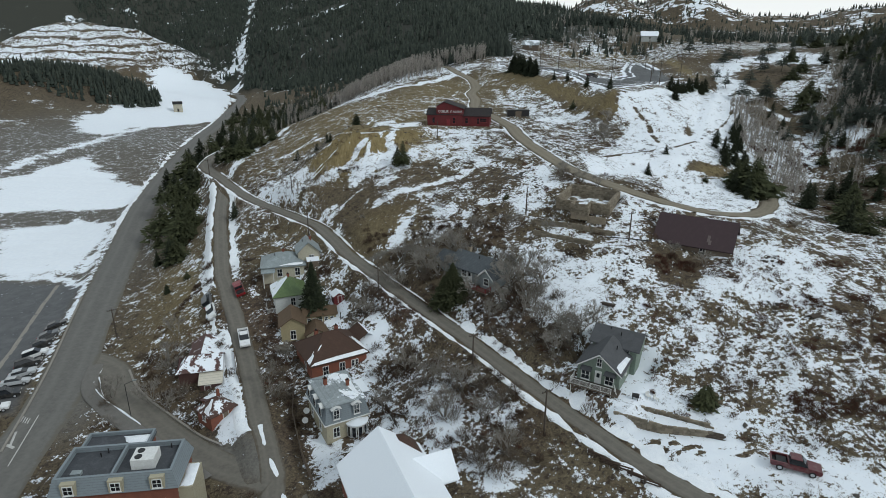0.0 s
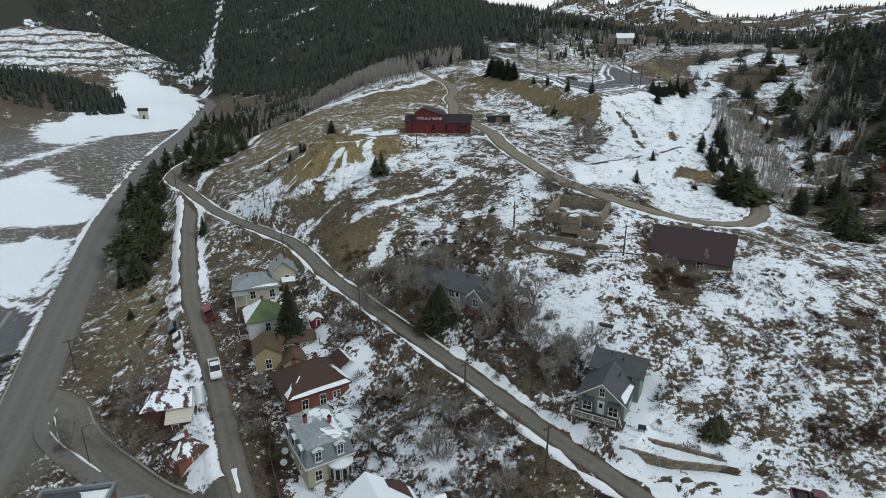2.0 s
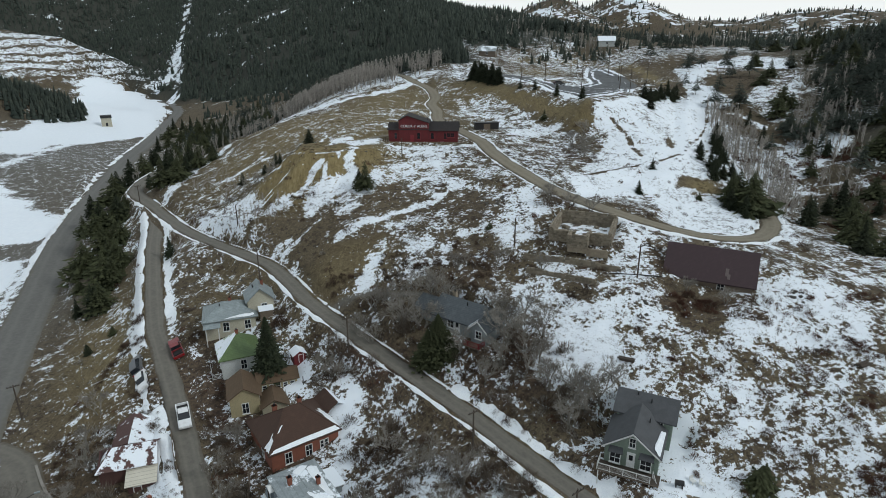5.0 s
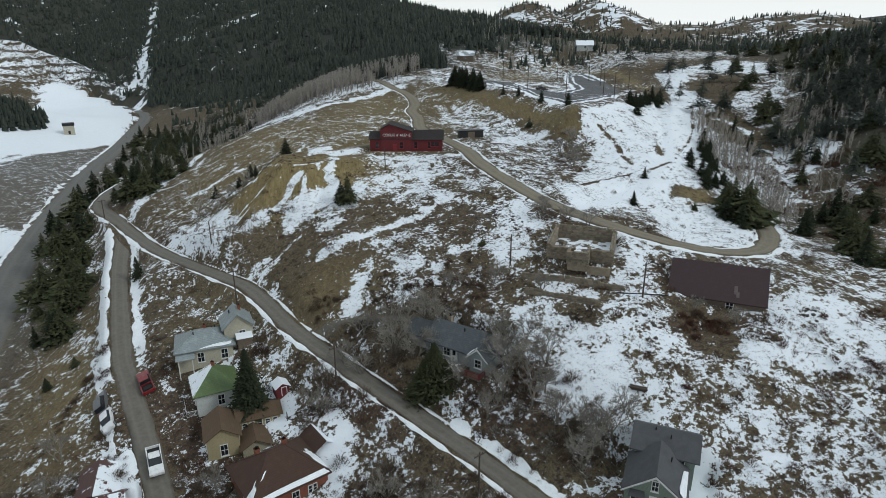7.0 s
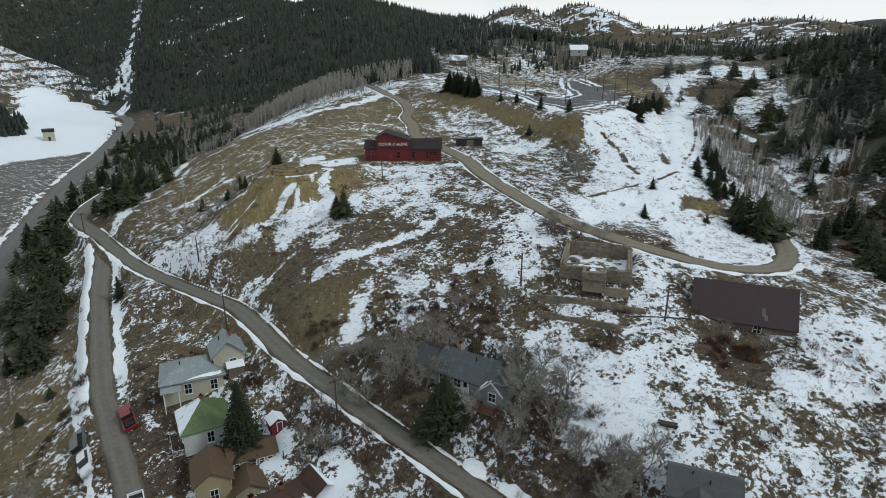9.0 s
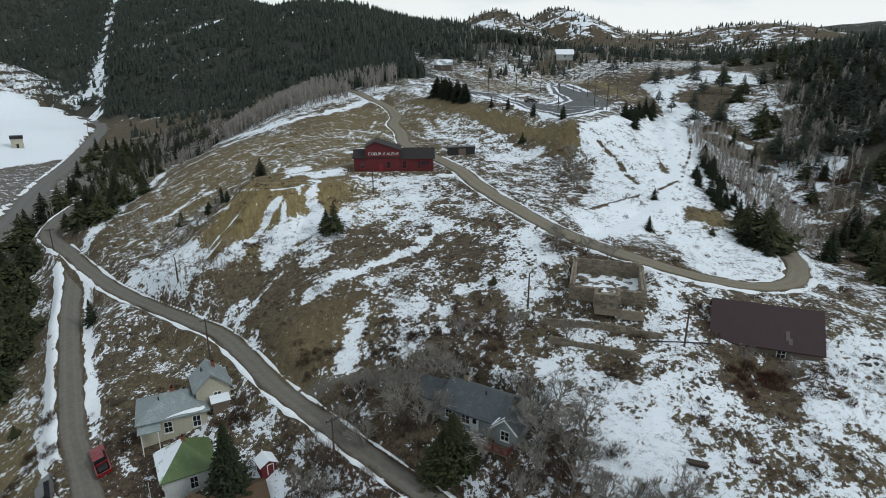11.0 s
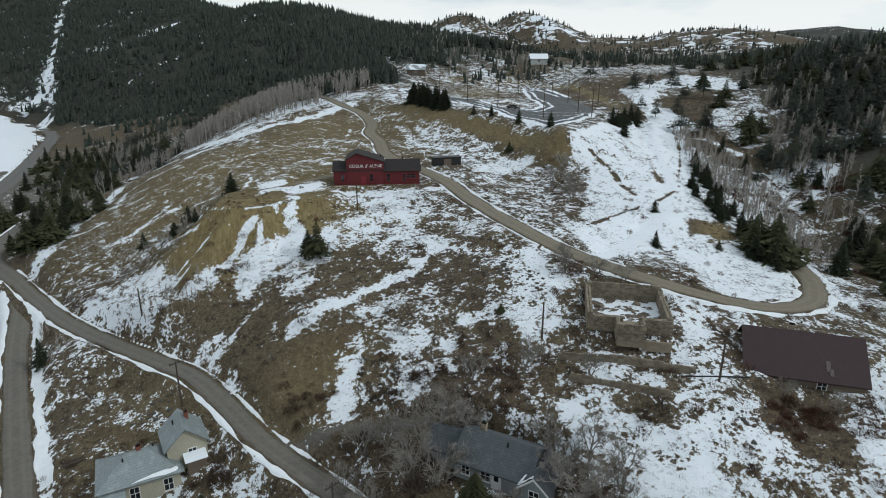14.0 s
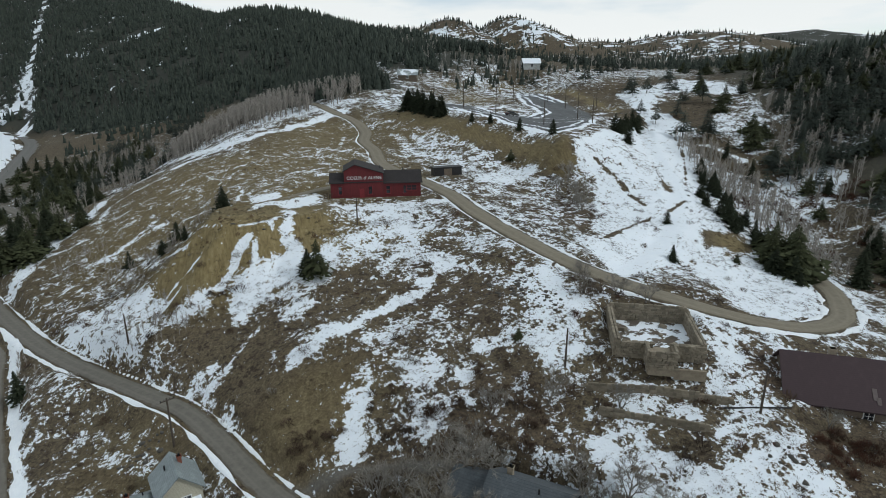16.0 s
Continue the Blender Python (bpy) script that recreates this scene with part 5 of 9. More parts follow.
# ---------------------------------------------------------------- red mine building above the dump
def mine_building():
    ob = thing("mine_building", "red wooden mine shaft house with dark tin roof and white lettering", "building", pose(4.9, 188.3, 19.0, 0, 0, -8))
    dark = M["mine_roof"]
    # low west end, tall middle with its stepped gable, long east end
    bm = bmesh.new()
    box(bm, -9.6, -6.7, -3.6, 3.4, -1, 3.5)
    part("wall", turned(bm, 0), M["red_board"], ob)
    bm = bmesh.new()
    slab(bm, [(-9.9, -3.9, 3.4), (-6.7, -3.9, 3.4), (-6.7, 0, 5.0), (-9.9, 0, 5.0)], 0.15)
    slab(bm, [(-9.9, 0, 5.0), (-6.7, 0, 5.0), (-6.7, 3.7, 3.4), (-9.9, 3.7, 3.4)], 0.15)
    part("roof", turned(bm, 0), dark, ob)
    bm = bmesh.new()
    solid(bm, [(-6.7, -1), (1.6, -1), (1.6, 5.3), (0.2, 5.7), (-4.4, 7.2), (-6.7, 5.9)], -3.7, 3.6)
    part("wall", turned(bm, 0), M["red_board"], ob)
    for a, b in (((-6.95, 5.85), (-4.4, 7.3)), ((-4.4, 7.3), (1.85, 5.3))):
        bm = bmesh.new()
        slab(bm, [(a[0], -4.0, a[1]), (b[0], -4.0, b[1]), (b[0], 3.9, b[1]), (a[0], 3.9, a[1])], 0.14)
        part("roof", turned(bm, 0), dark, ob)
    part("trim_board", boxes((-6.7, 1.6, -3.82, -3.70, 3.35, 3.55)), M["dark_metal"], ob)
    bm = bmesh.new()
    box(bm, 1.6, 9.6, -3.6, 3.4, -1, 3.4)
    part("wall", turned(bm, 0), M["red_board"], ob)
    bm = bmesh.new()
    solid(bm, [(-3.5, 3.4), (3.5, 3.4), (0, 5.15)], -9.55, -1.6)
    part("gable", turned(bm, 90), M["red_board"], ob)
    for s in (-1, 1):
        bm = bmesh.new()
        slab(bm, [(1.6, 0, 5.3), (10.0, 0, 5.3), (10.0, s * 3.95, 3.2), (1.6, s * 3.95, 3.2)], 0.14)
        part("roof", turned(bm, 0), dark, ob)
    for u, w in ((-7.6, 0.7), (-1.2, 0.8), (2.6, 0.8), (6.2, 0.7)):
        window(ob, "front", 3.72 if -6.7 < u < 1.6 else 3.62, u, 0.9, w, 1.6, 1, M["red_deck"])
    window(ob, "front", 3.62, 7.6, 1.5, 2.2, 1.0, 2, M["red_deck"])
    part("door", boxes((-3.5, -2.5, -3.78, -3.70, 0.0, 2.0)), M["red_deck"], ob)
    window(ob, "right", 9.62, 0, 1.0, 1.0, 1.3, 2, M["red_deck"])
    vent(ob, 6.0, 0.2, 5.4)
    vent(ob, 1.0, 0.4, 5.9)
    cu = bpy.data.curves.new("sign_text", "FONT")
    cu.body, cu.size, cu.extrude, cu.align_x = "COEUR d' ALENE", 0.98, 0.02, "CENTER"
    tmp = new("sign_text", cu)
    bpy.context.view_layer.update()
    me = bpy.data.meshes.new_from_object(tmp)
    bpy.data.objects.remove(tmp)
    me.materials.append(M["white_trim"])
    sign = new("lettering", me)
    sign.parent = ob
    sign.matrix_local = pose(-2.45, -3.76, 4.05, 90, 0, 0)
    sign["label"] = "white painted capital letters"
    # bits of timber and a loading chute at the west end
    for k in range(4):
        bm = bmesh.new()
        beam(bm, (-11.0 + k * 0.5, -4.6 + 0.2 * k, -1.5), (-10.8 + k * 0.5, -4.6, 1.2 + 0.3 * (k % 2)), 0.09, 5)
        part("timber", bm, M["wood_pole"], ob)


mine_building()


def mine_shed():
    ob = thing("storage_shed", "long dark flat-roofed storage shed beside the dirt road", "shed", pose(24.4, 199.6, 20.2, 0, 0, 4))
    bm = boxes((-3.6, 3.6, -1.1, 1.1, -0.5, 2.0))
    part("wall", bm, M["dark_metal"], ob)
    part("roof", boxes((-3.8, 3.8, -1.3, 1.3, 2.0, 2.2)), M["dark_metal"], ob)
    part("door", boxes((-1.0, 1.0, -1.16, -1.1, 0, 1.8)), M["raw_board"], ob)


mine_shed()


# ---------------------------------------------------------------- stone ruin
def rubble(name, parent, length, high, m, step=0.55, thick=0.45, ragged=0.35):
    """A dry wall along +x: one stone a piece, in uneven courses."""
    core = part(name, boxes((0, length, -thick * 0.34, thick * 0.34, -1.0, high - 0.15)), M["stone"], parent)
    core.matrix_local = m
    return core


STONES = []
for k in range(6):
    bm = bmesh.new()
    vs = box(bm, -0.5, 0.5, -0.5, 0.5, -0.5, 0.5)
    for v in vs:
        v.co += Vector((random.uniform(-0.12, 0.12), random.uniform(-0.1, 0.1), random.uniform(-0.12, 0.12)))
    bmesh.ops.bevel(bm, geom=list(bm.edges), offset=0.10, segments=1, affect="EDGES")
    me = bpy.data.meshes.new("stone")
    bm.to_mesh(me)
    bm.free()
    STONES.append(me)
STONE_MATS = [plain("tan_wall_stone", (0.30, 0.255, 0.19), (0.20, 0.168, 0.125), 2.0, 0.92, relief=0.6, spread=0.45)]
for me in STONES:
    me.materials.append(STONE_MATS[0])


def lay_stones(core, length, high, thick, sides=(-1,), size=0.5):
    """Stones on the faces of a wall core, course on course."""
    z = -0.1
    while z < high:
        ch = size * random.uniform(0.7, 1.05)
        x = random.uniform(-0.2, 0.1)
        while x < length:
            w = size * random.uniform(0.9, 1.9)
            for s in sides:
                st = new("stone", random.choice(STONES))
                st.parent = core
                st.matrix_local = Matrix.LocRotScale((x + w / 2, s * thick * 0.34, z + ch / 2), Euler((0, 0, random.uniform(-0.08, 0.08))), (w * 0.97, thick * random.uniform(0.42, 0.6), ch * 0.96))
            x += w
        z += ch


def ruin():
    ob = thing("stone_ruin", "roofless tan stone ruin with snow lying inside", "ruin", pose(30.7, 122.1, 11.4, 0, 0, -25.6))
    W, D = 5.2, 5.3
    top = 2.0
    runs = [(-W, -D, 0, 4.0, top, (-1, 1)), (1.4 - 0.2, -D, 0, 4.0, top - 0.1, (-1, 1)), (-1.5, -D - 2.6, 0, 2.9, top + 0.2, (-1,)), (-W, D, 0, 2 * W, 2.6, (-1,)),
            (-W, -D, 90, 2 * D, 2.3, (-1, 1)), (W, -D, 90, 2 * D, 2.3, (-1, 1)), (-1.5, -D - 2.6, 90, 2.6, top + 0.2, (1,)), (1.4, -D - 2.6, 90, 2.6, top + 0.1, (-1,))]
    for x, y, a, ln, h, sides in runs:
        core = rubble("wall", ob, ln, h, pose(x, y, 0, 0, 0, a))
        lay_stones(core, ln, h, 0.6, sides, 0.36)
    part("snowy_floor", boxes((-W + 0.3, W - 0.3, -D + 0.3, D - 0.3, -0.3, 0.35)), RUIN_FLOOR, ob, "snow and dark rubble on the floor")
    part("hearth_slab", boxes((-1.3, 1.2, -D - 2.4, -D, 1.2, 1.5)), M["stone"], ob)
    for x, y, s in ((-3.6, 1.5, 0.8), (3.4, -3.2, 0.7), (1.2, 0.4, 0.5), (-2.6, -2.4, 0.6), (2.0, 3.4, 0.7)):
        st = new("fallen_stone", STONES[0])
        st.parent = ob
        st.matrix_local = Matrix.LocRotScale((x, y, 0.5), Euler((0.3, 0.2, x)), (s * 1.4, s, s * 0.7))
    # second, lower footing wall to the south
    part("footing", boxes((1.6, W + 0.1, -D - 2.3, -D - 2.0, -1.6, -0.2)), M["stone"], ob)


RUIN_FLOOR = roof_snow_material("ruin_floor", (0.10, 0.08, 0.06), (0.14, 0.11, 0.085), 0.56, 0.6, 0.9)
ruin()


def terrace_wall(line, high, label):
    """A low retaining wall of laid stone that follows the slope."""
    ob = thing("retaining_wall", label, "wall", pose(line[0][0], line[0][1], 0), "terrace walls")
    for (ax, ay), (bx, by) in zip(line, line[1:]):
        n = max(1, int(math.hypot(bx - ax, by - ay) / 2.5))
        for k in range(n):
            px, py, qx, qy = ax + (bx - ax) * k / n, ay + (by - ay) * k / n, ax + (bx - ax) * (k + 1) / n, ay + (by - ay) * (k + 1) / n
            ln = math.hypot(qx - px, qy - py)
            core = rubble("wall", ob, ln, high, pose(px - line[0][0], py - line[0][1], min(height(px, py), height(qx, qy)) - 0.1, 0, 0, math.degrees(math.atan2(qy - py, qx - px))))
            lay_stones(core, ln, high, 0.5, (-1,), 0.46)


terrace_wall([(18.4, 117.0), (27, 113.0), (32.8, 109.6)], 0.9, "long low terrace wall of rough tan stone")
terrace_wall([(18.2, 113.6), (23, 110.4), (28, 107.0)], 0.7, "crumbling terrace wall of tan stone in snow")
terrace_wall([(24.0, 70.6), (29.5, 67.6), (35.6, 66.4)], 1.1, "grey stone retaining wall below a snowy yard")
terrace_wall([(26.5, 72.6), (31.8, 70.4), (36.4, 68.4)], 0.5, "low stone garden edging in snow")


# ---------------------------------------------------------------- brown-roofed building on the bench
def bunkhouse():
    ob = thing("bunkhouse", "long low building with a maroon-brown sheet roof", "building", pose(49.2, 109.7, 6.2, 0, 0, 58.6))
    w, d, h, rise = 9.2, 13.4, 2.2, 4.0
    gable_walls(ob, w, d, h, rise, M["raw_board"], base=-1.5)
    gable_roof(ob, w, d, h, rise, 0.5, M["maroon_tin"], 0.18)
    bm = boxes((-0.35, 0.35, -0.35, 0.35, 0, 1.4), (-0.45, 0.45, -0.45, 0.45, 1.2, 1.4))
    bm.transform(pose(0.5, 1.2, h + rise - 0.6))
    part("chimney", bm, M["stone"], ob)
    for k, (y, x, ww, hh) in enumerate(((-2.9, -2.9, 0.5, 1.1), (-3.2, -3.7, 0.45, 0.7))):
        bm = bmesh.new()
        z = h + rise * (1 - abs(x) / (w / 2))
        z2 = h + rise * (1 - abs(x - hh) / (w / 2))
        slab(bm, [(x, y, z + 0.21), (x, y + ww, z + 0.21), (x - hh, y + ww, z2 + 0.21), (x - hh, y, z2 + 0.21)], 0.04)
        part("roof_patch", turned(bm, 0), M["bare_sheet"], ob, "bare pale sheet patch")
    # log posts, stair rail and porch at the east end
    bm = bmesh.new()
    beam(bm, (-2.0, 6.9, -1), (-2.0, 6.9, 2.6), 0.11)
    beam(bm, (2.0, 6.9, -1), (2.0, 6.9, 2.6), 0.11)
    beam(bm, (-2.2, 6.9, 2.6), (2.2, 6.9, 2.6), 0.1)
    part("porch_frame", bm, M["wood_pole"], ob)
    rail(ob, (-2.4, 8.0, 0.4), (2.4, 8.0, 0.4), 0.9, M["wood_pole"], 0.5)
    # tumbled stone wing at the west end
    for k in range(3):
        bm = boxes((1.2 + 1.0 * k, 2.0 + 1.0 * k, -7.6 - 0.3 * k, -6.7, -1, 2.6 - 0.5 * k))
        part("stone_buttress", bm, M["stone"], ob)
    window(ob, "front", d / 2 + 0.01, 1.0, 1.0, 0.9, 1.1)
    window(ob, "left", w / 2 + 0.01, 2.0, 0.6, 1.0, 1.0)


bunkhouse()


# ---------------------------------------------------------------- sage green house beside the hill road
def sage_house():
    ob = thing("sage_house", "sage green clapboard house with charcoal roof, white trim and deck", "house", pose(24.3, 78.2, -2.9, 0, 0, -31))
    ob.scale = (0.84, 0.9, 0.96)
    roof = M["grey_roof"]
    w, d, h, rise = 7.4, 6.6, 2.7, 2.5
    gable_walls(ob, w, d, h, rise, M["sage_board"], base=-2)
    gable_roof(ob, w, d, h, rise, 0.45, roof)
    for s in (-1, 1):
        bm = bmesh.new()
        k = rise / (w / 2)
        a, b = (0, h + rise), (s * (w / 2 + 0.45), h - 0.45 * k)
        solid(bm, [a, b, (b[0], b[1] - 0.22), (0, a[1] - 0.26)], -d / 2 - 0.5, -d / 2 - 0.44)
        part("bargeboard", turned(bm, 0), M["white_trim"], ob)
    off = d / 2 + 0.01
    for u in (-2.1, 2.1):
        # bay windows with their own little roofs
        bm = bmesh.new()
        box(bm, u - 0.85, u + 0.85, -d / 2 - 0.5, -d / 2, 0.25, 2.1)
        part("bay", bm, M["sage_board"], ob)
        bm = bmesh.new()
        slab(bm, [(u - 1.05, -d / 2 - 0.75, 2.1), (u + 1.05, -d / 2 - 0.75, 2.1), (u + 0.9, -d / 2, 2.55), (u - 0.9, -d / 2, 2.55)], 0.1)
        part("bay_roof", turned(bm, 0), roof, ob)
        window(ob, "front", off + 0.5, u, 0.6, 1.35, 1.35, 2)
    door(ob, "front", off, 0, 0.05, 0.95, 2.05)
    window(ob, "front", off, 0, 3.0, 0.75, 1.25, 2)
    window(ob, "left", w / 2 + 0.01, 0.5, 0.9, 0.9, 1.2)
    window(ob, "right", w / 2 + 0.01, 0.5, 0.9, 0.9, 1.2)
    # rear two-storey wing across the back
    rear = [(-2.4, 6.6), (5.0, 6.6)]
    bm = bmesh.new()
    solid(bm, [(0.6, -2), (6.4, -2), (6.4, 4.0), (3.5, 5.6), (0.6, 4.0)], -4.6, 3.4)
    part("wall", turned(bm, 90, 0, 2.6, 0), M["sage_board"], ob)
    for s in (-1, 1):
        bm = bmesh.new()
        slab(bm, [(-4.0, 3.5, 5.75), (5.2, 3.5, 5.75), (5.2, 3.5 + s * 3.4, 3.85), (-4.0, 3.5 + s * 3.4, 3.85)], 0.16)
        part("roof", turned(bm, 0, 0, 2.6, 0), roof, ob)
    bm = boxes((2.55, 3.35, 3.04, 3.14, 2.6, 3.9))
    win = part("window", bm, M["white_trim"], ob)
    part("pane", boxes((2.65, 2.92, 3.01, 3.04, 2.7, 3.8), (2.98, 3.25, 3.01, 3.04, 2.7, 3.8)), M["window"], win)
    vent(ob, -0.9, 5.6, 5.4)
    vent(ob, 1.6, 1.2, 4.5)
    vent(ob, 1.2, 4.9, 5.2)
    snow_patch(ob, [(2.9, -3.4, 3.55), (3.9, -3.4, 2.75), (3.9, 2.2, 2.75), (3.3, 1.6, 3.25)], 0.1)
    # deck along the front
    part("deck", boxes((-4.2, 4.2, -d / 2 - 2.2, -d / 2 - 0.02, -0.18, 0.0)), M["raw_board"], ob)
    rail(ob, (-4.2, -d / 2 - 2.15, 0), (3.0, -d / 2 - 2.15, 0))
    rail(ob, (-4.2, -d / 2 - 2.15, 0), (-4.2, -d / 2 - 0.1, 0))
    rail(ob, (4.2, -d / 2 - 2.15, -1.4), (3.2, -d / 2 - 0.8, 0))
    for k in range(7):
        part("step", boxes((3.1 + 0.24 * k, 3.34 + 0.24 * k, -d / 2 - 2.0, -d / 2 - 0.9, -0.18 * (k + 1) - 0.1, -0.18 * (k + 1))), M["raw_board"], ob)
    for x in (-4.0, -1.4, 1.4, 3.0):
        bm = bmesh.new()
        beam(bm, (x, -d / 2 - 2.1, -2.2), (x, -d / 2 - 2.1, -0.1), 0.09, 6)
        part("deck_post", bm, M["white_trim"], ob)
    snow_patch(ob, [(3.2, -1.5, 2.98), (3.95, -1.5, 2.5), (3.95, 2.6, 2.5), (3.3, 2.2, 2.9)], 0.07)


sage_house()


# ---------------------------------------------------------------- dark roofed house among bare trees
def slate_house():
    ob = thing("slate_house", "low house with dark blue-grey roof and a red porch deck", "house", pose(5.9, 107.0, 1.6, 0, 0, -42))
    bm = bmesh.new()
    solid(bm, [(-3.2, -1.5), (3.2, -1.5), (3.2, 2.4), (0, 4.3), (-3.2, 2.4)], -5.2, 3.4)
    part("wall", turned(bm, 90), M["grey_board"], ob)
    for s in (-1, 1):
        bm = bmesh.new()
        slab(bm, [(-3.7, 0, 4.45), (5.6, 0, 4.45), (5.6, s * 3.7, 2.2), (-3.7, s * 3.7, 2.2)], 0.16)
        part("roof", turned(bm, 0), M["slate_roof"], ob)
    # low wing at the west end
    part("wall", boxes((-7.6, -3.4, -2.2, 2.6, -1.2, 2.0)), M["grey_board"], ob)
    bm = bmesh.new()
    slab(bm, [(-7.9, -2.6, 1.9), (-3.4, -2.6, 1.9), (-3.4, 0.2, 3.4), (-7.9, 0.2, 3.4)], 0.14)
    slab(bm, [(-7.9, 0.2, 3.4), (-3.4, 0.2, 3.4), (-3.4, 2.9, 1.9), (-7.9, 2.9, 1.9)], 0.14)
    part("roof", turned(bm, 0), M["slate_roof"], ob)
    # front gable wing with white bargeboards
    bm = bmesh.new()
    solid(bm, [(4.8, -1.5), (7.6, -1.5), (7.6, 2.3), (6.2, 3.4), (4.8, 2.3)], -3.9, 1.2)
    part("wall", turned(bm, 0), M["grey_board"], ob)
    for a, b in (((4.4, 2.1), (6.2, 3.75)), ((6.2, 3.75), (8.0, 2.1))):
        bm = bmesh.new()
        slab(bm, [(a[0], -4.3, a[1]), (b[0], -4.3, b[1]), (b[0], 1.6, b[1]), (a[0], 1.6, a[1])], 0.12)
        part("roof", turned(bm, 0), M["slate_roof"], ob)
        bm = bmesh.new()
        solid(bm, [(a[0], a[1] + 0.06), (b[0], b[1] + 0.06), (b[0], b[1] - 0.2), (a[0], a[1] - 0.2)], -4.36, -4.30)
        part("bargeboard", turned(bm, 0), M["white_trim"], ob)
    snow_patch(ob, [(4.45, -4.2, 2.3), (4.95, -4.2, 2.75), (4.95, 1.4, 2.75), (4.45, 1.4, 2.3)], 0.09)
    snow_patch(ob, [(4.5, -4.25, 2.35), (6.2, -4.25, 3.9), (6.2, -3.9, 3.9), (4.5, -3.9, 2.35)], 0.06)
    window(ob, "front", 3.21, 0.4, 0.7, 1.1, 1.2)
    window(ob, "front", 3.21, -2.0, 0.7, 0.9, 1.2)
    window(ob, "front", 3.91, 6.2, 0.7, 1.0, 1.2)
    door(ob, "front", 3.21, 1.7, 0.0)
    part("deck", boxes((1.6, 7.4, -5.6, -3.95, -0.3, -0.12)), M["raw_board"], ob)
    rail(ob, (1.6, -5.55, -0.12), (7.3, -5.55, -0.12), 0.85, M["red_deck"])
    rail(ob, (7.35, -5.5, -0.12), (7.35, -4.0, -0.12), 0.8, M["red_deck"])
    snow_patch(ob, [(1.8, -5.4, -0.1), (4.0, -5.4, -0.1), (4.0, -4.1, -0.1), (1.8, -4.1, -0.1)], 0.1)
    chimney(ob, -1.6, 0.8, 3.6, 5.0, 0.6, M["stone"])
    vent(ob, 2.0, -0.8, 4.1)


slate_house()


# ---------------------------------------------------------------- houses along the lower street
def hip_cottage():
    ob = thing("hip_roof_house", "cream house with a dull blue-grey hipped tin roof", "house", pose(-35.0, 121.8, -4.6, 0, 0, 14))
    w, d, h = 8.6, 6.4, 3.1
    part("wall", boxes((-w / 2, w / 2, -d / 2, d / 2, -1.8, h)), M["cream_board"], ob)
    hip_roof(ob, w, d, h, 2.1, 0.5, M["tin_roof"], 2.6)
    for u in (-0.8, 2.9):
        window(ob, "front", d / 2 + 0.01, u, 0.8, 0.95, 1.6)
    window(ob, "left", w / 2 + 0.01, 0.4, 0.8, 0.9, 1.6)
    door(ob, "left", w / 2 + 0.01, -1.8, 0.0)
    # shaded porch at the south-west corner
    for x in (-w / 2 + 0.1, -w / 2 + 2.2):
        bm = bmesh.new()
        beam(bm, (x, -d / 2 - 1.3, -1.6), (x, -d / 2 - 1.3, 2.3), 0.08)
        part("porch_post", bm, M["white_trim"], ob)
    bm = bmesh.new()
    slab(bm, [(-w / 2 - 0.3, -d / 2 - 1.6, 2.3), (-w / 2 + 2.6, -d / 2 - 1.6, 2.3), (-w / 2 + 2.6, -d / 2, 2.9), (-w / 2 - 0.3, -d / 2, 2.9)], 0.1)
    part("porch_roof", turned(bm, 0), M["tin_roof"], ob)
    snow_patch(ob, [(-1.2, -3.6, 3.3), (3.9, -3.6, 3.3), (4.3, -3.0, 3.55), (2.2, -3.05, 3.6)], 0.1)
    chimney(ob, 0.2, 0.2, 4.6, 5.8, 0.5, M["brick"])
    for x, y, z in ((-1.6, -0.8, 4.75), (1.8, 0.6, 4.9)):
        vent(ob, x, y, z)


hip_cottage()


def gable_cottage():
    ob = thing("gable_cottage", "small cream cottage with a blue-grey tin gable roof", "house", pose(-30.0, 124.0, -2.6, 0, 0, 18))
    ob.scale = (1.08, 1.08, 1.02)
    w, d, h, rise = 4.3, 4.4, 3.2, 2.1
    gable_walls(ob, w, d, h, rise, M["cream_board"], base=-2.2)
    gable_roof(ob, w, d, h, rise, 0.35, M["tin_roof"])
    window(ob, "front", d / 2 + 0.01, 0.5, 0.9, 0.85, 1.5)
    window(ob, "right", w / 2 + 0.01, 0.1, 0.9, 0.8, 1.4)
    window(ob, "left", w / 2 + 0.01, 0.3, 0.9, 0.8, 1.4)
    bm = bmesh.new()
    slab(bm, [(-0.6, -d / 2 - 1.5, 1.6), (1.9, -d / 2 - 1.5, 1.6), (1.9, -d / 2, 2.0), (-0.6, -d / 2, 2.0)], 0.1)
    part("lean_to_roof", turned(bm, 0), M["white_roof"], ob, "snow-covered lean-to roof")
    part("lean_to_wall", boxes((-0.4, 1.7, -d / 2 - 1.3, -d / 2, -1.6, 1.6)), M["raw_board"], ob)
    vent(ob, -0.9, 0.6, 4.7)
    chimney(ob, 0.7, 1.0, 4.2, 5.6, 0.42, M["brick"])


gable_cottage()


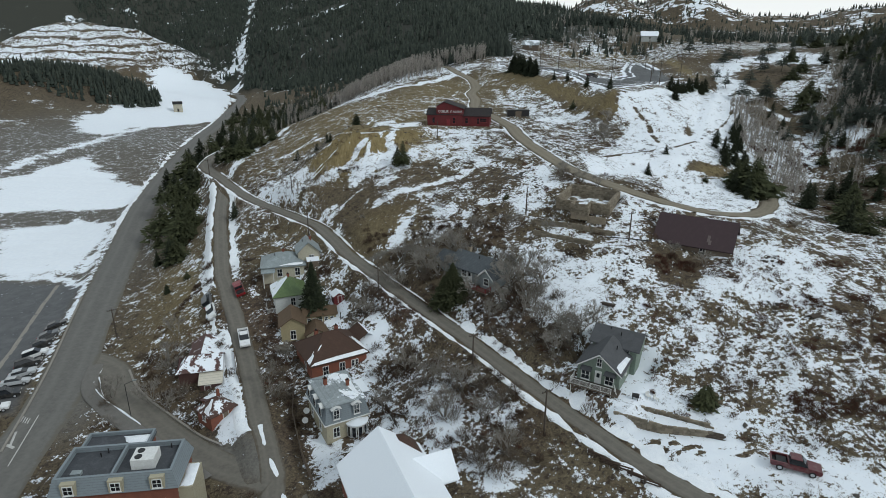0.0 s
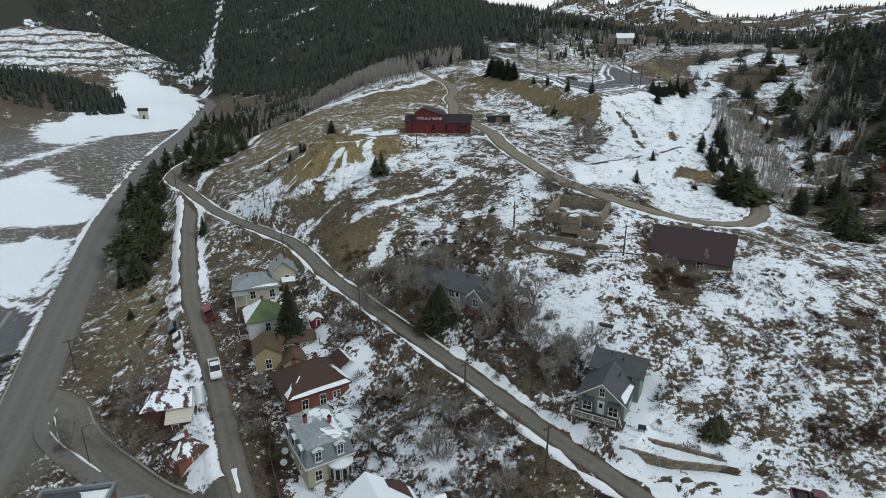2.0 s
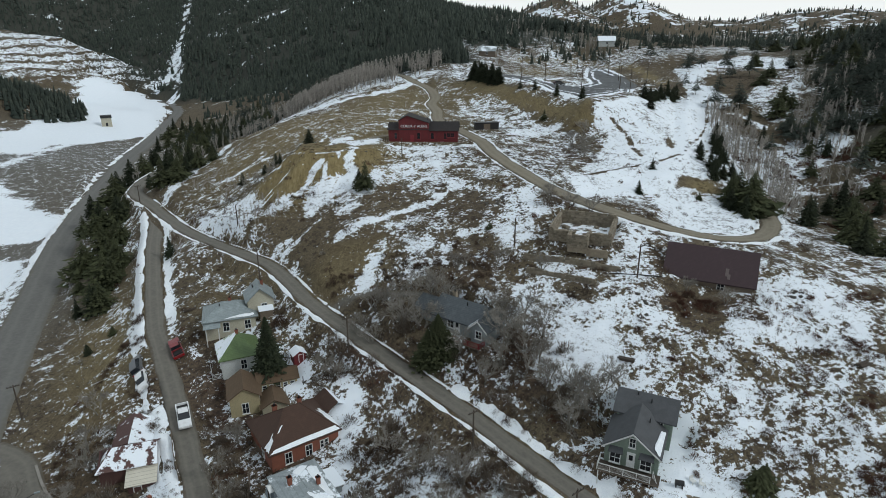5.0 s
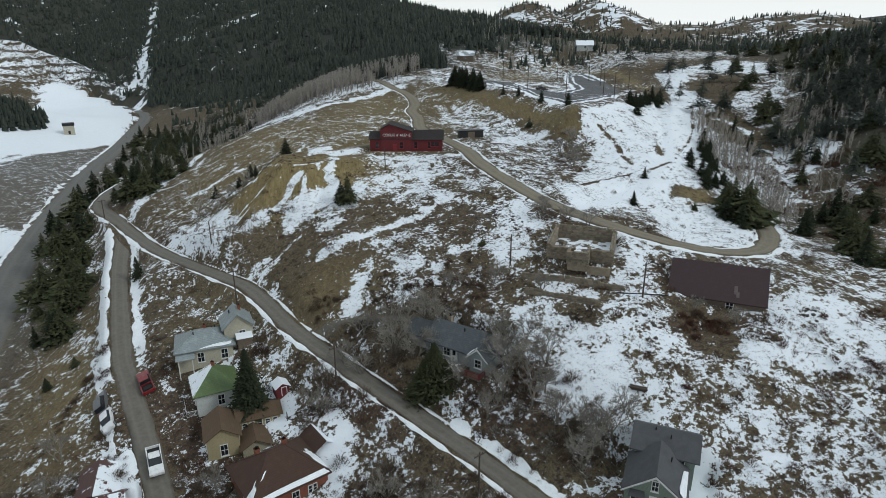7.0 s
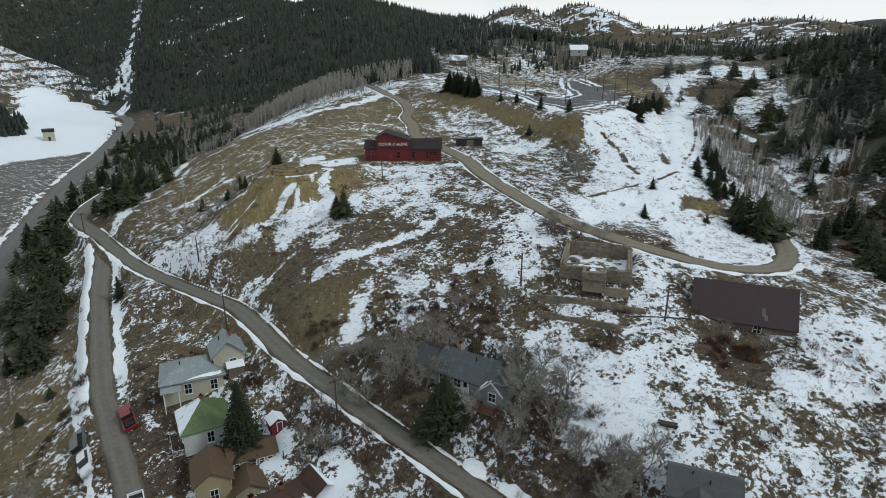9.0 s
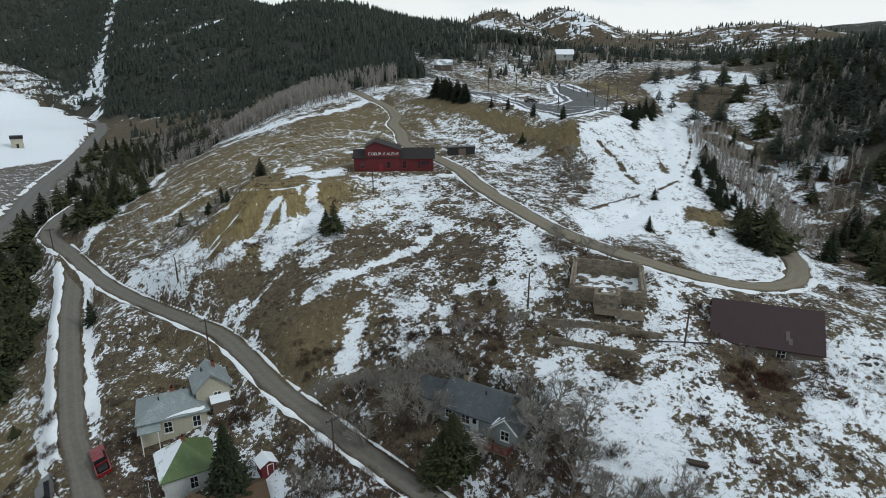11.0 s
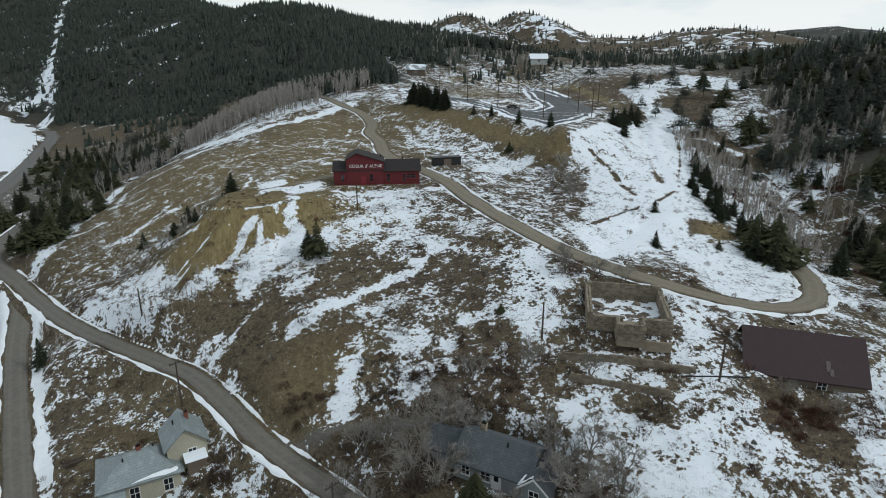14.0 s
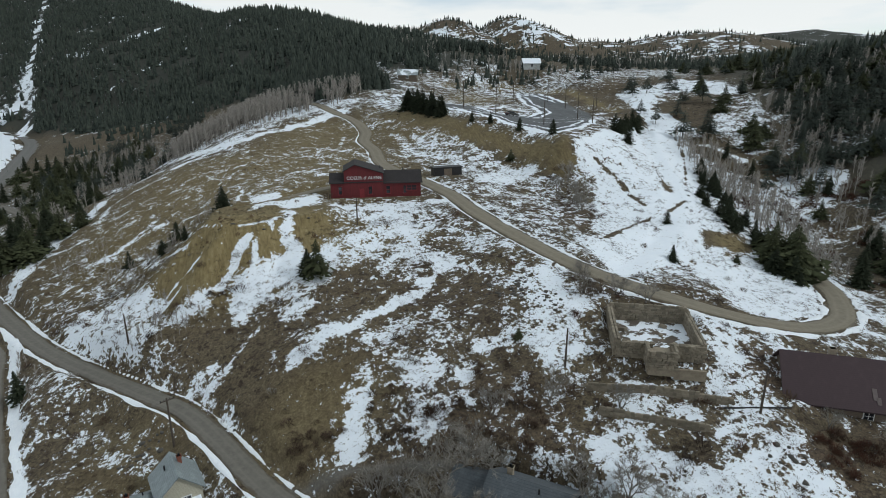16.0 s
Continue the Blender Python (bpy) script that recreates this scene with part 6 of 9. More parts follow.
def green_house():
    ob = thing("green_roof_house", "white house with a bright green tin pyramid roof", "house", pose(-31.6, 112.2, -7.3, 0, 0, 20))
    w = 6.2
    part("wall", boxes((-w / 2, w / 2, -w / 2, w / 2, -1.8, 3.2)), M["pale_board"], ob)
    W, h, rise = w / 2 + 0.45, 3.2, 2.6
    c = [Vector((-W, -W, h)), Vector((W, -W, h)), Vector((W, W, h)), Vector((-W, W, h))]
    a, b = Vector((0.0, 0.4, h + rise)), Vector((0.0, 1.2, h + rise))
    for f, mm in (((c[0], c[1], a), "green_tin"), ((c[1], c[2], b, a), "green_tin"), ((c[2], c[3], b), "green_tin"), ((c[3], c[0], a, b), "green_tin_frost")):
        bm = bmesh.new()
        slab(bm, f, 0.12)
        part("roof", turned(bm, 0), M[mm], ob, "frosted slope" if mm != "green_tin" else "")
    window(ob, "front", w / 2 + 0.01, 0.4, 0.9, 0.85, 1.6)
    window(ob, "left", w / 2 + 0.01, 1.0, 0.9, 0.8, 1.5)
    door(ob, "left", w / 2 + 0.01, -1.4, -0.3)
    part("porch", boxes((-w / 2 - 1.7, -w / 2, -2.6, 1.4, -0.6, -0.42)), M["raw_board"], ob)
    rail(ob, (-w / 2 - 1.6, -2.6, -0.42), (-w / 2 - 1.6, 1.4, -0.42))
    rail(ob, (-w / 2 - 1.6, -2.6, -0.42), (-w / 2, -2.6, -0.42))
    for k in range(6):
        part("step", boxes((-w / 2 - 2.0 - 0.26 * k, -w / 2 - 1.74 - 0.26 * k, -0.6, 0.6, -0.8 - 0.19 * k, -0.6 - 0.19 * k)), M["raw_board"], ob)
    chimney(ob, 0.1, 0.8, 5.2, 6.3, 0.45, M["brick"])


green_house()


def yellow_house():
    ob = thing("yellow_house", "yellow clapboard house with olive-brown shingle roofs", "house", pose(-29.0, 103.2, -9.9, 0, 0, 16))
    w, d, h, rise = 4.4, 5.6, 3.6, 1.5
    gable_walls(ob, w, d, h, rise, M["yellow_board"], base=-1.6)
    gable_roof(ob, w, d, h, rise, 0.4, M["olive_shingle"])
    window(ob, "front", d / 2 + 0.01, 0.0, 0.7, 0.9, 1.7)
    window(ob, "left", w / 2 + 0.01, 0.8, 0.8, 0.8, 1.5)
    window(ob, "right", w / 2 + 0.01, -1.2, 1.4, 0.8, 1.2)
    # long rear wing with a row of little windows, and a lower wing
    bm = bmesh.new()
    box(bm, 2.2, 8.4, 0.4, 4.2, -1.4, 3.4)
    part("wall", bm, M["yellow_board"], ob)
    bm = bmesh.new()
    slab(bm, [(2.0, 0.0, 3.5), (8.8, 0.0, 3.5), (8.8, 2.3, 4.5), (2.0, 2.3, 4.5)], 0.14)
    slab(bm, [(2.0, 2.3, 4.5), (8.8, 2.3, 4.5), (8.8, 4.6, 3.5), (2.0, 4.6, 3.5)], 0.14)
    part("roof", turned(bm, 0), M["olive_shingle"], ob)
    for u in (3.2, 4.3, 5.4, 6.5, 7.6):
        window(ob, "front", -0.39, u, 2.2, 0.6, 0.7, 1)
    bm = bmesh.new()
    solid(bm, [(2.4, -1.5), (6.2, -1.5), (6.2, 1.7), (4.3, 2.8), (2.4, 1.7)], -4.0, 0.4)
    part("wall", turned(bm, 0), M["tan_board"], ob)
    for a, b in (((2.0, 1.6), (4.3, 2.95)), ((4.3, 2.95), (6.6, 1.6))):
        bm = bmesh.new()
        slab(bm, [(a[0], -4.4, a[1]), (b[0], -4.4, b[1]), (b[0], 0.4, b[1]), (a[0], 0.4, a[1])], 0.12)
        part("roof", turned(bm, 0), M["olive_shingle"], ob)
    # covered yard roof with snow along its edge
    bm = bmesh.new()
    slab(bm, [(6.6, -3.6, 0.9), (11.4, -3.6, 0.9), (11.4, -0.2, 1.5), (6.6, -0.2, 1.5)], 0.12)
    part("yard_roof", turned(bm, 0), M["slate_roof"], ob)
    snow_patch(ob, [(6.7, -3.5, 0.95), (11.2, -3.5, 0.95), (11.2, -2.6, 1.1), (7.6, -2.9, 1.05)], 0.12)
    part("yard_wall", boxes((6.7, 11.3, -0.4, -0.2, -1.4, 1.4), (11.1, 11.3, -3.4, -0.2, -1.4, 0.9)), M["tan_board"], ob)
    bm = bmesh.new()
    beam(bm, (9.2, -1.0, -1), (9.2, -1.0, 4.2), 0.07)
    part("stove_pipe", bm, M["dark_metal"], ob)


yellow_house()


def brick_house():
    ob = thing("brick_house", "red brick house with a dark brown hipped roof edged in snow", "house", pose(-20.1, 94.8, -11.2, 0, 0, 30))
    w, d, h = 10.0, 9.0, 3.3
    part("wall", boxes((-w / 2, w / 2, -d / 2, d / 2, -1.8, h)), M["brick"], ob)
    hip_roof(ob, w, d, h, 3.4, 0.45, M["brown_shingle"], 2.4)
    for u in (-2.6, 0.4):
        window(ob, "front", d / 2 + 0.01, u, 0.8, 0.9, 1.7)
    for u in (2.4, 3.1):
        window(ob, "front", d / 2 + 0.01, u, 1.3, 0.45, 1.1, 1)
    window(ob, "left", w / 2 + 0.01, 1.0, 0.9, 0.9, 1.5)
    snow_patch(ob, [(-5.3, -4.85, 3.42), (5.3, -4.85, 3.42), (4.7, -4.2, 3.9), (-4.4, -4.4, 3.75)], 0.09)
    snow_patch(ob, [(-5.3, -4.4, 3.5), (-5.3, -3.0, 3.5), (-2.4, -1.2, 5.5), (-2.2, -1.9, 5.4)], 0.10)
    snow_patch(ob, [(5.3, -4.2, 3.5), (5.3, -0.6, 3.5), (4.4, 0.6, 4.1), (2.6, 1.0, 5.4), (3.8, -2.0, 4.5)], 0.10)
    chimney(ob, -2.0, 1.6, 4.8, 6.6, 0.6, M["brick"])
    chimney(ob, 1.4, 0.6, 5.6, 7.2, 0.55, M["brick"])
    # side wing and snowy lean-to
    part("wall", boxes((5.0, 9.4, 0.4, 4.4, -1.2, 3.0)), M["brick"], ob)
    bm = bmesh.new()
    slab(bm, [(4.6, -0.1, 3.0), (7.2, -0.1, 4.6), (7.2, 4.9, 4.6), (4.6, 4.9, 3.0)], 0.12)
    part("roof", turned(bm, 0), M["brown_shingle"], ob)
    bm = bmesh.new()
    slab(bm, [(7.2, -0.1, 4.6), (9.8, -0.1, 3.0), (9.8, 4.9, 3.0), (7.2, 4.9, 4.6)], 0.12)
    part("roof", turned(bm, 0), M["white_roof"], ob, "snow-covered slope")
    bm = bmesh.new()
    slab(bm, [(5.2, -3.6, 2.2), (7.4, -3.6, 1.7), (7.4, 0.2, 1.7), (5.2, 0.2, 2.2)], 0.1)
    part("lean_to_roof", turned(bm, 0), M["white_roof"], ob)
    part("lean_to_wall", boxes((5.02, 7.2, -3.4, 0.1, -1.2, 1.7)), M["raw_board"], ob)
    window(ob, "front", -0.39, 8.4, 1.0, 0.7, 1.2)
    # wooden stairs and landing on the street side
    for k in range(12):
        part("step", boxes((-5.6 - 0.30 * k, -5.3 - 0.30 * k, 0.4, 1.6, 0.7 - 0.17 * k, 0.76 - 0.17 * k)), M["raw_board"], ob)
    part("landing", boxes((-5.3, -4.3, -1.0, 2.4, 0.68, 0.8)), M["raw_board"], ob)
    rail(ob, (-5.3, 0.35, 0.8), (-8.9, 0.35, -1.3), 0.95, M["raw_board"])
    rail(ob, (-5.3, 1.65, 0.8), (-8.9, 1.65, -1.3), 0.95, M["raw_board"])
    rail(ob, (-5.3, -1.0, 0.8), (-5.3, 0.3, 0.8), 0.95, M["raw_board"])


brick_house()


def mansard_house():
    ob = thing("mansard_house", "two-storey blue-grey house with a mansard roof and dormers", "house", pose(-16.6, 80.3, -13.0, 0, 0, 29))
    w, d = 6.6, 9.2
    part("wall", boxes((-w / 2, w / 2, -d / 2, d / 2, -1.5, 3.3)), M["tan_board"], ob)
    bm = bmesh.new()
    lo = [bm.verts.new((x * (w / 2 + 0.3), y * (d / 2 + 0.3), 3.3)) for x, y in ((-1, -1), (1, -1), (1, 1), (-1, 1))]
    hi = [bm.verts.new((x * (w / 2 - 0.35), y * (d / 2 - 0.35), 6.1)) for x, y in ((-1, -1), (1, -1), (1, 1), (-1, 1))]
    for k in range(4):
        j = (k + 1) % 4
        bm.faces.new((lo[k], lo[j], hi[j], hi[k]))
    bm.faces.new(lo[::-1])
    bm.faces.new(hi)
    part("mansard", turned(bm, 0), M["fish_scale"], ob)
    part("eave", boxes((-w / 2 - 0.4, w / 2 + 0.4, -d / 2 - 0.4, d / 2 + 0.4, 3.2, 3.36)), M["white_trim"], ob)
    hip_roof(ob, w - 0.6, d - 0.6, 6.1, 0.9, 0.2, M["patchy_roof"], 2.6)
    for u in (-1.7, 1.5):
        off = d / 2 + 0.12
        window(ob, "front", off + 0.1, u, 4.0, 0.8, 1.45)
        part("dormer", boxes((u - 0.62, u + 0.62, -off - 0.12, -off + 0.9, 3.8, 5.65)), M["fish_scale"], ob)
        bm = bmesh.new()
        slab(bm, [(u - 0.8, -off - 0.32, 5.65), (u, -off - 0.32, 6.05), (u, -off + 0.9, 6.05), (u - 0.8, -off + 0.9, 5.65)], 0.1)
        slab(bm, [(u, -off - 0.32, 6.05), (u + 0.8, -off - 0.32, 5.65), (u + 0.8, -off + 0.9, 5.65), (u, -off + 0.9, 6.05)], 0.1)
        part("dormer_roof", turned(bm, 0), M["white_trim"], ob)
    for v in (-2.8, 0.0, 2.8):
        off = w / 2 + 0.12
        part("dormer", boxes((-off - 0.12, -off + 0.9, v - 0.62, v + 0.62, 3.8, 5.65)), M["fish_scale"], ob)
        win = part("window", boxes((-off - 0.2, -off - 0.12, v - 0.45, v + 0.45, 4.0, 5.45)), M["white_trim"], ob)
        part("pane", boxes((-off - 0.24, -off - 0.2, v - 0.33, v + 0.33, 4.12, 5.33)), M["window"], win)
        bm = bmesh.new()
        slab(bm, [(-off - 0.32, v - 0.8, 5.65), (-off + 0.9, v - 0.8, 5.65), (-off + 0.9, v, 6.05), (-off - 0.32, v, 6.05)], 0.1)
        slab(bm, [(-off - 0.32, v, 6.05), (-off + 0.9, v, 6.05), (-off + 0.9, v + 0.8, 5.65), (-off - 0.32, v + 0.8, 5.65)], 0.1)
        part("dormer_roof", turned(bm, 0), M["white_trim"], ob)
    for u in (-2.4, 1.6):
        window(ob, "left", w / 2 + 0.01, u, 0.7, 0.9, 1.6)
    window(ob, "front", d / 2 + 0.01, -1.8, 0.7, 0.9, 1.6)
    snow_patch(ob, [(0.2, -3.6, 6.62), (2.6, -3.8, 6.28), (2.7, 2.8, 6.28), (1.0, 3.6, 6.6), (-0.6, 2.6, 6.85), (0.6, 0.4, 6.85), (-0.2, -1.8, 6.85)], 0.08)
    # low side wing with a snowy flat roof
    part("wall", boxes((w / 2, w / 2 + 2.2, 1.2, 4.4, -1.5, 3.4)), M["grey_board"], ob)
    bm = bmesh.new()
    slab(bm, [(w / 2 - 0.1, 0.8, 3.7), (w / 2 + 2.6, 0.8, 3.4), (w / 2 + 2.6, 4.8, 3.4), (w / 2 - 0.1, 4.8, 3.7)], 0.16)
    part("roof", turned(bm, 0), M["white_roof"], ob, "snow-covered flat roof")
    bm = bmesh.new()
    for k in range(9):
        a0, a1 = math.pi * (1 + k / 9), math.pi * (1 + (k + 1) / 9)
        slab(bm, [(1.5, -d / 2, 3.0), (1.5 + 1.8 * math.cos(a0), -d / 2 + 1.6 * math.sin(a0), 2.6), (1.5 + 1.8 * math.cos(a1), -d / 2 + 1.6 * math.sin(a1), 2.6)], 0.14)
    part("bay_roof", turned(bm, 0), M["white_roof"], ob, "rounded snowy bay roof")
    for k in range(5):
        a = math.pi * (1.1 + 0.8 * k / 4)
        bm = boxes((-0.4, 0.4, -0.06, 0.06, -1.3, 2.5))
        bm.transform(pose(1.5 + 1.5 * math.cos(a), -d / 2 + 1.3 * math.sin(a), 0, 0, 0, math.degrees(a) + 90))
        bay = part("bay_panel", bm, M["white_trim"], ob)
        bm = boxes((-0.28, 0.28, -0.09, 0.09, 0.4, 2.1))
        bm.transform(pose(1.5 + 1.5 * math.cos(a), -d / 2 + 1.3 * math.sin(a), 0, 0, 0, math.degrees(a) + 90))
        part("pane", bm, M["window"], bay)
    chimney(ob, -1.4, 1.0, 6.6, 7.7, 0.5, M["brick"])
    chimney(ob, 1.6, -0.8, 6.6, 7.6, 0.45, M["brick"])
    rail(ob, (w / 2 + 0.6, -d / 2 + 0.6, -0.4), (w / 2 + 2.6, -d / 2 - 3.4, -0.6), 0.9, M["wood_pole"], 0.3, "fence")


mansard_house()


def church():
    ob = thing("church", "church with a broad snow-covered roof and a roof cross", "church", pose(-5.6, 60.6, -13.2, 0, 0, 23))
    w, d, h, rise = 11.0, 15.0, 4.0, 4.2
    gable_walls(ob, w, d, h, rise, M["brick"], base=-1.5)
    gable_roof(ob, w, d, h, rise, 0.5, M["white_roof"], 0.25)
    bm = bmesh.new()
    solid(bm, [(-2.6, 0), (2.6, 0), (2.6, h - 0.4), (0, h + 2.0), (-2.6, h - 0.4)], -3.0, 4.0)
    part("wall", turned(bm, 90, w / 2 - 0.5, 2.6, 0), M["brick"], ob)
    for s in (-1, 1):
        bm = bmesh.new()
        slab(bm, [(2.2, 2.6, h + 2.1), (w / 2 + 3.0, 2.6, h + 2.1), (w / 2 + 3.0, 2.6 + s * 3.1, h - 0.6), (2.2, 2.6 + s * 3.1, h - 0.6)], 0.2)
        part("roof", turned(bm, 0), M["white_roof"], ob)
    # small hipped roof; its dark brown stands for the shade lying on it
    bm = bmesh.new()
    v = [bm.verts.new(c) for c in ((1.2, 5.2, 5.9), (5.6, 5.2, 4.0), (5.6, 8.6, 4.0), (1.2, 8.6, 5.9), (3.2, 6.9, 7.0))]
    for f in ((0, 1, 4), (1, 2, 4), (2, 3, 4), (3, 0, 4), (3, 2, 1, 0)):
        bm.faces.new([v[k] for k in f])
    part("vestry_roof", turned(bm, 0), M["brown_shingle"], ob, "small hipped roof, its shade painted as dark brown")
    # cross on a small tower
    bm = bmesh.new()
    beam(bm, (0, 0, 0), (0, 0, 1.5), 0.5, 8, 0.05)
    bm.transform(pose(-3.9, -4.6, 5.4))
    t = part("finial", bm, M["red_board"], ob)
    bm = boxes((-0.07, 0.07, -0.07, 0.07, 0, 1.3), (-0.4, 0.4, -0.06, 0.06, 0.75, 0.9), (-0.2, 0.2, -0.06, 0.06, 1.05, 1.16))
    bm.transform(pose(-3.9, -4.6, 6.6))
    part("cross", bm, M["dark_metal"], t)


church()


def shack():
    ob = thing("shack", "dark red shack of two wings with snow on its roofs", "shed", pose(-42.9, 92.8, -12.2, 0, 0, 14))
    w, d, h, rise = 7.0, 5.0, 2.3, 1.6
    part("wall", boxes((-w / 2, w / 2, -d / 2, d / 2, -1.6, h)), M["maroon_board"], ob)
    # front wing: hipped to the west, the snow still on its south slope
    W, D = w / 2 + 0.4, d / 2 + 0.4
    a, b = (-w / 2 + 1.6, 0, h + rise), (W, 0, h + rise)
    for corners, m, label in (([(-W, -D, h - 0.2), (W, -D, h - 0.2), b, a], M["snowy_maroon"], "snow-covered roof slope"), ([(W, D, h - 0.2), (-W, D, h - 0.2), a, b], M["maroon_roof"], ""), ([(-W, D, h - 0.2), (-W, -D, h - 0.2), a], M["maroon_roof"], "")):
        bm = bmesh.new()
        slab(bm, corners, 0.14)
        part("roof", turned(bm, 0), m, ob, label)
    snow_patch(ob, [(-W + 0.25, -D + 1.0, h - 0.02), (-W + 0.25, 0.6, h - 0.02), (-w / 2 + 1.1, 0.2, h + rise - 0.3), (-w / 2 + 1.0, -0.6, h + rise - 0.45)], 0.1)
    bm = bmesh.new()
    solid(bm, [(-d / 2, h), (d / 2, h), (0, h + rise - 0.15)], w / 2 - 0.15, w / 2)
    bm.transform(pose(0, 0, 0, 0, 0, 90))
    part("gable_end", turned(bm, 0), M["maroon_board"], ob)
    # rear wing with its ridge at right angles
    part("wall", boxes((-2.1, 2.3, d / 2, d / 2 + 5.4, -1.2, 2.4)), M["maroon_board"], ob)
    r0, r1 = (0.1, 0.3, h + rise + 0.1), (0.1, d / 2 + 5.8, h + rise + 0.1)
    bm = bmesh.new()
    slab(bm, [r0, r1, (-2.6, d / 2 + 5.8, 2.3), (-2.6, d / 2, 2.3)], 0.14)
    part("roof", turned(bm, 0), M["maroon_roof"], ob)
    bm = bmesh.new()
    slab(bm, [(2.8, d / 2, 2.3), (2.8, d / 2 + 5.8, 2.3), r1, r0], 0.14)
    part("roof", turned(bm, 0), M["snowy_maroon"], ob, "snow-covered roof slope")
    # lean-to with a pale board roof and a dark front
    part("lean_to", boxes((0.2, 3.6, -d / 2 - 2.5, -d / 2, -1.6, 0.9)), M["maroon_board"], ob)
    bm = bmesh.new()
    slab(bm, [(-0.1, -d / 2 - 2.9, 0.9), (3.9, -d / 2 - 2.9, 0.9), (3.9, -d / 2, 1.7), (-0.1, -d / 2, 1.7)], 0.1)
    part("lean_to_roof", turned(bm, 0), M["bleached_board"], ob, "bleached pale board roof")
    door(ob, "front", d / 2 + 2.51, 1.4, -1.5, 0.9, 1.9, M["maroon_board"], False)
    window(ob, "left", w / 2 + 0.01, 0.6, 0.4, 0.8, 1.0)
    window(ob, "right", w / 2 + 0.01, 0.0, 0.6, 0.8, 1.0)
    # steps up to the street, between rails
    for k in range(6):
        part("step", boxes((w / 2 + 0.5, w / 2 + 1.5, -1.0 - 0.62 * k, -0.42 - 0.62 * k, -1.4, 0.55 - 0.17 * k)), M["raw_board"], ob)
    for x in (w / 2 + 0.4, w / 2 + 1.6):
        rail(ob, (x, -0.6, 0.5), (x, -4.6, -0.5), 0.9, M["wood_pole"], 0.5)


M["maroon_board"] = clapboard("maroon_weathered_board", (0.090, 0.040, 0.034), (0.060, 0.030, 0.027))
M["maroon_roof"] = roof_snow_material("dull_maroon_roof", (0.105, 0.052, 0.046), (0.075, 0.040, 0.036), 0.30, 0.6, 0.85)
M["snowy_maroon"] = roof_snow_material("maroon_roof_under_snow", (0.105, 0.052, 0.046), (0.075, 0.040, 0.036), 0.60, 0.6, 0.85)
M["bleached_board"] = clapboard("bleached_roof_board", (0.60, 0.56, 0.47), (0.46, 0.43, 0.36))
shack()


def rusty_shed():
    ob = thing("rusty_shed", "small brick shed with a rusty hipped roof under patches of snow", "shed", pose(-36.5, 81.8, -13.4, 0, 0, 52))
    w, d, h, rise = 4.4, 3.9, 1.9, 1.7
    part("wall", boxes((-w / 2, w / 2, -d / 2, d / 2, -1.4, h)), M["brick"], ob)
    hip_roof(ob, w, d, h, rise, 0.35, M["rust_roof"], 0.5)
    snow_patch(ob, [(-w / 2 - 0.15, -d / 2 + 0.1, h + 0.22), (-w / 2 - 0.15, -0.1, h + 0.22), (-0.45, -0.05, h + rise + 0.02), (-0.5, -0.25, h + rise - 0.05)], 0.1)
    # lower wing at the back
    part("wall", boxes((-0.2, 2.2, d / 2, d / 2 + 2.0, -1.4, 1.7)), M["brick"], ob)
    bm = bmesh.new()
    slab(bm, [(-0.5, d / 2 + 2.3, 1.6), (-0.5, d / 2, 2.3), (2.5, d / 2, 2.3), (2.5, d / 2 + 2.3, 1.6)], 0.12)
    part("roof", turned(bm, 0), M["maroon_roof"], ob)
    snow_patch(ob, [(0.1, d / 2 + 1.9, 1.85), (0.1, d / 2 + 0.3, 2.33), (2.1, d / 2 + 0.3, 2.33), (2.1, d / 2 + 1.9, 1.85)], 0.1)
    bm = bmesh.new()
    box(bm, 1.0, 1.4, 0.9, 1.3, h + 0.5, h + rise + 0.5)
    part("chimney", bm, M["brick"], ob)
    door(ob, "front", d / 2 + 0.01, 0.4, -0.2, 0.9, 1.8, M["raw_board"], False)
    window(ob, "left", w / 2 + 0.01, 0.0, 0.5, 0.7, 0.8)


rusty_shed()


def hut():
    ob = thing("garden_hut", "tiny dark red hut with snow on its roof", "shed", pose(-21.3, 110.2, height(-21.3, 110.2), 0, 0, 25))
    gable_walls(ob, 2.0, 2.0, 1.5, 0.6, M["red_board"], base=-0.6)
    gable_roof(ob, 2.0, 2.0, 1.5, 0.6, 0.25, M["white_roof"], 0.1)
    door(ob, "front", 1.01, 0.2, 0, 0.7, 1.4, M["red_board"], False)


hut()


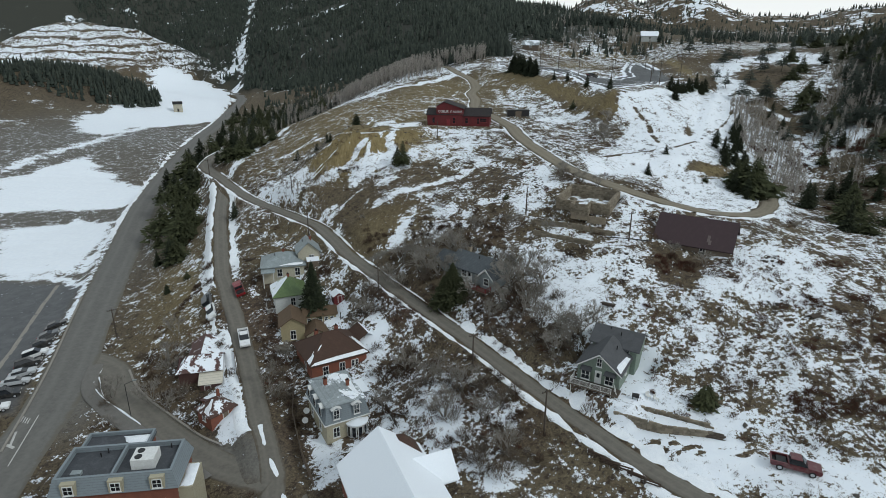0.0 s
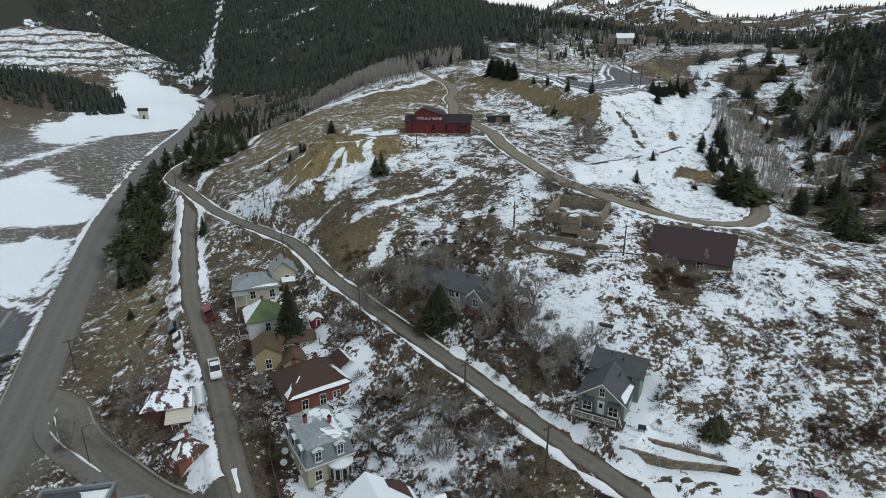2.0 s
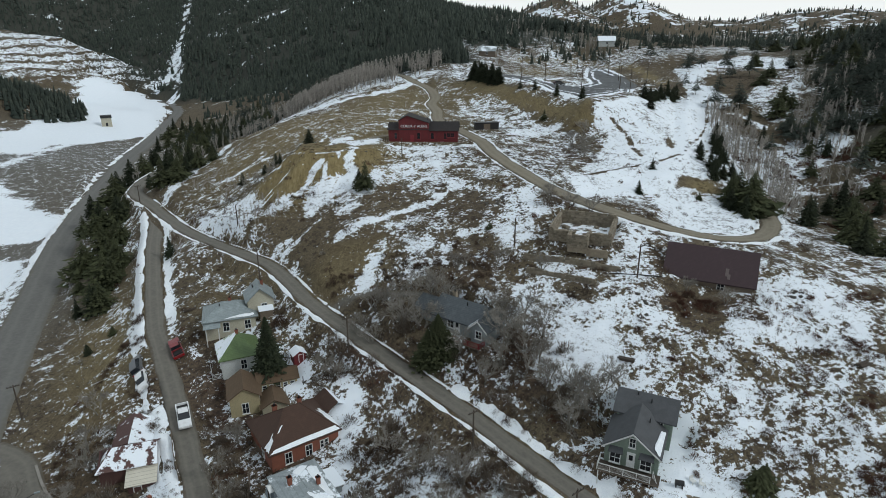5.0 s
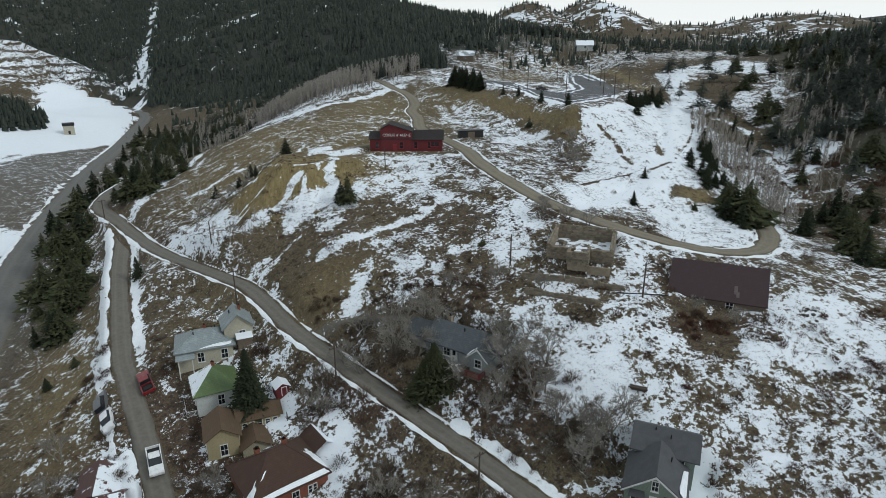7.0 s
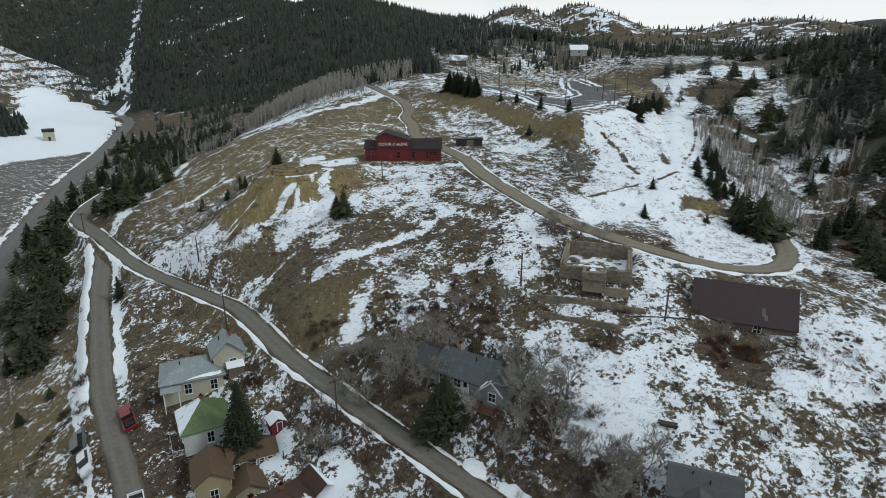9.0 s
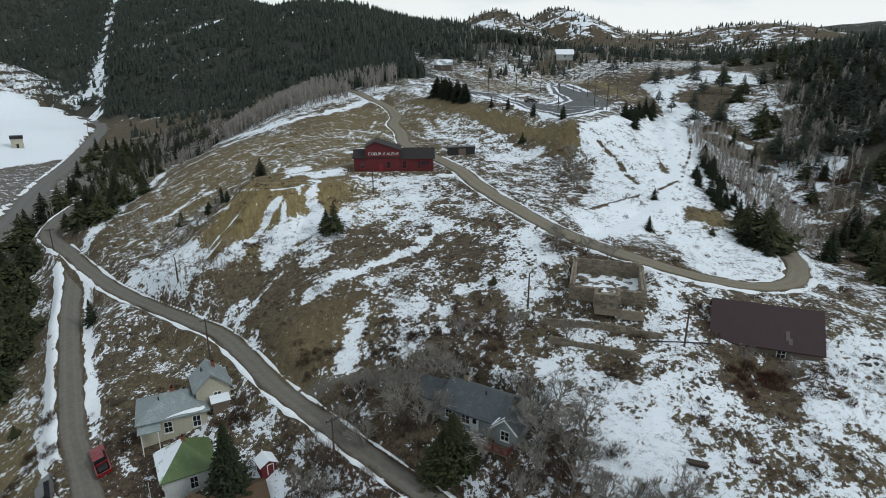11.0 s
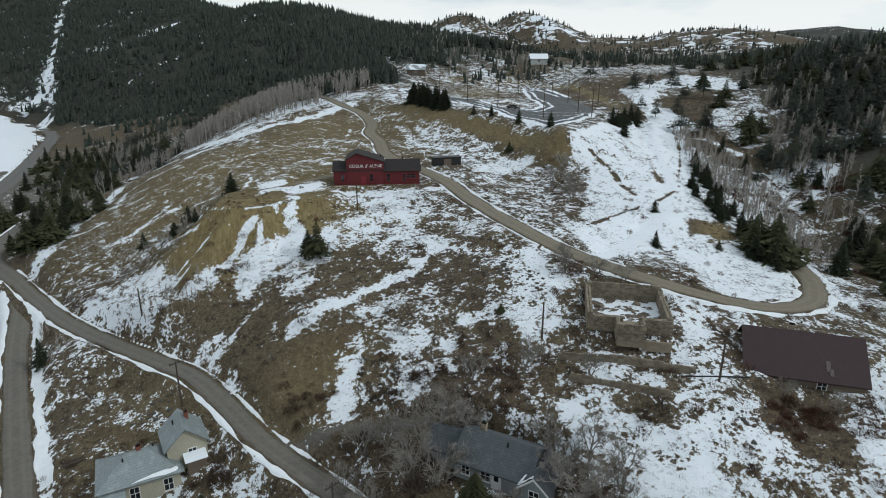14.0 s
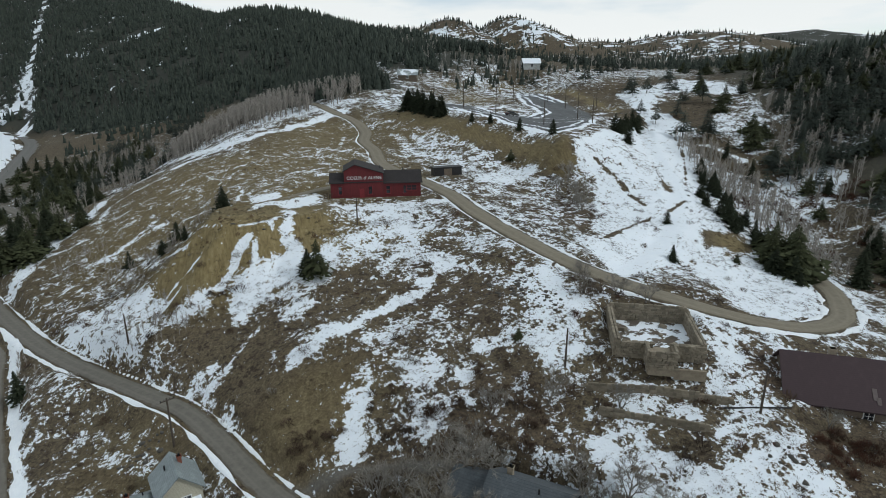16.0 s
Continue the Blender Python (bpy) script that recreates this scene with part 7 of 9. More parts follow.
def corner_block():
    ob = thing("corner_building", "flat-roofed town building with a blue-grey mansard and dormers", "building", pose(-40.6, 62.0, -15.0, 0, 0, 8))
    w, d, h = 14.4, 6.8, 7.2
    part("wall", boxes((-w / 2, w / 2, -d / 2, d / 2, -0.5, h)), M["brick"], ob)
    bm = bmesh.new()
    lo = [bm.verts.new((x * (w / 2 + 0.4), y * (d / 2 + 0.4), h)) for x, y in ((-1, -1), (1, -1), (1, 1), (-1, 1))]
    hi = [bm.verts.new((x * (w / 2 - 0.3), y * (d / 2 - 0.3), h + 2.1)) for x, y in ((-1, -1), (1, -1), (1, 1), (-1, 1))]
    for k in range(4):
        j = (k + 1) % 4
        bm.faces.new((lo[k], lo[j], hi[j], hi[k]))
    bm.faces.new(lo[::-1])
    part("mansard", turned(bm, 0), M["fish_scale"], ob)
    W, D, z = w / 2 - 0.3, d / 2 - 0.3, h + 2.1
    part("roof_deck", boxes((-W, W, -D, D, h + 1.2, h + 1.5)), M["tar_roof"], ob)
    part("parapet", boxes((-W, W, -D, -D + 0.35, h + 1.5, z + 0.1), (-W, W, D - 0.35, D, h + 1.5, z + 0.1), (-W, -W + 0.35, -D + 0.35, D - 0.35, h + 1.5, z + 0.1), (W - 0.35, W, -D + 0.35, D - 0.35, h + 1.5, z + 0.1),
                          (-0.4, -0.1, -D + 0.35, D - 0.35, h + 1.5, z + 0.05)), M["fish_scale"], ob, "grey-blue parapet")
    # cooling unit with two fans
    unit = part("cooling_unit", boxes((1.6, 4.4, -1.6, 1.0, h + 1.5, h + 2.9)), M["white_trim"], ob)
    for y in (-0.9, 0.3):
        bm = bmesh.new()
        beam(bm, (2.4, y, h + 2.9), (2.4, y, h + 2.98), 0.45, 14)
        part("fan_grille", bm, M["dark_metal"], unit)
    part("roof_hatch", boxes((-5.4, -4.2, -2.0, -1.2, h + 1.5, h + 1.9)), M["tin_roof"], ob)
    for x, y in ((-3.0, 1.4), (-2.4, 2.2), (5.4, 2.2)):
        vent(ob, x, y, h + 1.8)
    for u in (-5.0, 0.4, 5.2):
        bm = boxes((u - 0.85, u + 0.85, -d / 2 - 0.45, -d / 2 + 0.6, h + 0.2, h + 1.9))
        part("dormer", bm, M["tan_board"], ob)
        window(ob, "front", d / 2 + 0.46, u, h + 0.45, 1.0, 1.1)
        window(ob, "front", d / 2 + 0.01, u, 3.6, 1.0, 1.8)
    # lower annexe behind with snow on it
    part("annexe_wall", boxes((-w / 2 + 0.6, 1.6, d / 2, d / 2 + 3.8, -0.5, h + 0.4)), M["brick"], ob)
    part("annexe_roof", boxes((-w / 2 + 0.4, 1.8, d / 2 + 0.4, d / 2 + 4.0, h + 0.4, h + 0.7)), M["tar_roof"], ob)
    part("annexe_parapet", boxes((-w / 2 + 0.4, 1.8, d / 2 + 3.7, d / 2 + 4.0, h + 0.7, h + 1.2), (-w / 2 + 0.4, -w / 2 + 0.7, d / 2 + 0.4, d / 2 + 3.7, h + 0.7, h + 1.2), (1.5, 1.8, d / 2 + 0.4, d / 2 + 3.7, h + 0.7, h + 1.2)), M["fish_scale"], ob)
    snow_patch(ob, [(-0.6, d / 2 + 0.8, h + 0.72), (1.4, d / 2 + 0.8, h + 0.72), (1.4, d / 2 + 3.4, h + 0.72), (-2.4, d / 2 + 3.4, h + 0.72), (-1.6, d / 2 + 2.4, h + 0.72)], 0.12)
    # stone turret end by the street
    part("side_wall", boxes((w / 2, w / 2 + 1.8, -3.0, 1.6, -0.5, h - 0.6)), M["tan_board"], ob)
    snow_patch(ob, [(w / 2 + 0.2, -2.8, h - 0.58), (w / 2 + 1.7, -2.8, h - 0.58), (w / 2 + 1.7, 1.4, h - 0.58), (w / 2 + 0.2, 1.4, h - 0.58)], 0.12)


corner_block()


def booth():
    z = height(-183, 418)
    ob = thing("pump_booth", "small cream utility booth with a dark flat roof", "booth", pose(-183, 418, z, 0, 0, 24))
    part("wall", boxes((-2.9, 2.9, -2.2, 2.2, -0.8, 5.0)), M["cream_board"], ob)
    part("roof", boxes((-3.2, 3.2, -2.5, 2.5, 5.0, 6.6)), M["dark_metal"], ob)
    part("door", boxes((-0.6, 0.6, -2.26, -2.2, 0, 2.1)), M["dark_metal"], ob)


booth()


def far_house(x, y, turn, w, d, h, wall, roof, label):
    ob = thing("far_house", label, "house", pose(x, y, height(x, y), 0, 0, turn), "houses beyond the plateau")
    gable_walls(ob, w, d, h, 2.2, M[wall], base=-2)
    gable_roof(ob, w, d, h, 2.2, 0.5, M[roof])
    for u in (-w / 4, w / 4):
        window(ob, "front", d / 2 + 0.01, u, 0.9, 1.0, 1.2)
    window(ob, "left", w / 2 + 0.01, 0, 0.9, 1.0, 1.2)


far_house(49, 352, 70, 6, 9, 2.6, "raw_board", "patchy_roof", "weathered house with half-snowy roof beyond the plateau")
far_house(118, 364, 80, 6, 9, 2.8, "pale_board", "white_roof", "pale house with snowy roof beyond the plateau")


# ---------------------------------------------------------------- plants
M["needles"] = leaf_material("dark_conifer_needles", (0.013, 0.018, 0.011), (0.042, 0.050, 0.028))
M["olive_needles"] = leaf_material("olive_pine_needles", (0.026, 0.032, 0.016), (0.070, 0.076, 0.038))
# far trees: the haze of distance is mixed into this paler, bluer green
M["hazed_forest_needles"] = leaf_material("hazed_forest_needles", (0.020, 0.028, 0.024), (0.060, 0.070, 0.056))
M["bark"] = plain("conifer_bark", (0.070, 0.050, 0.036), (0.045, 0.033, 0.025), 3, 0.95)
M["grey_twigs"] = leaf_material("grey_bare_twigs", (0.140, 0.128, 0.112), (0.320, 0.298, 0.265))
M["grey_bark"] = plain("grey_bark", (0.17, 0.155, 0.135), (0.11, 0.10, 0.088), 3, 0.95)
M["brown_twigs"] = leaf_material("brown_brush_twigs", (0.040, 0.026, 0.019), (0.125, 0.085, 0.062))
M["dark_twigs"] = leaf_material("dark_brush_twigs", (0.018, 0.013, 0.011), (0.062, 0.045, 0.036))
M["red_twigs"] = leaf_material("red_brown_brush_twigs", (0.055, 0.026, 0.018), (0.135, 0.070, 0.048))
M["sage"] = leaf_material("grey_sage_brush", (0.030, 0.026, 0.020), (0.100, 0.090, 0.068))
M["haze_twigs"] = leaf_material("grey_brown_twigs", (0.072, 0.056, 0.043), (0.190, 0.160, 0.130))
M["grass"] = leaf_material("dry_grass", (0.085, 0.062, 0.032), (0.235, 0.185, 0.105))
M["rock"] = plain("dark_boulder", (0.085, 0.078, 0.068), (0.05, 0.046, 0.042), 1.2, 0.95, relief=0.8)
M["aspen_bark"] = leaf_material("pale_aspen_stems", (0.190, 0.172, 0.152), (0.345, 0.320, 0.290))


def merge(name, sets, material, label, category, kind="stuff", smooth=False):
    """One mesh out of many (verts, triangles) sets."""
    vs, fs, base = [], [], 0
    for v, f in sets:
        vs.append(v)
        fs.append(f + base)
        base += len(v)
    V, F = np.concatenate(vs), np.concatenate(fs)
    me = bpy.data.meshes.new(name)
    me.vertices.add(len(V))
    me.vertices.foreach_set("co", V.astype(np.float32).ravel())
    me.loops.add(F.size)
    me.loops.foreach_set("vertex_index", F.astype(np.int32).ravel())
    me.polygons.add(len(F))
    me.polygons.foreach_set("loop_start", np.arange(0, F.size, 3))
    me.update(calc_edges=True)
    me.materials.append(material)
    ob = new(name, me)
    return tagged(ob, label, category, kind=kind) if kind else ob


def spread(template, places):
    """Copies of a (verts, triangles) pattern at rows of x, y, z, width, height, turn."""
    v, f = template
    p = np.asarray(places, float)
    c, s = np.cos(p[:, 5])[:, None], np.sin(p[:, 5])[:, None]
    x = (v[None, :, 0] * c - v[None, :, 1] * s) * p[:, 3:4] + p[:, 0:1]
    y = (v[None, :, 0] * s + v[None, :, 1] * c) * p[:, 3:4] + p[:, 1:2]
    z = v[None, :, 2] * p[:, 4:5] + p[:, 2:3]
    V = np.stack([x, y, z], 2).reshape(-1, 3)
    F = (f[None] + (np.arange(len(p)) * len(v))[:, None, None]).reshape(-1, 3)
    return V, F


def tri_mesh(name, pattern, material):
    v, f = pattern
    me = bpy.data.meshes.new(name)
    me.from_pydata([tuple(p) for p in v], [], [tuple(int(k) for k in t) for t in f])
    me.materials.append(material)
    return me


rnd = np.random.RandomState(4)


def conifer_pattern(rows, arms, seed, lean=0.32, ragged=0.35, bare=0.10, tuft=1.0):
    """Whorls of drooping, forked boughs round a pole 1 high; each bough is a small bent fan."""
    r = np.random.RandomState(seed)
    V, F = [], []
    for k in range(rows):
        s = k / (rows - 1)
        z = bare + (0.97 - bare) * s
        reach = lean * (1 - s) ** 0.85 * (1 + r.uniform(-ragged, ragged)) + 0.02
        n = max(4, int(arms * (1 - 0.55 * s)))
        a0 = r.uniform(0, 6.28)
        for j in range(n):
            a = a0 + 6.283 * j / n + r.uniform(-0.25, 0.25)
            q = reach * r.uniform(0.65, 1.15)
            d, t = np.array([math.cos(a), math.sin(a), 0]), np.array([-math.sin(a), math.cos(a), 0])
            up = np.array([0, 0, 1.0])
            drop = r.uniform(0.10, 0.45) * q
            # three ragged tufts along each bough
            for f in (0.42, 0.72, 1.0):
                c = d * q * f + t * r.uniform(-0.12, 0.12) * q + up * (z + 0.03 * (1 - f) - drop * f)
                w = tuft * (0.17 * q + 0.011) * r.uniform(0.65, 1.35) * (1.25 - 0.5 * f)
                tip, lift = r.uniform(-0.7, 0.4), r.uniform(0.1, 0.7)
                b = len(V)
                V += [c + t * w - up * 0.4 * w, c - t * w - up * 0.4 * w, c + d * 1.3 * w + up * tip * w, c - d * 0.9 * w + up * lift * w]
                F += [(b, b + 2, b + 3), (b + 3, b + 2, b + 1)]
    b = len(V)
    V += [np.array([0.015, 0, 0.95]), np.array([-0.012, 0.012, 0.95]), np.array([-0.012, -0.012, 0.95]), np.array([0, 0, 1.03])]
    F += [(b, b + 1, b + 3), (b + 1, b + 2, b + 3), (b + 2, b, b + 3)]
    return np.array(V), np.array(F)


def trunk_pattern(r0=0.022, top=0.9):
    a = np.arange(6) * math.pi / 3
    V = np.concatenate([np.stack([np.cos(a) * r0, np.sin(a) * r0, a * 0 - 0.06], 1), np.stack([np.cos(a) * r0 * 0.25, np.sin(a) * r0 * 0.25, a * 0 + top], 1)])
    F = []
    for k in range(6):
        j = (k + 1) % 6
        F += [(k, j, j + 6), (k, j + 6, k + 6)]
    return V, np.array(F)


def make_conifer(name, label, pattern, material):
    ob = tagged(new(name), label, "tree", "conifers")
    tr = new("trunk", tri_mesh("trunk", trunk_pattern(), M["bark"]))
    cr = new("crown", tri_mesh("crown", pattern, material))
    tr.parent = cr.parent = ob
    return ob


SPRUCES = [make_conifer("spruce_tree", "dark green spruce with drooping boughs on the slope", conifer_pattern(28, 15, s, l, 0.45, 0.03), M["needles"]) for s, l in ((1, 0.25), (2, 0.30), (3, 0.22), (4, 0.27))]
PINES = [make_conifer("pine_tree", "rounded olive-green pine on the hillside", conifer_pattern(21, 16, s, l, 0.6, 0.08), M["olive_needles"]) for s, l in ((7, 0.38), (8, 0.44), (9, 0.34))]


def plant(kind, x, y, h, w=1.0, sink=0.15):
    m = Matrix.LocRotScale((x, y, height(x, y) - sink), Euler((random.uniform(-0.03, 0.03), random.uniform(-0.03, 0.03), random.uniform(0, 6.28))), None)
    ob = copy_thing(kind, m)
    ob.scale = (h * w, h * w, h)
    return ob


FREE = [True] * (len(SPRUCES) + len(PINES))


def put_conifer(x, y, h, pine=False, w=1.0):
    kinds = PINES if pine else SPRUCES
    k = random.randrange(len(kinds))
    slot = k + (len(SPRUCES) if pine else 0)
    if FREE[slot]:
        FREE[slot] = False
        kinds[k].matrix_basis = Matrix.LocRotScale((x, y, height(x, y) - 0.15), Euler((0, 0, 1.0)), (h * w, h * w, h))
        return
    plant(kinds[k], x, y, h, w)


def blocked(x, y, gap=0.5):
    bad = np.zeros(np.shape(x), bool)
    for key, (line, half, verge) in ROADS.items():
        r, _ = along(line, x, y)
        bad |= r < half + (gap if key not in ("track",) else 0)
    bad |= lot(x, y) < 0.5
    bad |= np.maximum(np.abs(x + 101 + (y - 108) * 0.36) - 20.5, np.abs(y - 112) - 28) < 0
    for hx, hy, r in HOUSE_ROOM:
        bad |= np.hypot(x - hx, y - hy) < r
    return bad


HOUSE_ROOM = [(-0.5, 189, 6.5), (5, 188, 6.5), (11, 187, 6), (30.7, 122.1, 8), (49, 109.7, 8.2), (25.4, 78.2, 6.2), (28, 82.5, 5), (8, 104, 5.2), (3, 109, 4.8), (5.5, 106.5, 5.2), (-34.4, 121.6, 5.6), (-28.8, 123.2, 3.6), (-31.6, 112.2, 4.6),
              (-29, 103, 4.2), (-23, 105, 5), (-18.6, 93.6, 6), (-14, 99.5, 4), (-15.6, 80.4, 6), (-5.6, 60.6, 10), (-42.3, 93.2, 4.8), (-36.4, 81.8, 3.4), (-41, 60.2, 11), (24.4, 199.6, 4.4), (-21.3, 110.2, 1.6)]

# single trees that stand out: x, y, height
for x, y, h in [(75.5, 142.5, 6.5), (80.5, 149.5, 7.0), (78, 153, 6.0), (72, 144, 5.0), (-26.9, 186, 5.0), (-36, 184.3, 4.6), (-10.8, 155.4, 6.2), (-12.2, 156.2, 4.4), (60.5, 161.3, 2.8), (50.9, 145.8, 3.2), (77.1, 203.7, 4.2),
                (73.4, 146.8, 7.5), (76.5, 144, 9.0), (79, 146.8, 9.5), (77, 149.5, 8.0), (74, 141.5, 4.6), (78.6, 164.2, 5.0), (76.5, 160.5, 4.6), (79.5, 168.3, 5.2), (80.8, 176.9, 4.0), (78, 171.5, 3.4), (-55.2, 151.6, 4.6), (72.6, 138.6, 2.6),
                (-45, 182.5, 3.4), (-38, 179, 3.0), (-33, 174, 2.6)]:
    put_conifer(x, y, h, h > 5.5, 1.0 if h > 5.5 else 1.25)
for x, y, h in [(36.6, 71.8, 3.6), (37.8, 72.6, 3.0), (43.5, 205, 3.2), (66, 147, 2.0), (14, 128, 1.6)]:
    put_conifer(x, y, h, True)
big = make_conifer("spruce_tree", "tall dense dark spruce beside the green-roofed house", conifer_pattern(84, 34, 21, 0.21, 0.3, 0.03, 0.7), M["needles"])
big.matrix_basis = Matrix.LocRotScale((-25.6, 107.6, height(-25.6, 107.6) - 0.15), Euler((0, 0, 1.0)), (11.5, 11.5, 11.5))
wide = make_conifer("pine_tree", "broad olive-green pine before the grey-roofed house", conifer_pattern(84, 52, 22, 0.29, 0.5, 0.03, 0.55), M["olive_needles"])
wide.matrix_basis = Matrix.LocRotScale((1.8, 101.0, height(1.8, 101.0) - 0.15), Euler((0, 0, 0.4)), (8.2, 8.2, 7.0))
for x, y, h in [(0.2, 101.0, 5.8), (3.4, 100.4, 4.2)]:
    plant(wide, x, y, h, 1.15)
# clumps on the bank above the highway: x, y, spread, number, height
for cx, cy, s, n, h in [(-71, 145, 2.5, 5, 6.0), (-72, 155, 2.6, 8, 7), (-76, 169, 4, 10, 7.5), (-63, 125, 2.5, 2, 4.0), (-84, 190, 5, 12, 7.5), (-90, 212, 5, 13, 8), (-77, 206, 5, 12, 7.5), (-84, 232, 7, 16, 8.5), (-90, 256, 8, 18, 9), (-80, 266, 7, 14, 8.5), (-70, 222, 5, 8, 7),
                        (-100, 290, 10, 14, 7.5), (-92, 320, 12, 15, 7.5), (-112, 350, 12, 14, 8), (-98, 370, 14, 14, 8), (-125, 400, 12, 12, 8), (-82, 340, 8, 8, 6.5)]:
    for k in range(n):
        x, y = cx + random.gauss(0, s), cy + random.gauss(0, s)
        if not blocked(np.array([x]), np.array([y]), 1.2)[0]:
            put_conifer(x, y, h * random.uniform(0.5, 1.15), random.random() < 0.6, 1.1)
# rows along the rim of the plateau
for k in range(26):
    s = k / 25
    put_conifer(30 + 6.6 * s + random.uniform(-1.2, 1.2), 270 - 24 * s + random.uniform(-2, 2), random.uniform(4.6, 7.4), False, 1.2)
for x, y in [(41, 230), (45, 225), (50, 215.5), (55.6, 206)]:
    put_conifer(x, y, random.uniform(3.4, 4.8))
for k in range(18):
    s = k / 17
    put_conifer(79 + 18 * s + random.uniform(-1.2, 1.2), 213 + 18 * s + random.uniform(-1.4, 1.4), random.uniform(3.0, 5.6), False, 1.15)
# firs along the edge of the gully
for k in range(20):
    s = k / 19
    put_conifer(95 - 17 * s + random.uniform(-1.2, 1.2), 196 - 42 * s + random.uniform(-1.5, 1.5), random.uniform(2.6, 5.2), False, 1.2)
# scattered pines on the eastern side
for k in range(260):
    x, y = random.uniform(100, 225), random.uniform(118, 330)
    thick = 0.10 + 0.90 * float(ease(0, 30, np.array(x - 112 - 0.5 * (y - 175))))
    if random.random() < thick:
        put_conifer(x, y, random.uniform(4.5, 9.0), random.random() < 0.8, 1.1)
for x, y in [(147, 265), (149, 267), (128, 215), (122, 190), (119, 196), (114, 178), (117, 175), (108, 168), (104, 150), (100, 143), (96, 137), (92, 128), (98, 124), (90, 120), (111, 205), (107, 190), (87.6, 139), (90, 141), (101.6, 144), (104, 147), (99, 148), (108, 155), (92.4, 132.6), (95, 130), (89, 127), (98, 138), (106, 141), (112, 150), (86, 121)]:
    put_conifer(x, y, random.uniform(4.0, 7.5), random.random() < 0.6)


# ---------------------------------------------------------------- far forest
def far_tree(seed):
    r = np.random.RandomState(seed)
    V, F = [], []
    for z0, z1, w in ((0.04, 0.52, 0.23), (0.30, 0.78, 0.165), (0.55, 1.0, 0.10)):
        b, n = len(V), 6
        for j in range(n):
            a = 6.283 * j / n + r.uniform(-0.3, 0.3)
            q = w * r.uniform(0.65, 1.25)
            V.append((math.cos(a) * q, math.sin(a) * q, z0 + r.uniform(-0.05, 0.05)))
        V.append((r.uniform(-0.02, 0.02), r.uniform(-0.02, 0.02), z1))
        F += [(b + j, b + (j + 1) % n, b + n) for j in range(n)]
    return np.array(V), np.array(F)


FAR_TREES = [far_tree(s) for s in range(4)]
NEARER_TREES = [conifer_pattern(11, 9, s, 0.34, 0.55, 0.08) for s in (31, 32)]
STEM_PINES = [conifer_pattern(12, 10, s, 0.30, 0.6, 0.30) for s in (33, 34)]
for k, (v, f) in enumerate(STEM_PINES):
    tv, tf = trunk_pattern(0.016)
    STEM_PINES[k] = (np.concatenate([v, tv]), np.concatenate([f, tf + len(v)]))


def forest(name, label, x, y, h_low, h_high, keep, fine=None, close=NEARER_TREES):
    """Far trees of mixed height at the places where keep is true."""
    x, y = x[keep], y[keep]
    z = land(x, y) - 0.3
    hgt = rnd.uniform(h_low, h_high, len(x)) * (0.8 + 0.2 * rnd.rand(len(x)))
    rows = np.stack([x, y, z, hgt * rnd.uniform(0.75, 1.25, len(x)), hgt, rnd.uniform(0, 6.28, len(x))], 1)
    which = rnd.randint(0, len(FAR_TREES), len(x))
    if fine is not None:
        which = np.where(fine(x, y), which % 2 + 10, which)
    sets = [spread(FAR_TREES[k], rows[which == k]) for k in range(len(FAR_TREES))] + [spread(close[k], rows[which == 10 + k]) for k in range(2)]
    merge(name, [s for s in sets if len(s[0])], M["hazed_forest_needles"], label, "forest")


CUT = [(-186, 548, 0), (-214, 660, 0), (-245, 800, 0), (-290, 1020, 0)]
CLEARINGS = [(-225, 640, 24, 9), (-30, 520, 4, 9), (-60, 500, 4, 6), (20, 520, 4, 8), (-170, 760, 12, 8), (-5, 560, 5, 5), (30, 470, 3, 7), (-115, 610, 4, 8), (-140, 650, 5, 9), (-11, 436, 9, 10), (-120, 705, 22, 14), (-82, 575, 7, 10), (-152, 698, 9, 8), (-40, 640, 14, 8), (-95, 650, 8, 6)]


def mountain_side():
    n = 100000
    x, y = rnd.uniform(-720, 170, n), rnd.uniform(372, 1250, n)
    up = 0.75 * (y - 373 + np.minimum(x - 15, 0)) + rough(x, y, 40, 81, 2) * 6
    keep = (up > -4) & (x < 60 + 0.16 * (y - 373) + rough(x, y, 50, 83, 2) * 25)
    far = np.hypot(x, y)
    keep &= rnd.rand(n) < np.clip(1.0 - far / 1800, 0.35, 1) * (0.72 + 0.45 * rough(x, y, 26, 89, 3))
    keep &= along(CUT, x, y)[0] > 3.2 + rough(x, y, 20, 85, 2) * 1.6
    for cx, cy, rx, ry in CLEARINGS:
        keep &= ((x - cx) / rx) ** 2 + ((y - cy) / ry) ** 2 > 1 + 0.6 * rough(x, y, 8, 87, 2)
    keep &= ((x + 365) / 118) ** 2 + ((y - 632) / 74) ** 2 > 1.0 + 0.25 * rough(x, y, 30, 88, 2)
    keep &= along(HIGHWAY, x, y)[0] > 9
    forest("mountain_forest", "dense dark conifer forest on the mountainside", x, y, 5.0, 10.0, keep)


mountain_side()


def foot_trees():
    n = 5200
    x, y = rnd.uniform(-14, 112, n), rnd.uniform(306, 440, n)
    keep = (((y > 312 + 0.4 * np.maximum(x - 8, 0) + 5 * rough(x, y, 15, 98, 2)) & (x < 36)) | ((y > 372 + 0.3 * np.maximum(x - 50, 0)) & (rough(x, y, 24, 99, 2) > -0.1))) & (y < 425 + 0.2 * x) & (along(UPPER_ROAD, x, y)[0] > 5) & (rnd.rand(n) < 0.75)
    forest("foot_forest", "dark conifers along the foot of the mountain", x, y, 4.5, 9.0, keep)


foot_trees()


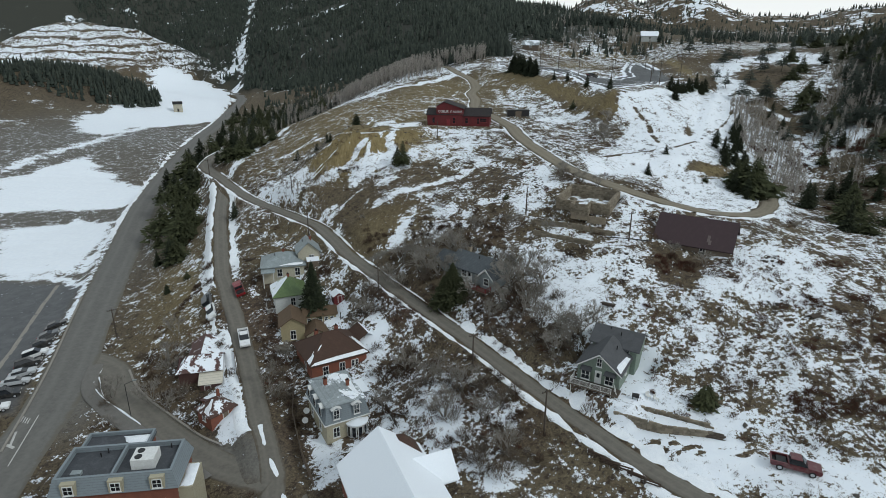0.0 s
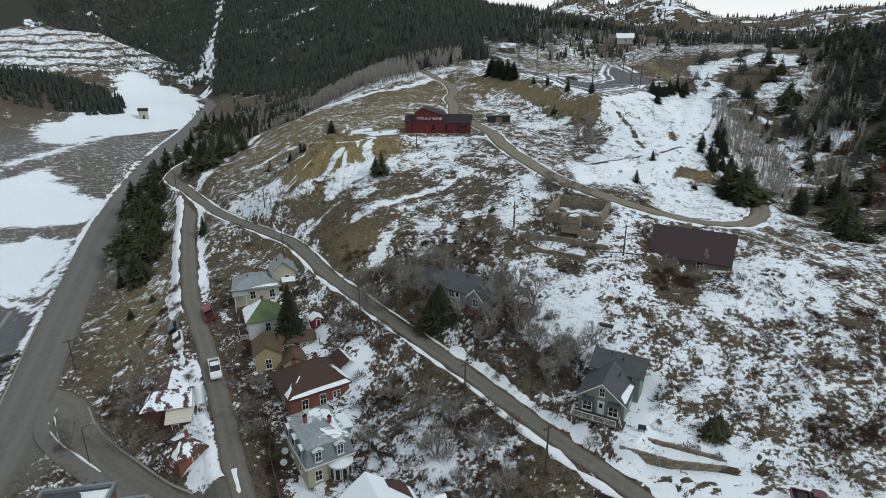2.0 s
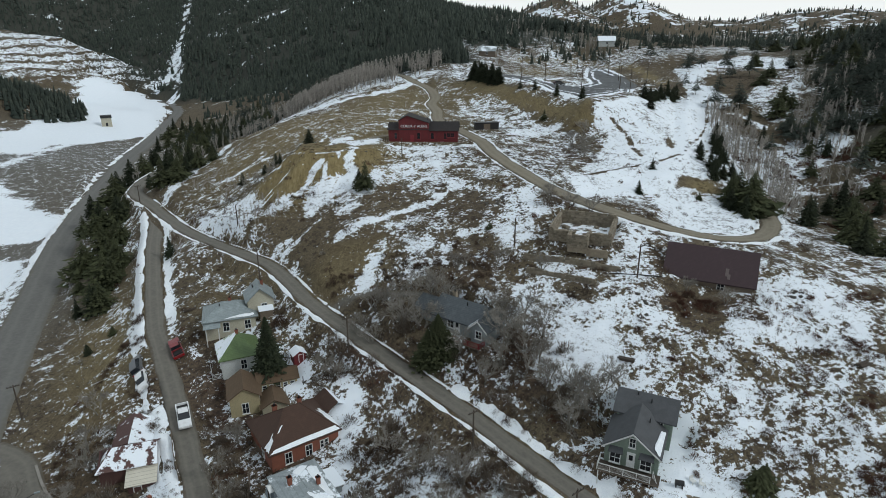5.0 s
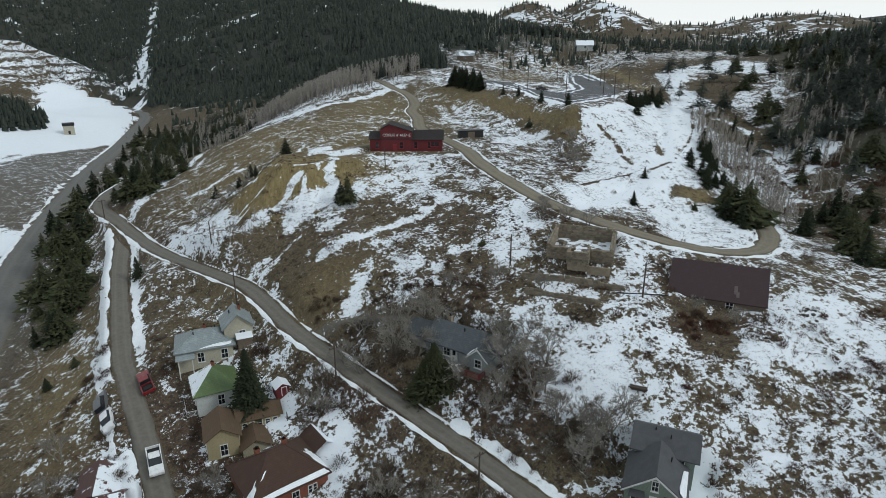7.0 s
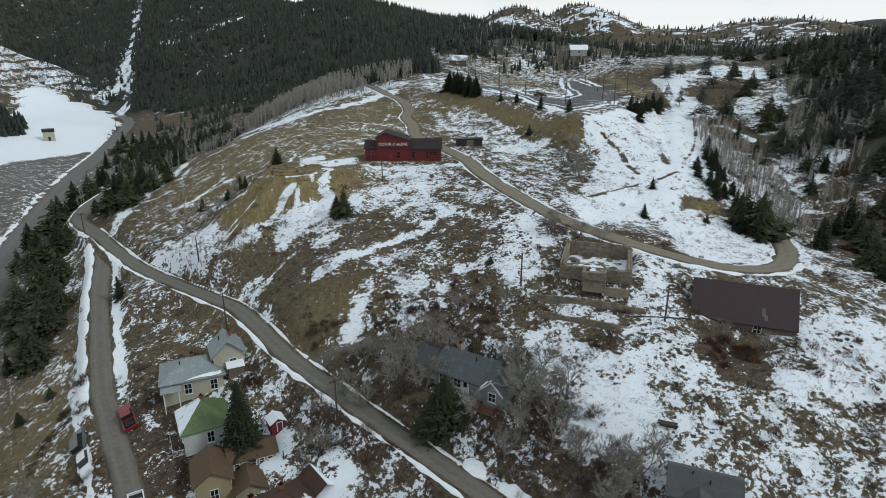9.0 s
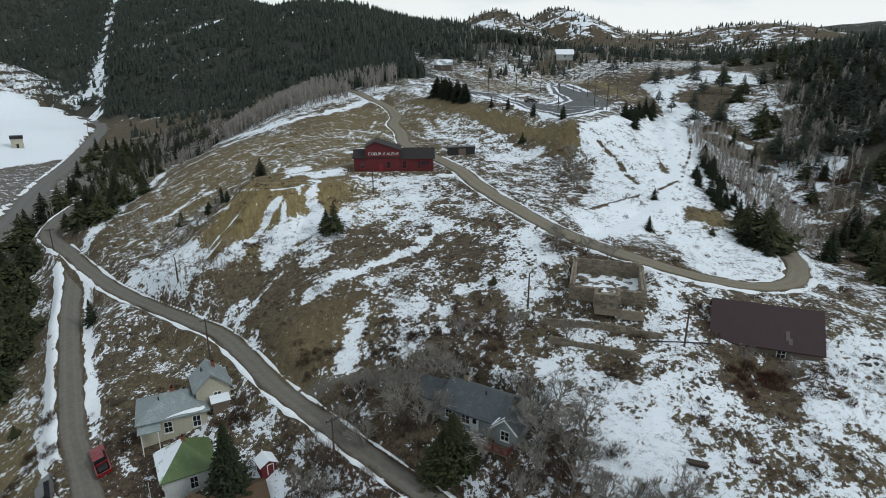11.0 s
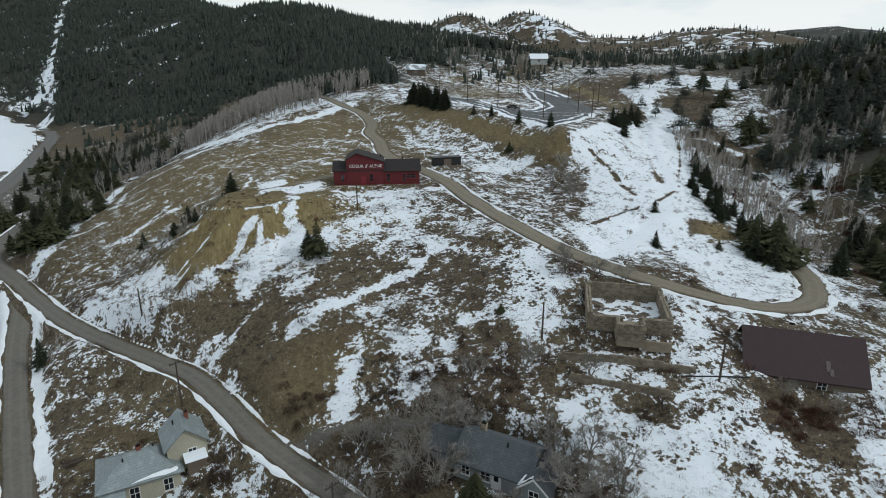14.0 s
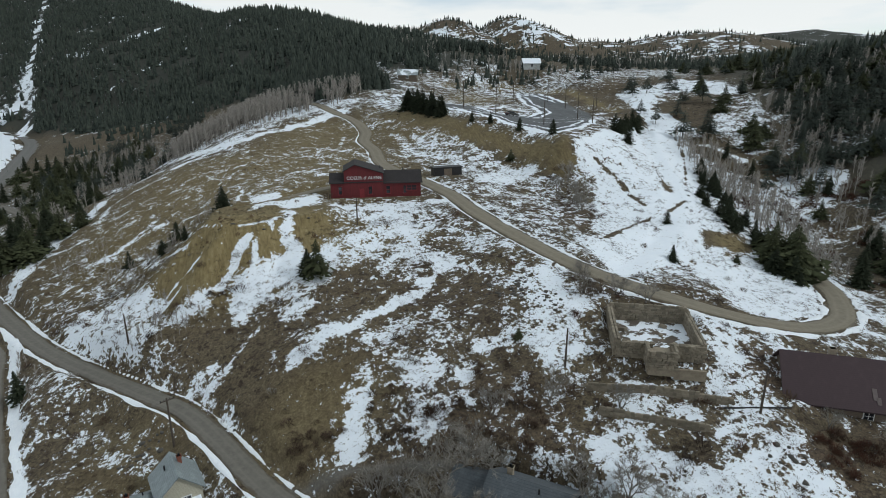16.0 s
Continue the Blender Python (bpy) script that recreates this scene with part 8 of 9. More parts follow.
def mound_trees():
    n = 3600
    x, y = rnd.uniform(-345, -185, n), rnd.uniform(372, 480, n)
    keep = (((x + 272) / 74) ** 2 + ((y - 428) / 36) ** 2 < 1.0 + 0.3 * rough(x, y, 20, 91, 2)) & (rnd.rand(n) < 0.42 + 0.4 * ease(400, 440, y))
    forest("mound_forest", "dark conifers on a snowy mound in the valley", x, y, 5.5, 11.0, keep)


mound_trees()


def hill_trees():
    n = 26000
    x, y = rnd.uniform(60, 1150, n), rnd.uniform(300, 1120, n)
    woods = rough(x, y, 90, 93, 3) + 0.5 * rough(x, y, 22, 94, 2)
    foot = np.exp(-((y - 0.12 * x - 470) / 70) ** 2) * ease(330, 250, x)
    keep = (woods > 0.06 - 0.45 * ease(150, 500, x - 0.55 * y) - 0.40 * foot) & (y > 330 + 0.1 * x) & (rnd.rand(n) < 0.8)
    keep |= (rnd.rand(n) < 0.16) & (y > 380)
    forest("hill_forest", "scattered dark conifers on the rocky far hills", x, y, 3.4, 7.4, keep)
    n = 9000
    x, y = rnd.uniform(100, 430, n), rnd.uniform(136, 520, n)
    woods = (x > 127 + 0.75 * (y - 200) + 5 * rough(x, y, 18, 95, 2)) & (y > 181 - 0.25 * (x - 128) + 4 * rough(x, y, 14, 96, 2)) & (rnd.rand(n) < 0.72)
    clump = ((x - 116) / 5) ** 2 + ((y - 191) / 6) ** 2 < 1
    keep = woods | clump | ((rnd.rand(n) < 0.035) & (x > 104))
    forest("east_forest", "dark pine wood with bare lower stems on the eastern slope", x, y, 5.5, 10.0, keep, lambda a, b: a < 190, STEM_PINES)


hill_trees()


def bank_trees():
    n = 2600
    x, y = rnd.uniform(-175, -52, n), rnd.uniform(262, 540, n)
    keep = (along(HIGHWAY, x, y)[0] > 8) & (x > np.interp(y, [262, 400, 540], [-106, -128, -150])) & (rnd.rand(n) < 0.20 + 0.65 * rough(x, y, 26, 97, 2) - 0.2 * ease(-90, -55, x) * ease(330, 290, y)) & (along(JUNCTION, x, y)[0] > 5)
    forest("bank_forest", "dark firs on the bank above the highway", x, y, 5.0, 9.0, keep, lambda a, b: b < 420)


bank_trees()


# ---------------------------------------------------------------- bare trees
def limbs(bm, p, d, length, radius, depth, r, sides):
    """A branch that forks on; thin ends stay as single twigs."""
    q = p + d * length
    beam(bm, p, q, radius, sides if depth > 1 else 3, max(radius * 0.6, 0.0019))
    if depth == 0:
        for k in range(4):
            a = p.lerp(q, r.uniform(0.2, 1.0))
            w = Vector((r.uniform(-1, 1), r.uniform(-1, 1), r.uniform(-0.4, 1))).normalized()
            b = a + (d * 0.5 + w).normalized() * length * r.uniform(0.6, 1.3)
            side = w.orthogonal().normalized() * 0.0022
            bm.faces.new((bm.verts.new(a - side), bm.verts.new(a + side), bm.verts.new(b)))
        return
    for k in range(r.choice((2, 3, 3)) + (depth <= 1)):
        side = d.orthogonal().normalized()
        side.rotate(Matrix.Rotation(r.uniform(0, 6.28), 3, d))
        nd = (d + side * r.uniform(0.4, 0.95) + Vector((0, 0, 0.16))).normalized()
        limbs(bm, p.lerp(q, r.uniform(0.55, 1.0)), nd, length * r.uniform(0.58, 0.82), max(radius * 0.64, 0.0030), depth - 1, r, sides)


def bare_tree(seed, stems, depth, label, name="bare_tree"):
    r = random.Random(seed)
    ob = tagged(new(name), label, "tree", "bare trees")
    low, fine = bmesh.new(), bmesh.new()
    for k in range(stems):
        d = Vector((r.uniform(-0.45, 0.45), r.uniform(-0.45, 0.45), 1)).normalized() if stems > 1 else Vector((0.03, 0.02, 1)).normalized()
        base = Vector((r.uniform(-0.1, 0.1) * (stems > 1), r.uniform(-0.1, 0.1) * (stems > 1), -0.05))
        top = base + d * 0.26
        beam(low, base, top, 0.022, 6, 0.015)
        for j in range(3 if stems > 1 else 4):
            side = Vector((math.cos(2.1 * j + k), math.sin(2.1 * j + k), 0))
            limbs(fine, base.lerp(top, r.uniform(0.6, 1)), (d + side * r.uniform(0.35, 0.8)).normalized(), r.uniform(0.2, 0.27), 0.0105, depth, r, 4)
    part("trunk", low, M["grey_bark"], ob)
    part("crown", fine, M["grey_twigs"], ob)
    return ob


BARE = [bare_tree(11, 1, 4, "tall bare grey cottonwood with fine twigs"), bare_tree(12, 3, 3, "bare grey many-stemmed tree beside houses"), bare_tree(13, 2, 4, "bare grey forked tree on the slope")]
first = [True] * 3
# round the grey-roofed house
BARE_SPOTS = [
    (5.6, 113.4, 4.4, 2), (12.6, 107.8, 4.2, 1), (-1.0, 105.6, 5.4, 1), (15.6, 102.6, 5.0, 0), (11.8, 101.6, 5.4, 1), (-5.6, 111.8, 5.0, 0),
    (2.2, 114.6, 4.4, 1), (-8.5, 107.6, 3.6, 1), (16.6, 90.8, 4.4, 1), (24.8, 88.8, 3.6, 1), (7.0, 118.0, 3.4, 1), (13.4, 117.4, 3.6, 2),
    (20.6, 113.0, 3.0, 1), (-1.4, 110.6, 6.5, 0), (-3.6, 108.6, 5.2, 1), (1.2, 112, 4.6, 1), (12.6, 99.2, 5.6, 2), (14.6, 97.2, 5.2, 0),
    (17.7, 99.4, 4.8, 1), (10.4, 96.6, 4.6, 1), (13.5, 93.5, 5.0, 2), (16.2, 94.6, 4.6, 0), (8.5, 93.6, 4.0, 1),
]
# along the streets
BARE_SPOTS += [
    (20.2, 86.0, 4.8, 1), (22.6, 86.6, 5.4, 0), (18.4, 83.6, 4.4, 2), (19.0, 88.6, 4.2, 1), (-8, 113.5, 3.8, 1), (-11, 110.5, 3.6, 1),
    (-16.2, 105.5, 3.6, 2), (-15.2, 104.0, 3.2, 1), (3.4, 78.5, 4.4, 1), (-2.2, 82.4, 4.6, 2), (0.4, 75.2, 4.2, 1), (6.4, 72.4, 4.0, 1),
    (-6.5, 88.2, 3.8, 1), (-9.0, 79.5, 3.6, 2), (8.8, 66.5, 3.8, 1), (-48.6, 92.2, 4.4, 1), (-49.4, 86.2, 4.2, 2), (-45.8, 84.5, 4.0, 1),
    (-50.5, 97.5, 4.0, 1), (-28.6, 94.4, 3.6, 1), (-30.4, 88.6, 3.6, 2), (-27.8, 84.4, 3.4, 1), (-52.4, 104.5, 4.0, 2),
]
# slopes
BARE_SPOTS += [
    (42.6, 104.4, 2.6, 1), (47.6, 101.0, 2.6, 1), (26.6, 134.4, 3.2, 1), (30.5, 131.2, 3.0, 1), (34.4, 128.5, 2.8, 1), (28.2, 137.5, 2.8, 1),
    (-57, 88.5, 3.8, 1), (5, 100, 3.8, 1), (45.5, 170, 3.8, 1), (48, 176, 4.2, 1), (46, 181, 4.2, 1), (50, 186, 4.4, 1),
]
for x, y, h, k in BARE_SPOTS:
    h *= 1.5
    if first[k]:
        first[k] = False
        BARE[k].matrix_basis = Matrix.LocRotScale((x, y, height(x, y) - 0.1), Euler((0, 0, 0.7)), (h, h, h))
    else:
        ob = plant(BARE[k], x, y, h, random.uniform(0.9, 1.15), 0.1)


def thicket(seed, n, high, wide, fine=1.0):
    """A dome of short thin twigs that lean outwards, each one sliver; about 1 high."""
    r = np.random.RandomState(seed)
    V, F = [], []
    for k in range(n):
        a, q, e = r.uniform(0, 6.28), r.uniform(0, 1) ** 0.6 * wide, r.uniform(0, 1)
        top = high * (1 - 0.55 * (q / wide) ** 2)
        b = np.array([math.cos(a) * q * 0.7, math.sin(a) * q * 0.7, -0.05 + top * 0.55 * e])
        v = np.array([math.cos(a) * q + r.uniform(-0.25, 0.25), math.sin(a) * q + r.uniform(-0.25, 0.25), r.uniform(0.5, 1.0)])
        t = b + v / np.linalg.norm(v) * high * r.uniform(0.2, 0.38)
        c = r.uniform(0, 6.28)
        s = np.array([math.cos(c), math.sin(c), r.uniform(-0.3, 0.3)]) * r.uniform(0.014, 0.034) * fine
        i = len(V)
        V += [b - s, b + s, t]
        F += [(i, i + 1, i + 2)]
    return np.array(V), np.array(F)


def brush(name, label, material, n, area, weight, size, pattern, flat=1.0):
    """Strews bushes over an area where the weight map allows."""
    x, y = rnd.uniform(area[0], area[1], n), rnd.uniform(area[2], area[3], n)
    keep = (rnd.rand(n) < weight(x, y)) & ~blocked(x, y, 0.35)
    x, y = x[keep], y[keep]
    s = rnd.uniform(size[0], size[1], len(x)) * rnd.uniform(0.7, 1.3, len(x))
    rows = np.stack([x, y, land(x, y) - 0.02, s, s * flat, rnd.uniform(0, 6.28, len(x))], 1)
    which = rnd.randint(0, len(pattern), len(x))
    merge(name, [spread(pattern[k], rows[which == k]) for k in range(len(pattern))], material, label, "brush")


NEAR = (-70, 78, 52, 190)


def patchy(size, seed, low, high):
    return lambda x, y: ease(low, high, rough(x, y, size, seed, 3))


def by_spots(spots, base=0.0):
    return lambda x, y: np.clip(blob(x, y, spots, np.full(x.shape, base)) * (0.55 + 0.6 * rough(x, y, 6, 111, 2)), 0, 1)


DENSE = [thicket(s, 90, 1.0, 0.62) for s in (1, 2, 3)]
LOW = [thicket(s, 26, 0.6, 0.62, 1.25) for s in (4, 5, 6)]
TUFT = [thicket(s, 11, 0.8, 0.45) for s in (7, 8, 9)]
# town and eastern slope
BUSH_SPOTS = [
    (12, 95, 9, 7, 0, 0.9), (3, 74, 12, 8, -35, 0.85), (-6, 84, 7, 9, 0, 0.75), (-14, 104, 6, 5, -40, 0.8), (-2, 110, 9, 4, -15, 0.8), (20, 86, 5, 6, 0, 0.9),
    (-47, 92, 8, 12, 0, 0.75), (-31, 100, 3, 14, 20, 0.9), (-32, 88, 4, 8, 0, 0.6), (44, 106, 5, 4, -30, 0.9), (50, 98, 8, 3, -30, 0.55), (29, 134, 5, 6, -50, 0.7),
    (46, 178, 5, 10, -10, 0.9), (62, 82, 12, 8, 0, 0.5), (22, 118, 4, 4, 0, 0.6),
]
# hillside
BUSH_SPOTS += [
    (6, 116, 9, 4, 0, 0.7), (-52, 168, 10, 8, 0, 0.35), (-34, 155, 9, 4, 20, 0.3), (14, 121, 6, 5, 0, 0.5), (-20, 84, 5, 8, 0, 0.5), (22, 68, 8, 3, -40, 0.6),
    (47, 76, 14, 12, 0, 0.4),
]
brush("brown_brush", "leafless brown brush on the slopes", M["brown_twigs"], 11000, NEAR, by_spots(BUSH_SPOTS, 0.03), (0.7, 1.7), DENSE)
brush("red_brush", "leafless red-brown brush near the street", M["red_twigs"], 13000, NEAR, by_spots([(-31.5, 104, 3.5, 14, 18, 0.9), (5, 70, 9, 8, 0, 0.5), (-11, 101, 7, 5, -40, 0.6), (46, 104, 6, 4, -30, 0.7), (70, 78, 10, 8, 0, 0.5), (14, 84, 6, 5, 0, 0.6), (27, 127, 4, 7, 0, 0.5), (20, 76, 4, 4, 0, 0.6), (60, 92, 12, 8, 0, 0.3)], 0.015), (0.6, 1.4), DENSE)
brush("grey_brush", "leafless grey willow brush around houses", M["grey_twigs"], 9000, NEAR, by_spots([(13, 96, 8, 7, 0, 0.8), (-4, 110, 10, 5, 0, 0.8), (0, 80, 10, 10, 0, 0.6), (20, 87, 5, 5, 0, 0.7), (-48, 90, 7, 10, 0, 0.5), (-46, 170, 12, 8, 0, 0.4), (-14, 103, 5, 5, 0, 0.7), (46, 178, 5, 10, 0, 0.7)], 0.01), (0.9, 2.0), DENSE)
# dark bushes at the dump's foot and on the slopes
SHRUB_SPOTS = [(x, y, r, r, 0, 0.9) for x, y, r in [(-17, 160, 1.2), (-44, 156.6, 1.4), (-38.5, 151.5, 2.0), (-19.8, 153, 1.6), (-15.1, 150.5, 1.8), (-12.3, 156.9, 1.2), (-27.8, 155.7, 1.6), (-24.5, 155, 1.8),
               (-1.1, 135.8, 1.4), (-5, 119.2, 3.2), (-7, 124.3, 1.4), (24.2, 105.3, 2.4), (47, 120.7, 1.4), (43, 115.5, 2.2), (40, 87.3, 1.6), (44.3, 86.8, 1.4), (32, 97, 1.8), (59.8, 90.2, 1.2)]]
HAZE = [thicket(s, 260, 1.0, 0.55, 0.4) for s in (14, 15)]
TALL_SPOTS = [(13, 96, 7, 6, 0, 0.8), (-3, 111, 9, 4, 0, 0.8), (1, 79, 10, 9, 0, 0.8), (20, 88, 4, 5, 0, 0.8), (-13, 103, 5, 5, 0, 0.6), (-17, 86, 4, 7, 0, 0.5), (-29, 95, 2.5, 9, 15, 0.8),
              (-49, 90, 8, 12, 0, 0.9), (-8, 90, 5, 8, 0, 0.7), (28, 134, 4, 5, 0, 0.5), (9, 68, 9, 6, 0, 0.8), (-30, 113, 2, 7, 18, 0.7), (18, 72, 4, 3, -40, 0.7)]
brush("tall_brush", "tall leafless grey-brown brush around the houses", M["haze_twigs"], 4200, NEAR, by_spots(TALL_SPOTS, 0.0), (1.6, 3.2), HAZE)
brush("slope_brush", "reddish-brown leafless scrub on the snowy slope", M["red_twigs"], 9000, (26, 84, 58, 112), patchy(5, 109, 0.2, 0.6), (0.5, 1.2), DENSE)
brush("yard_brush", "tangled brown brush between the yards", M["brown_twigs"], 5200, (-56, 12, 62, 128), patchy(4, 110, 0.0, 0.45), (0.6, 1.5), DENSE)
brush("outcrop_brush", "dark round bushes on the hillside", M["dark_twigs"], 9000, (-60, 70, 80, 170), by_spots(SHRUB_SPOTS, 0.004), (0.7, 1.6), DENSE)
brush("track_brush", "dark low brush along the snowy track", M["dark_twigs"], 5000, (34, 135, 135, 240), by_spots([(61.5, 183, 0.8, 9, 5, 0.9), (47, 157.5, 7, 0.6, 28, 0.7), (101, 181, 5, 14, -14, 0.5), (116, 206, 12, 10, 0, 0.35), (108, 158, 12, 9, 0, 0.6), (90, 152, 6, 5, 0, 0.3)], 0.012), (0.4, 1.1), LOW)
brush("east_brush", "tangled red-brown brush below the pine wood", M["red_twigs"], 2600, (92, 150, 132, 182), patchy(6, 111, 0.0, 0.45), (0.7, 1.8), DENSE)
brush("sage_brush", "low grey sage and dark scrub in the snow", M["sage"], 26000, (-70, 84, 52, 195), patchy(11, 101, -0.35, 0.5), (0.30, 0.85), LOW)
brush("dark_scrub", "low dark scrub in the snow", M["brown_twigs"], 47000, (-45, 90, 52, 172), patchy(7, 103, -0.3, 0.5), (0.25, 0.75), LOW)
brush("dry_grass", "tufts of dry tan grass", M["grass"], 30000, (-72, 60, 60, 215), patchy(16, 105, -0.5, 0.4), (0.22, 0.5), TUFT)
brush("far_scrub", "low scrub on the far slopes", M["dark_twigs"], 12000, (-110, 190, 150, 340), patchy(20, 107, -0.2, 0.5), (0.5, 1.4), LOW)


# ---------------------------------------------------------------- aspens: thin pale stems in stands
def stand(name, label, n, area, weight, size):
    x, y = rnd.uniform(area[0], area[1], n), rnd.uniform(area[2], area[3], n)
    keep = (rnd.rand(n) < weight(x, y)) & ~blocked(x, y, 1.5)
    x, y = x[keep], y[keep]
    s = rnd.uniform(size[0], size[1], len(x))
    rows = np.stack([x, y, land(x, y) - 0.05, s, s, rnd.uniform(0, 6.28, len(x))], 1)
    which = rnd.randint(0, len(ASPEN), len(x))
    merge(name, [spread(ASPEN[k], rows[which == k]) for k in range(len(ASPEN))], M["aspen_bark"], label, "trees")


def aspen(seed):
    r = np.random.RandomState(seed)
    V, F = [], []

    def stick(a, b, w):
        d = np.cross(b - a, np.array([r.uniform(-1, 1), r.uniform(-1, 1), 0.2]))
        d = d / (np.linalg.norm(d) + 1e-6) * w
        e = np.cross(b - a, d)
        e = e / (np.linalg.norm(e) + 1e-6) * w
        i = len(V)
        V.extend([a + d, a - d * 0.5 + e, a - d * 0.5 - e, b])
        F.extend([(i, i + 1, i + 3), (i + 1, i + 2, i + 3), (i + 2, i, i + 3)])

    stick(np.array([0, 0, -0.02]), np.array([r.uniform(-0.04, 0.04), r.uniform(-0.04, 0.04), 1.0]), 0.026)
    for k in range(22):
        z, a = r.uniform(0.3, 0.95), r.uniform(0, 6.28)
        q = 0.20 * (1.15 - z) + 0.05
        stick(np.array([0, 0, z]), np.array([math.cos(a) * q, math.sin(a) * q, z + q * 1.1]), 0.017)
    return np.array(V), np.array(F)


ASPEN = [aspen(s) for s in range(4)]
stand("aspen_grove", "stand of bare grey aspens behind the hill", 4200, (-85, 22, 262, 370), lambda x, y: ease(-56, -46, x) * ease(0.9, 0.5, ((x + 28 - (y - 315) * -0.5) / 62) ** 2 + ((y - 318 - x * 0.35) / 26) ** 2), (4.5, 7.5))
stand("gully_aspens", "thicket of thin bare aspens in the snowy gully", 4400, (76, 150, 135, 240), lambda x, y: ease(1.0, 0.4, ((x - 97 - (y - 178) * 0.25) / 9) ** 2 + ((y - 182) / 44) ** 2), (2.6, 4.6))
stand("east_aspens", "bare pale trunks under the pine wood", 1300, (104, 200, 148, 260), lambda x, y: patchy(9, 121, -0.1, 0.35)(x, y) * ease(-4, 4, x - 120 - 0.75 * (y - 200)), (3.2, 6.0))
stand("slope_saplings", "bare grey saplings on the western slope", 700, (-62, -28, 148, 205), patchy(9, 123, -0.1, 0.4), (1.4, 2.8))
stand("valley_aspens", "bare grey trees along the valley creek", 900, (-115, -55, 225, 400), patchy(18, 125, 0.0, 0.4), (3.5, 6.0))
stand("plateau_aspens", "bare grey trees behind the plateau", 1000, (60, 420, 330, 560), patchy(40, 127, 0.1, 0.4), (4.5, 7.5))


def boulder(seed):
    bm = bmesh.new()
    bmesh.ops.create_icosphere(bm, subdivisions=1, radius=0.5)
    r = random.Random(seed)
    for v in bm.verts:
        v.co *= r.uniform(0.6, 1.3)
        v.co.z *= 0.6
    V = np.array([v.co[:] for v in bm.verts])
    F = np.array([[w.index for w in f.verts] for f in bm.faces])
    bm.free()
    return V, F


ROCKS = [boulder(s) for s in range(4)]


def rocks():
    n = 900
    x, y = rnd.uniform(-60, 80, n), rnd.uniform(55, 200, n)
    out = [(14.3, 142), (16.1, 138.7), (18.7, 137.7), (20.3, 134.4), (21.3, 132.3), (20, 139.9), (59.5, 100.4), (50.5, 102), (55.6, 90), (34.4, 101.7), (-36.5, 131.9), (-34, 134)]
    for k, (cx, cy) in enumerate(out):
        x[k * 14:k * 14 + 14], y[k * 14:k * 14 + 14] = cx + rnd.normal(0, 1.0, 14), cy + rnd.normal(0, 0.8, 14)
    keep = ((rough(x, y, 12, 131, 2) > 0.25) | (np.arange(n) < 14 * len(out))) & ~blocked(x, y, 0.4)
    x, y = x[keep], y[keep]
    s = rnd.uniform(0.25, 0.9, len(x)) ** 1.4 * 1.1
    rows = np.stack([x, y, land(x, y), s, s, rnd.uniform(0, 6.28, len(x))], 1)
    k = rnd.randint(0, 4, len(x))
    merge("rocks", [spread(ROCKS[j], rows[k == j]) for j in range(4)], M["rock"], "dark weathered boulders among grass and snow", "rocks")


rocks()


# ---------------------------------------------------------------- snow banks along the roads
def snow_bank(line, offset, half, span=(0.0, 1.0), label="grey-white snow bank pushed up along the road edge", high=0.16, uneven=1.6):
    """An uneven ridge of ploughed snow, offset metres to the right of a road's line."""
    pts = glide(line, 0.7)
    pts = pts[int(len(pts) * span[0]):int(len(pts) * span[1])]
    bm = bmesh.new()
    rows = []
    P = np.array([p[:] for p in pts])
    wob = rough(P[:, 0], P[:, 1], 3.5, 141, 3)
    wid = np.clip(half * (0.85 + uneven * rough(P[:, 0] + 40, P[:, 1], 2.6, 143, 3)), 0.02, 9)
    for k, p in enumerate(pts):
        d = pts[min(k + 1, len(pts) - 1)] - pts[max(k - 1, 0)]
        side = Vector((d.y, -d.x, 0)).normalized()
        c = p + side * (offset + wob[k] * half * 0.5)
        row = []
        for s, u in ((-1, 0), (-0.55, 0.8), (0.1, 1.0), (0.6, 0.7), (1, 0)):
            q = c + side * (s * wid[k])
            row.append((q.x, q.y, u * high * min(1, wid[k] / half)))
        rows.append(row)
    flat = np.array([v for r in rows for v in r])
    z = land(flat[:, 0], flat[:, 1]) + 0.02 + flat[:, 2]
    vs = [bm.verts.new((a, b, c)) for (a, b, _), c in zip(flat, z)]
    for k in range(len(rows) - 1):
        for j in range(4):
            a = k * 5 + j
            bm.faces.new((vs[a], vs[a + 1], vs[a + 6], vs[a + 5]))
    ob = part("snow_bank", bm, M["snow"], None, "", True)
    if sum(f.normal.z for f in ob.data.polygons) < 0:
        ob.data.flip_normals()
    return tagged(ob, label, "snow", kind="structure")


snow_bank(HILL_ROAD, -2.0, 0.34, (0.30, 0.93), high=0.1)
snow_bank(HILL_ROAD, -2.3, 0.6, (0.05, 0.36))
snow_bank(HILL_ROAD, 2.5, 0.75, (0.1, 0.42))
snow_bank(HILL_ROAD, 2.0, 0.22, (0.36, 0.55))
snow_bank(HILL_ROAD, 2.1, 0.22, (0.55, 0.95))
snow_bank(LOWER_STREET, -2.9, 1.05, (0.2, 0.40), uneven=0.5)
snow_bank([(-63.6, 97.5, -13.8), (-62.4, 92.2, -13.8), (-58.7, 87.9, -13.85), (-53.5, 84.2, -14.0), (-48.6, 80.8, -14.2)], 0.0, 0.26, label="thin line of old snow along the pavement", high=0.34, uneven=0.6)
snow_bank(LOWER_STREET, -3.0, 1.25, (0.51, 0.97), uneven=0.4)
snow_bank(LOWER_STREET, -4.3, 0.6, (0.3, 0.6))
snow_bank(LOWER_STREET, 2.9, 0.95, (0.55, 0.86), uneven=0.8)
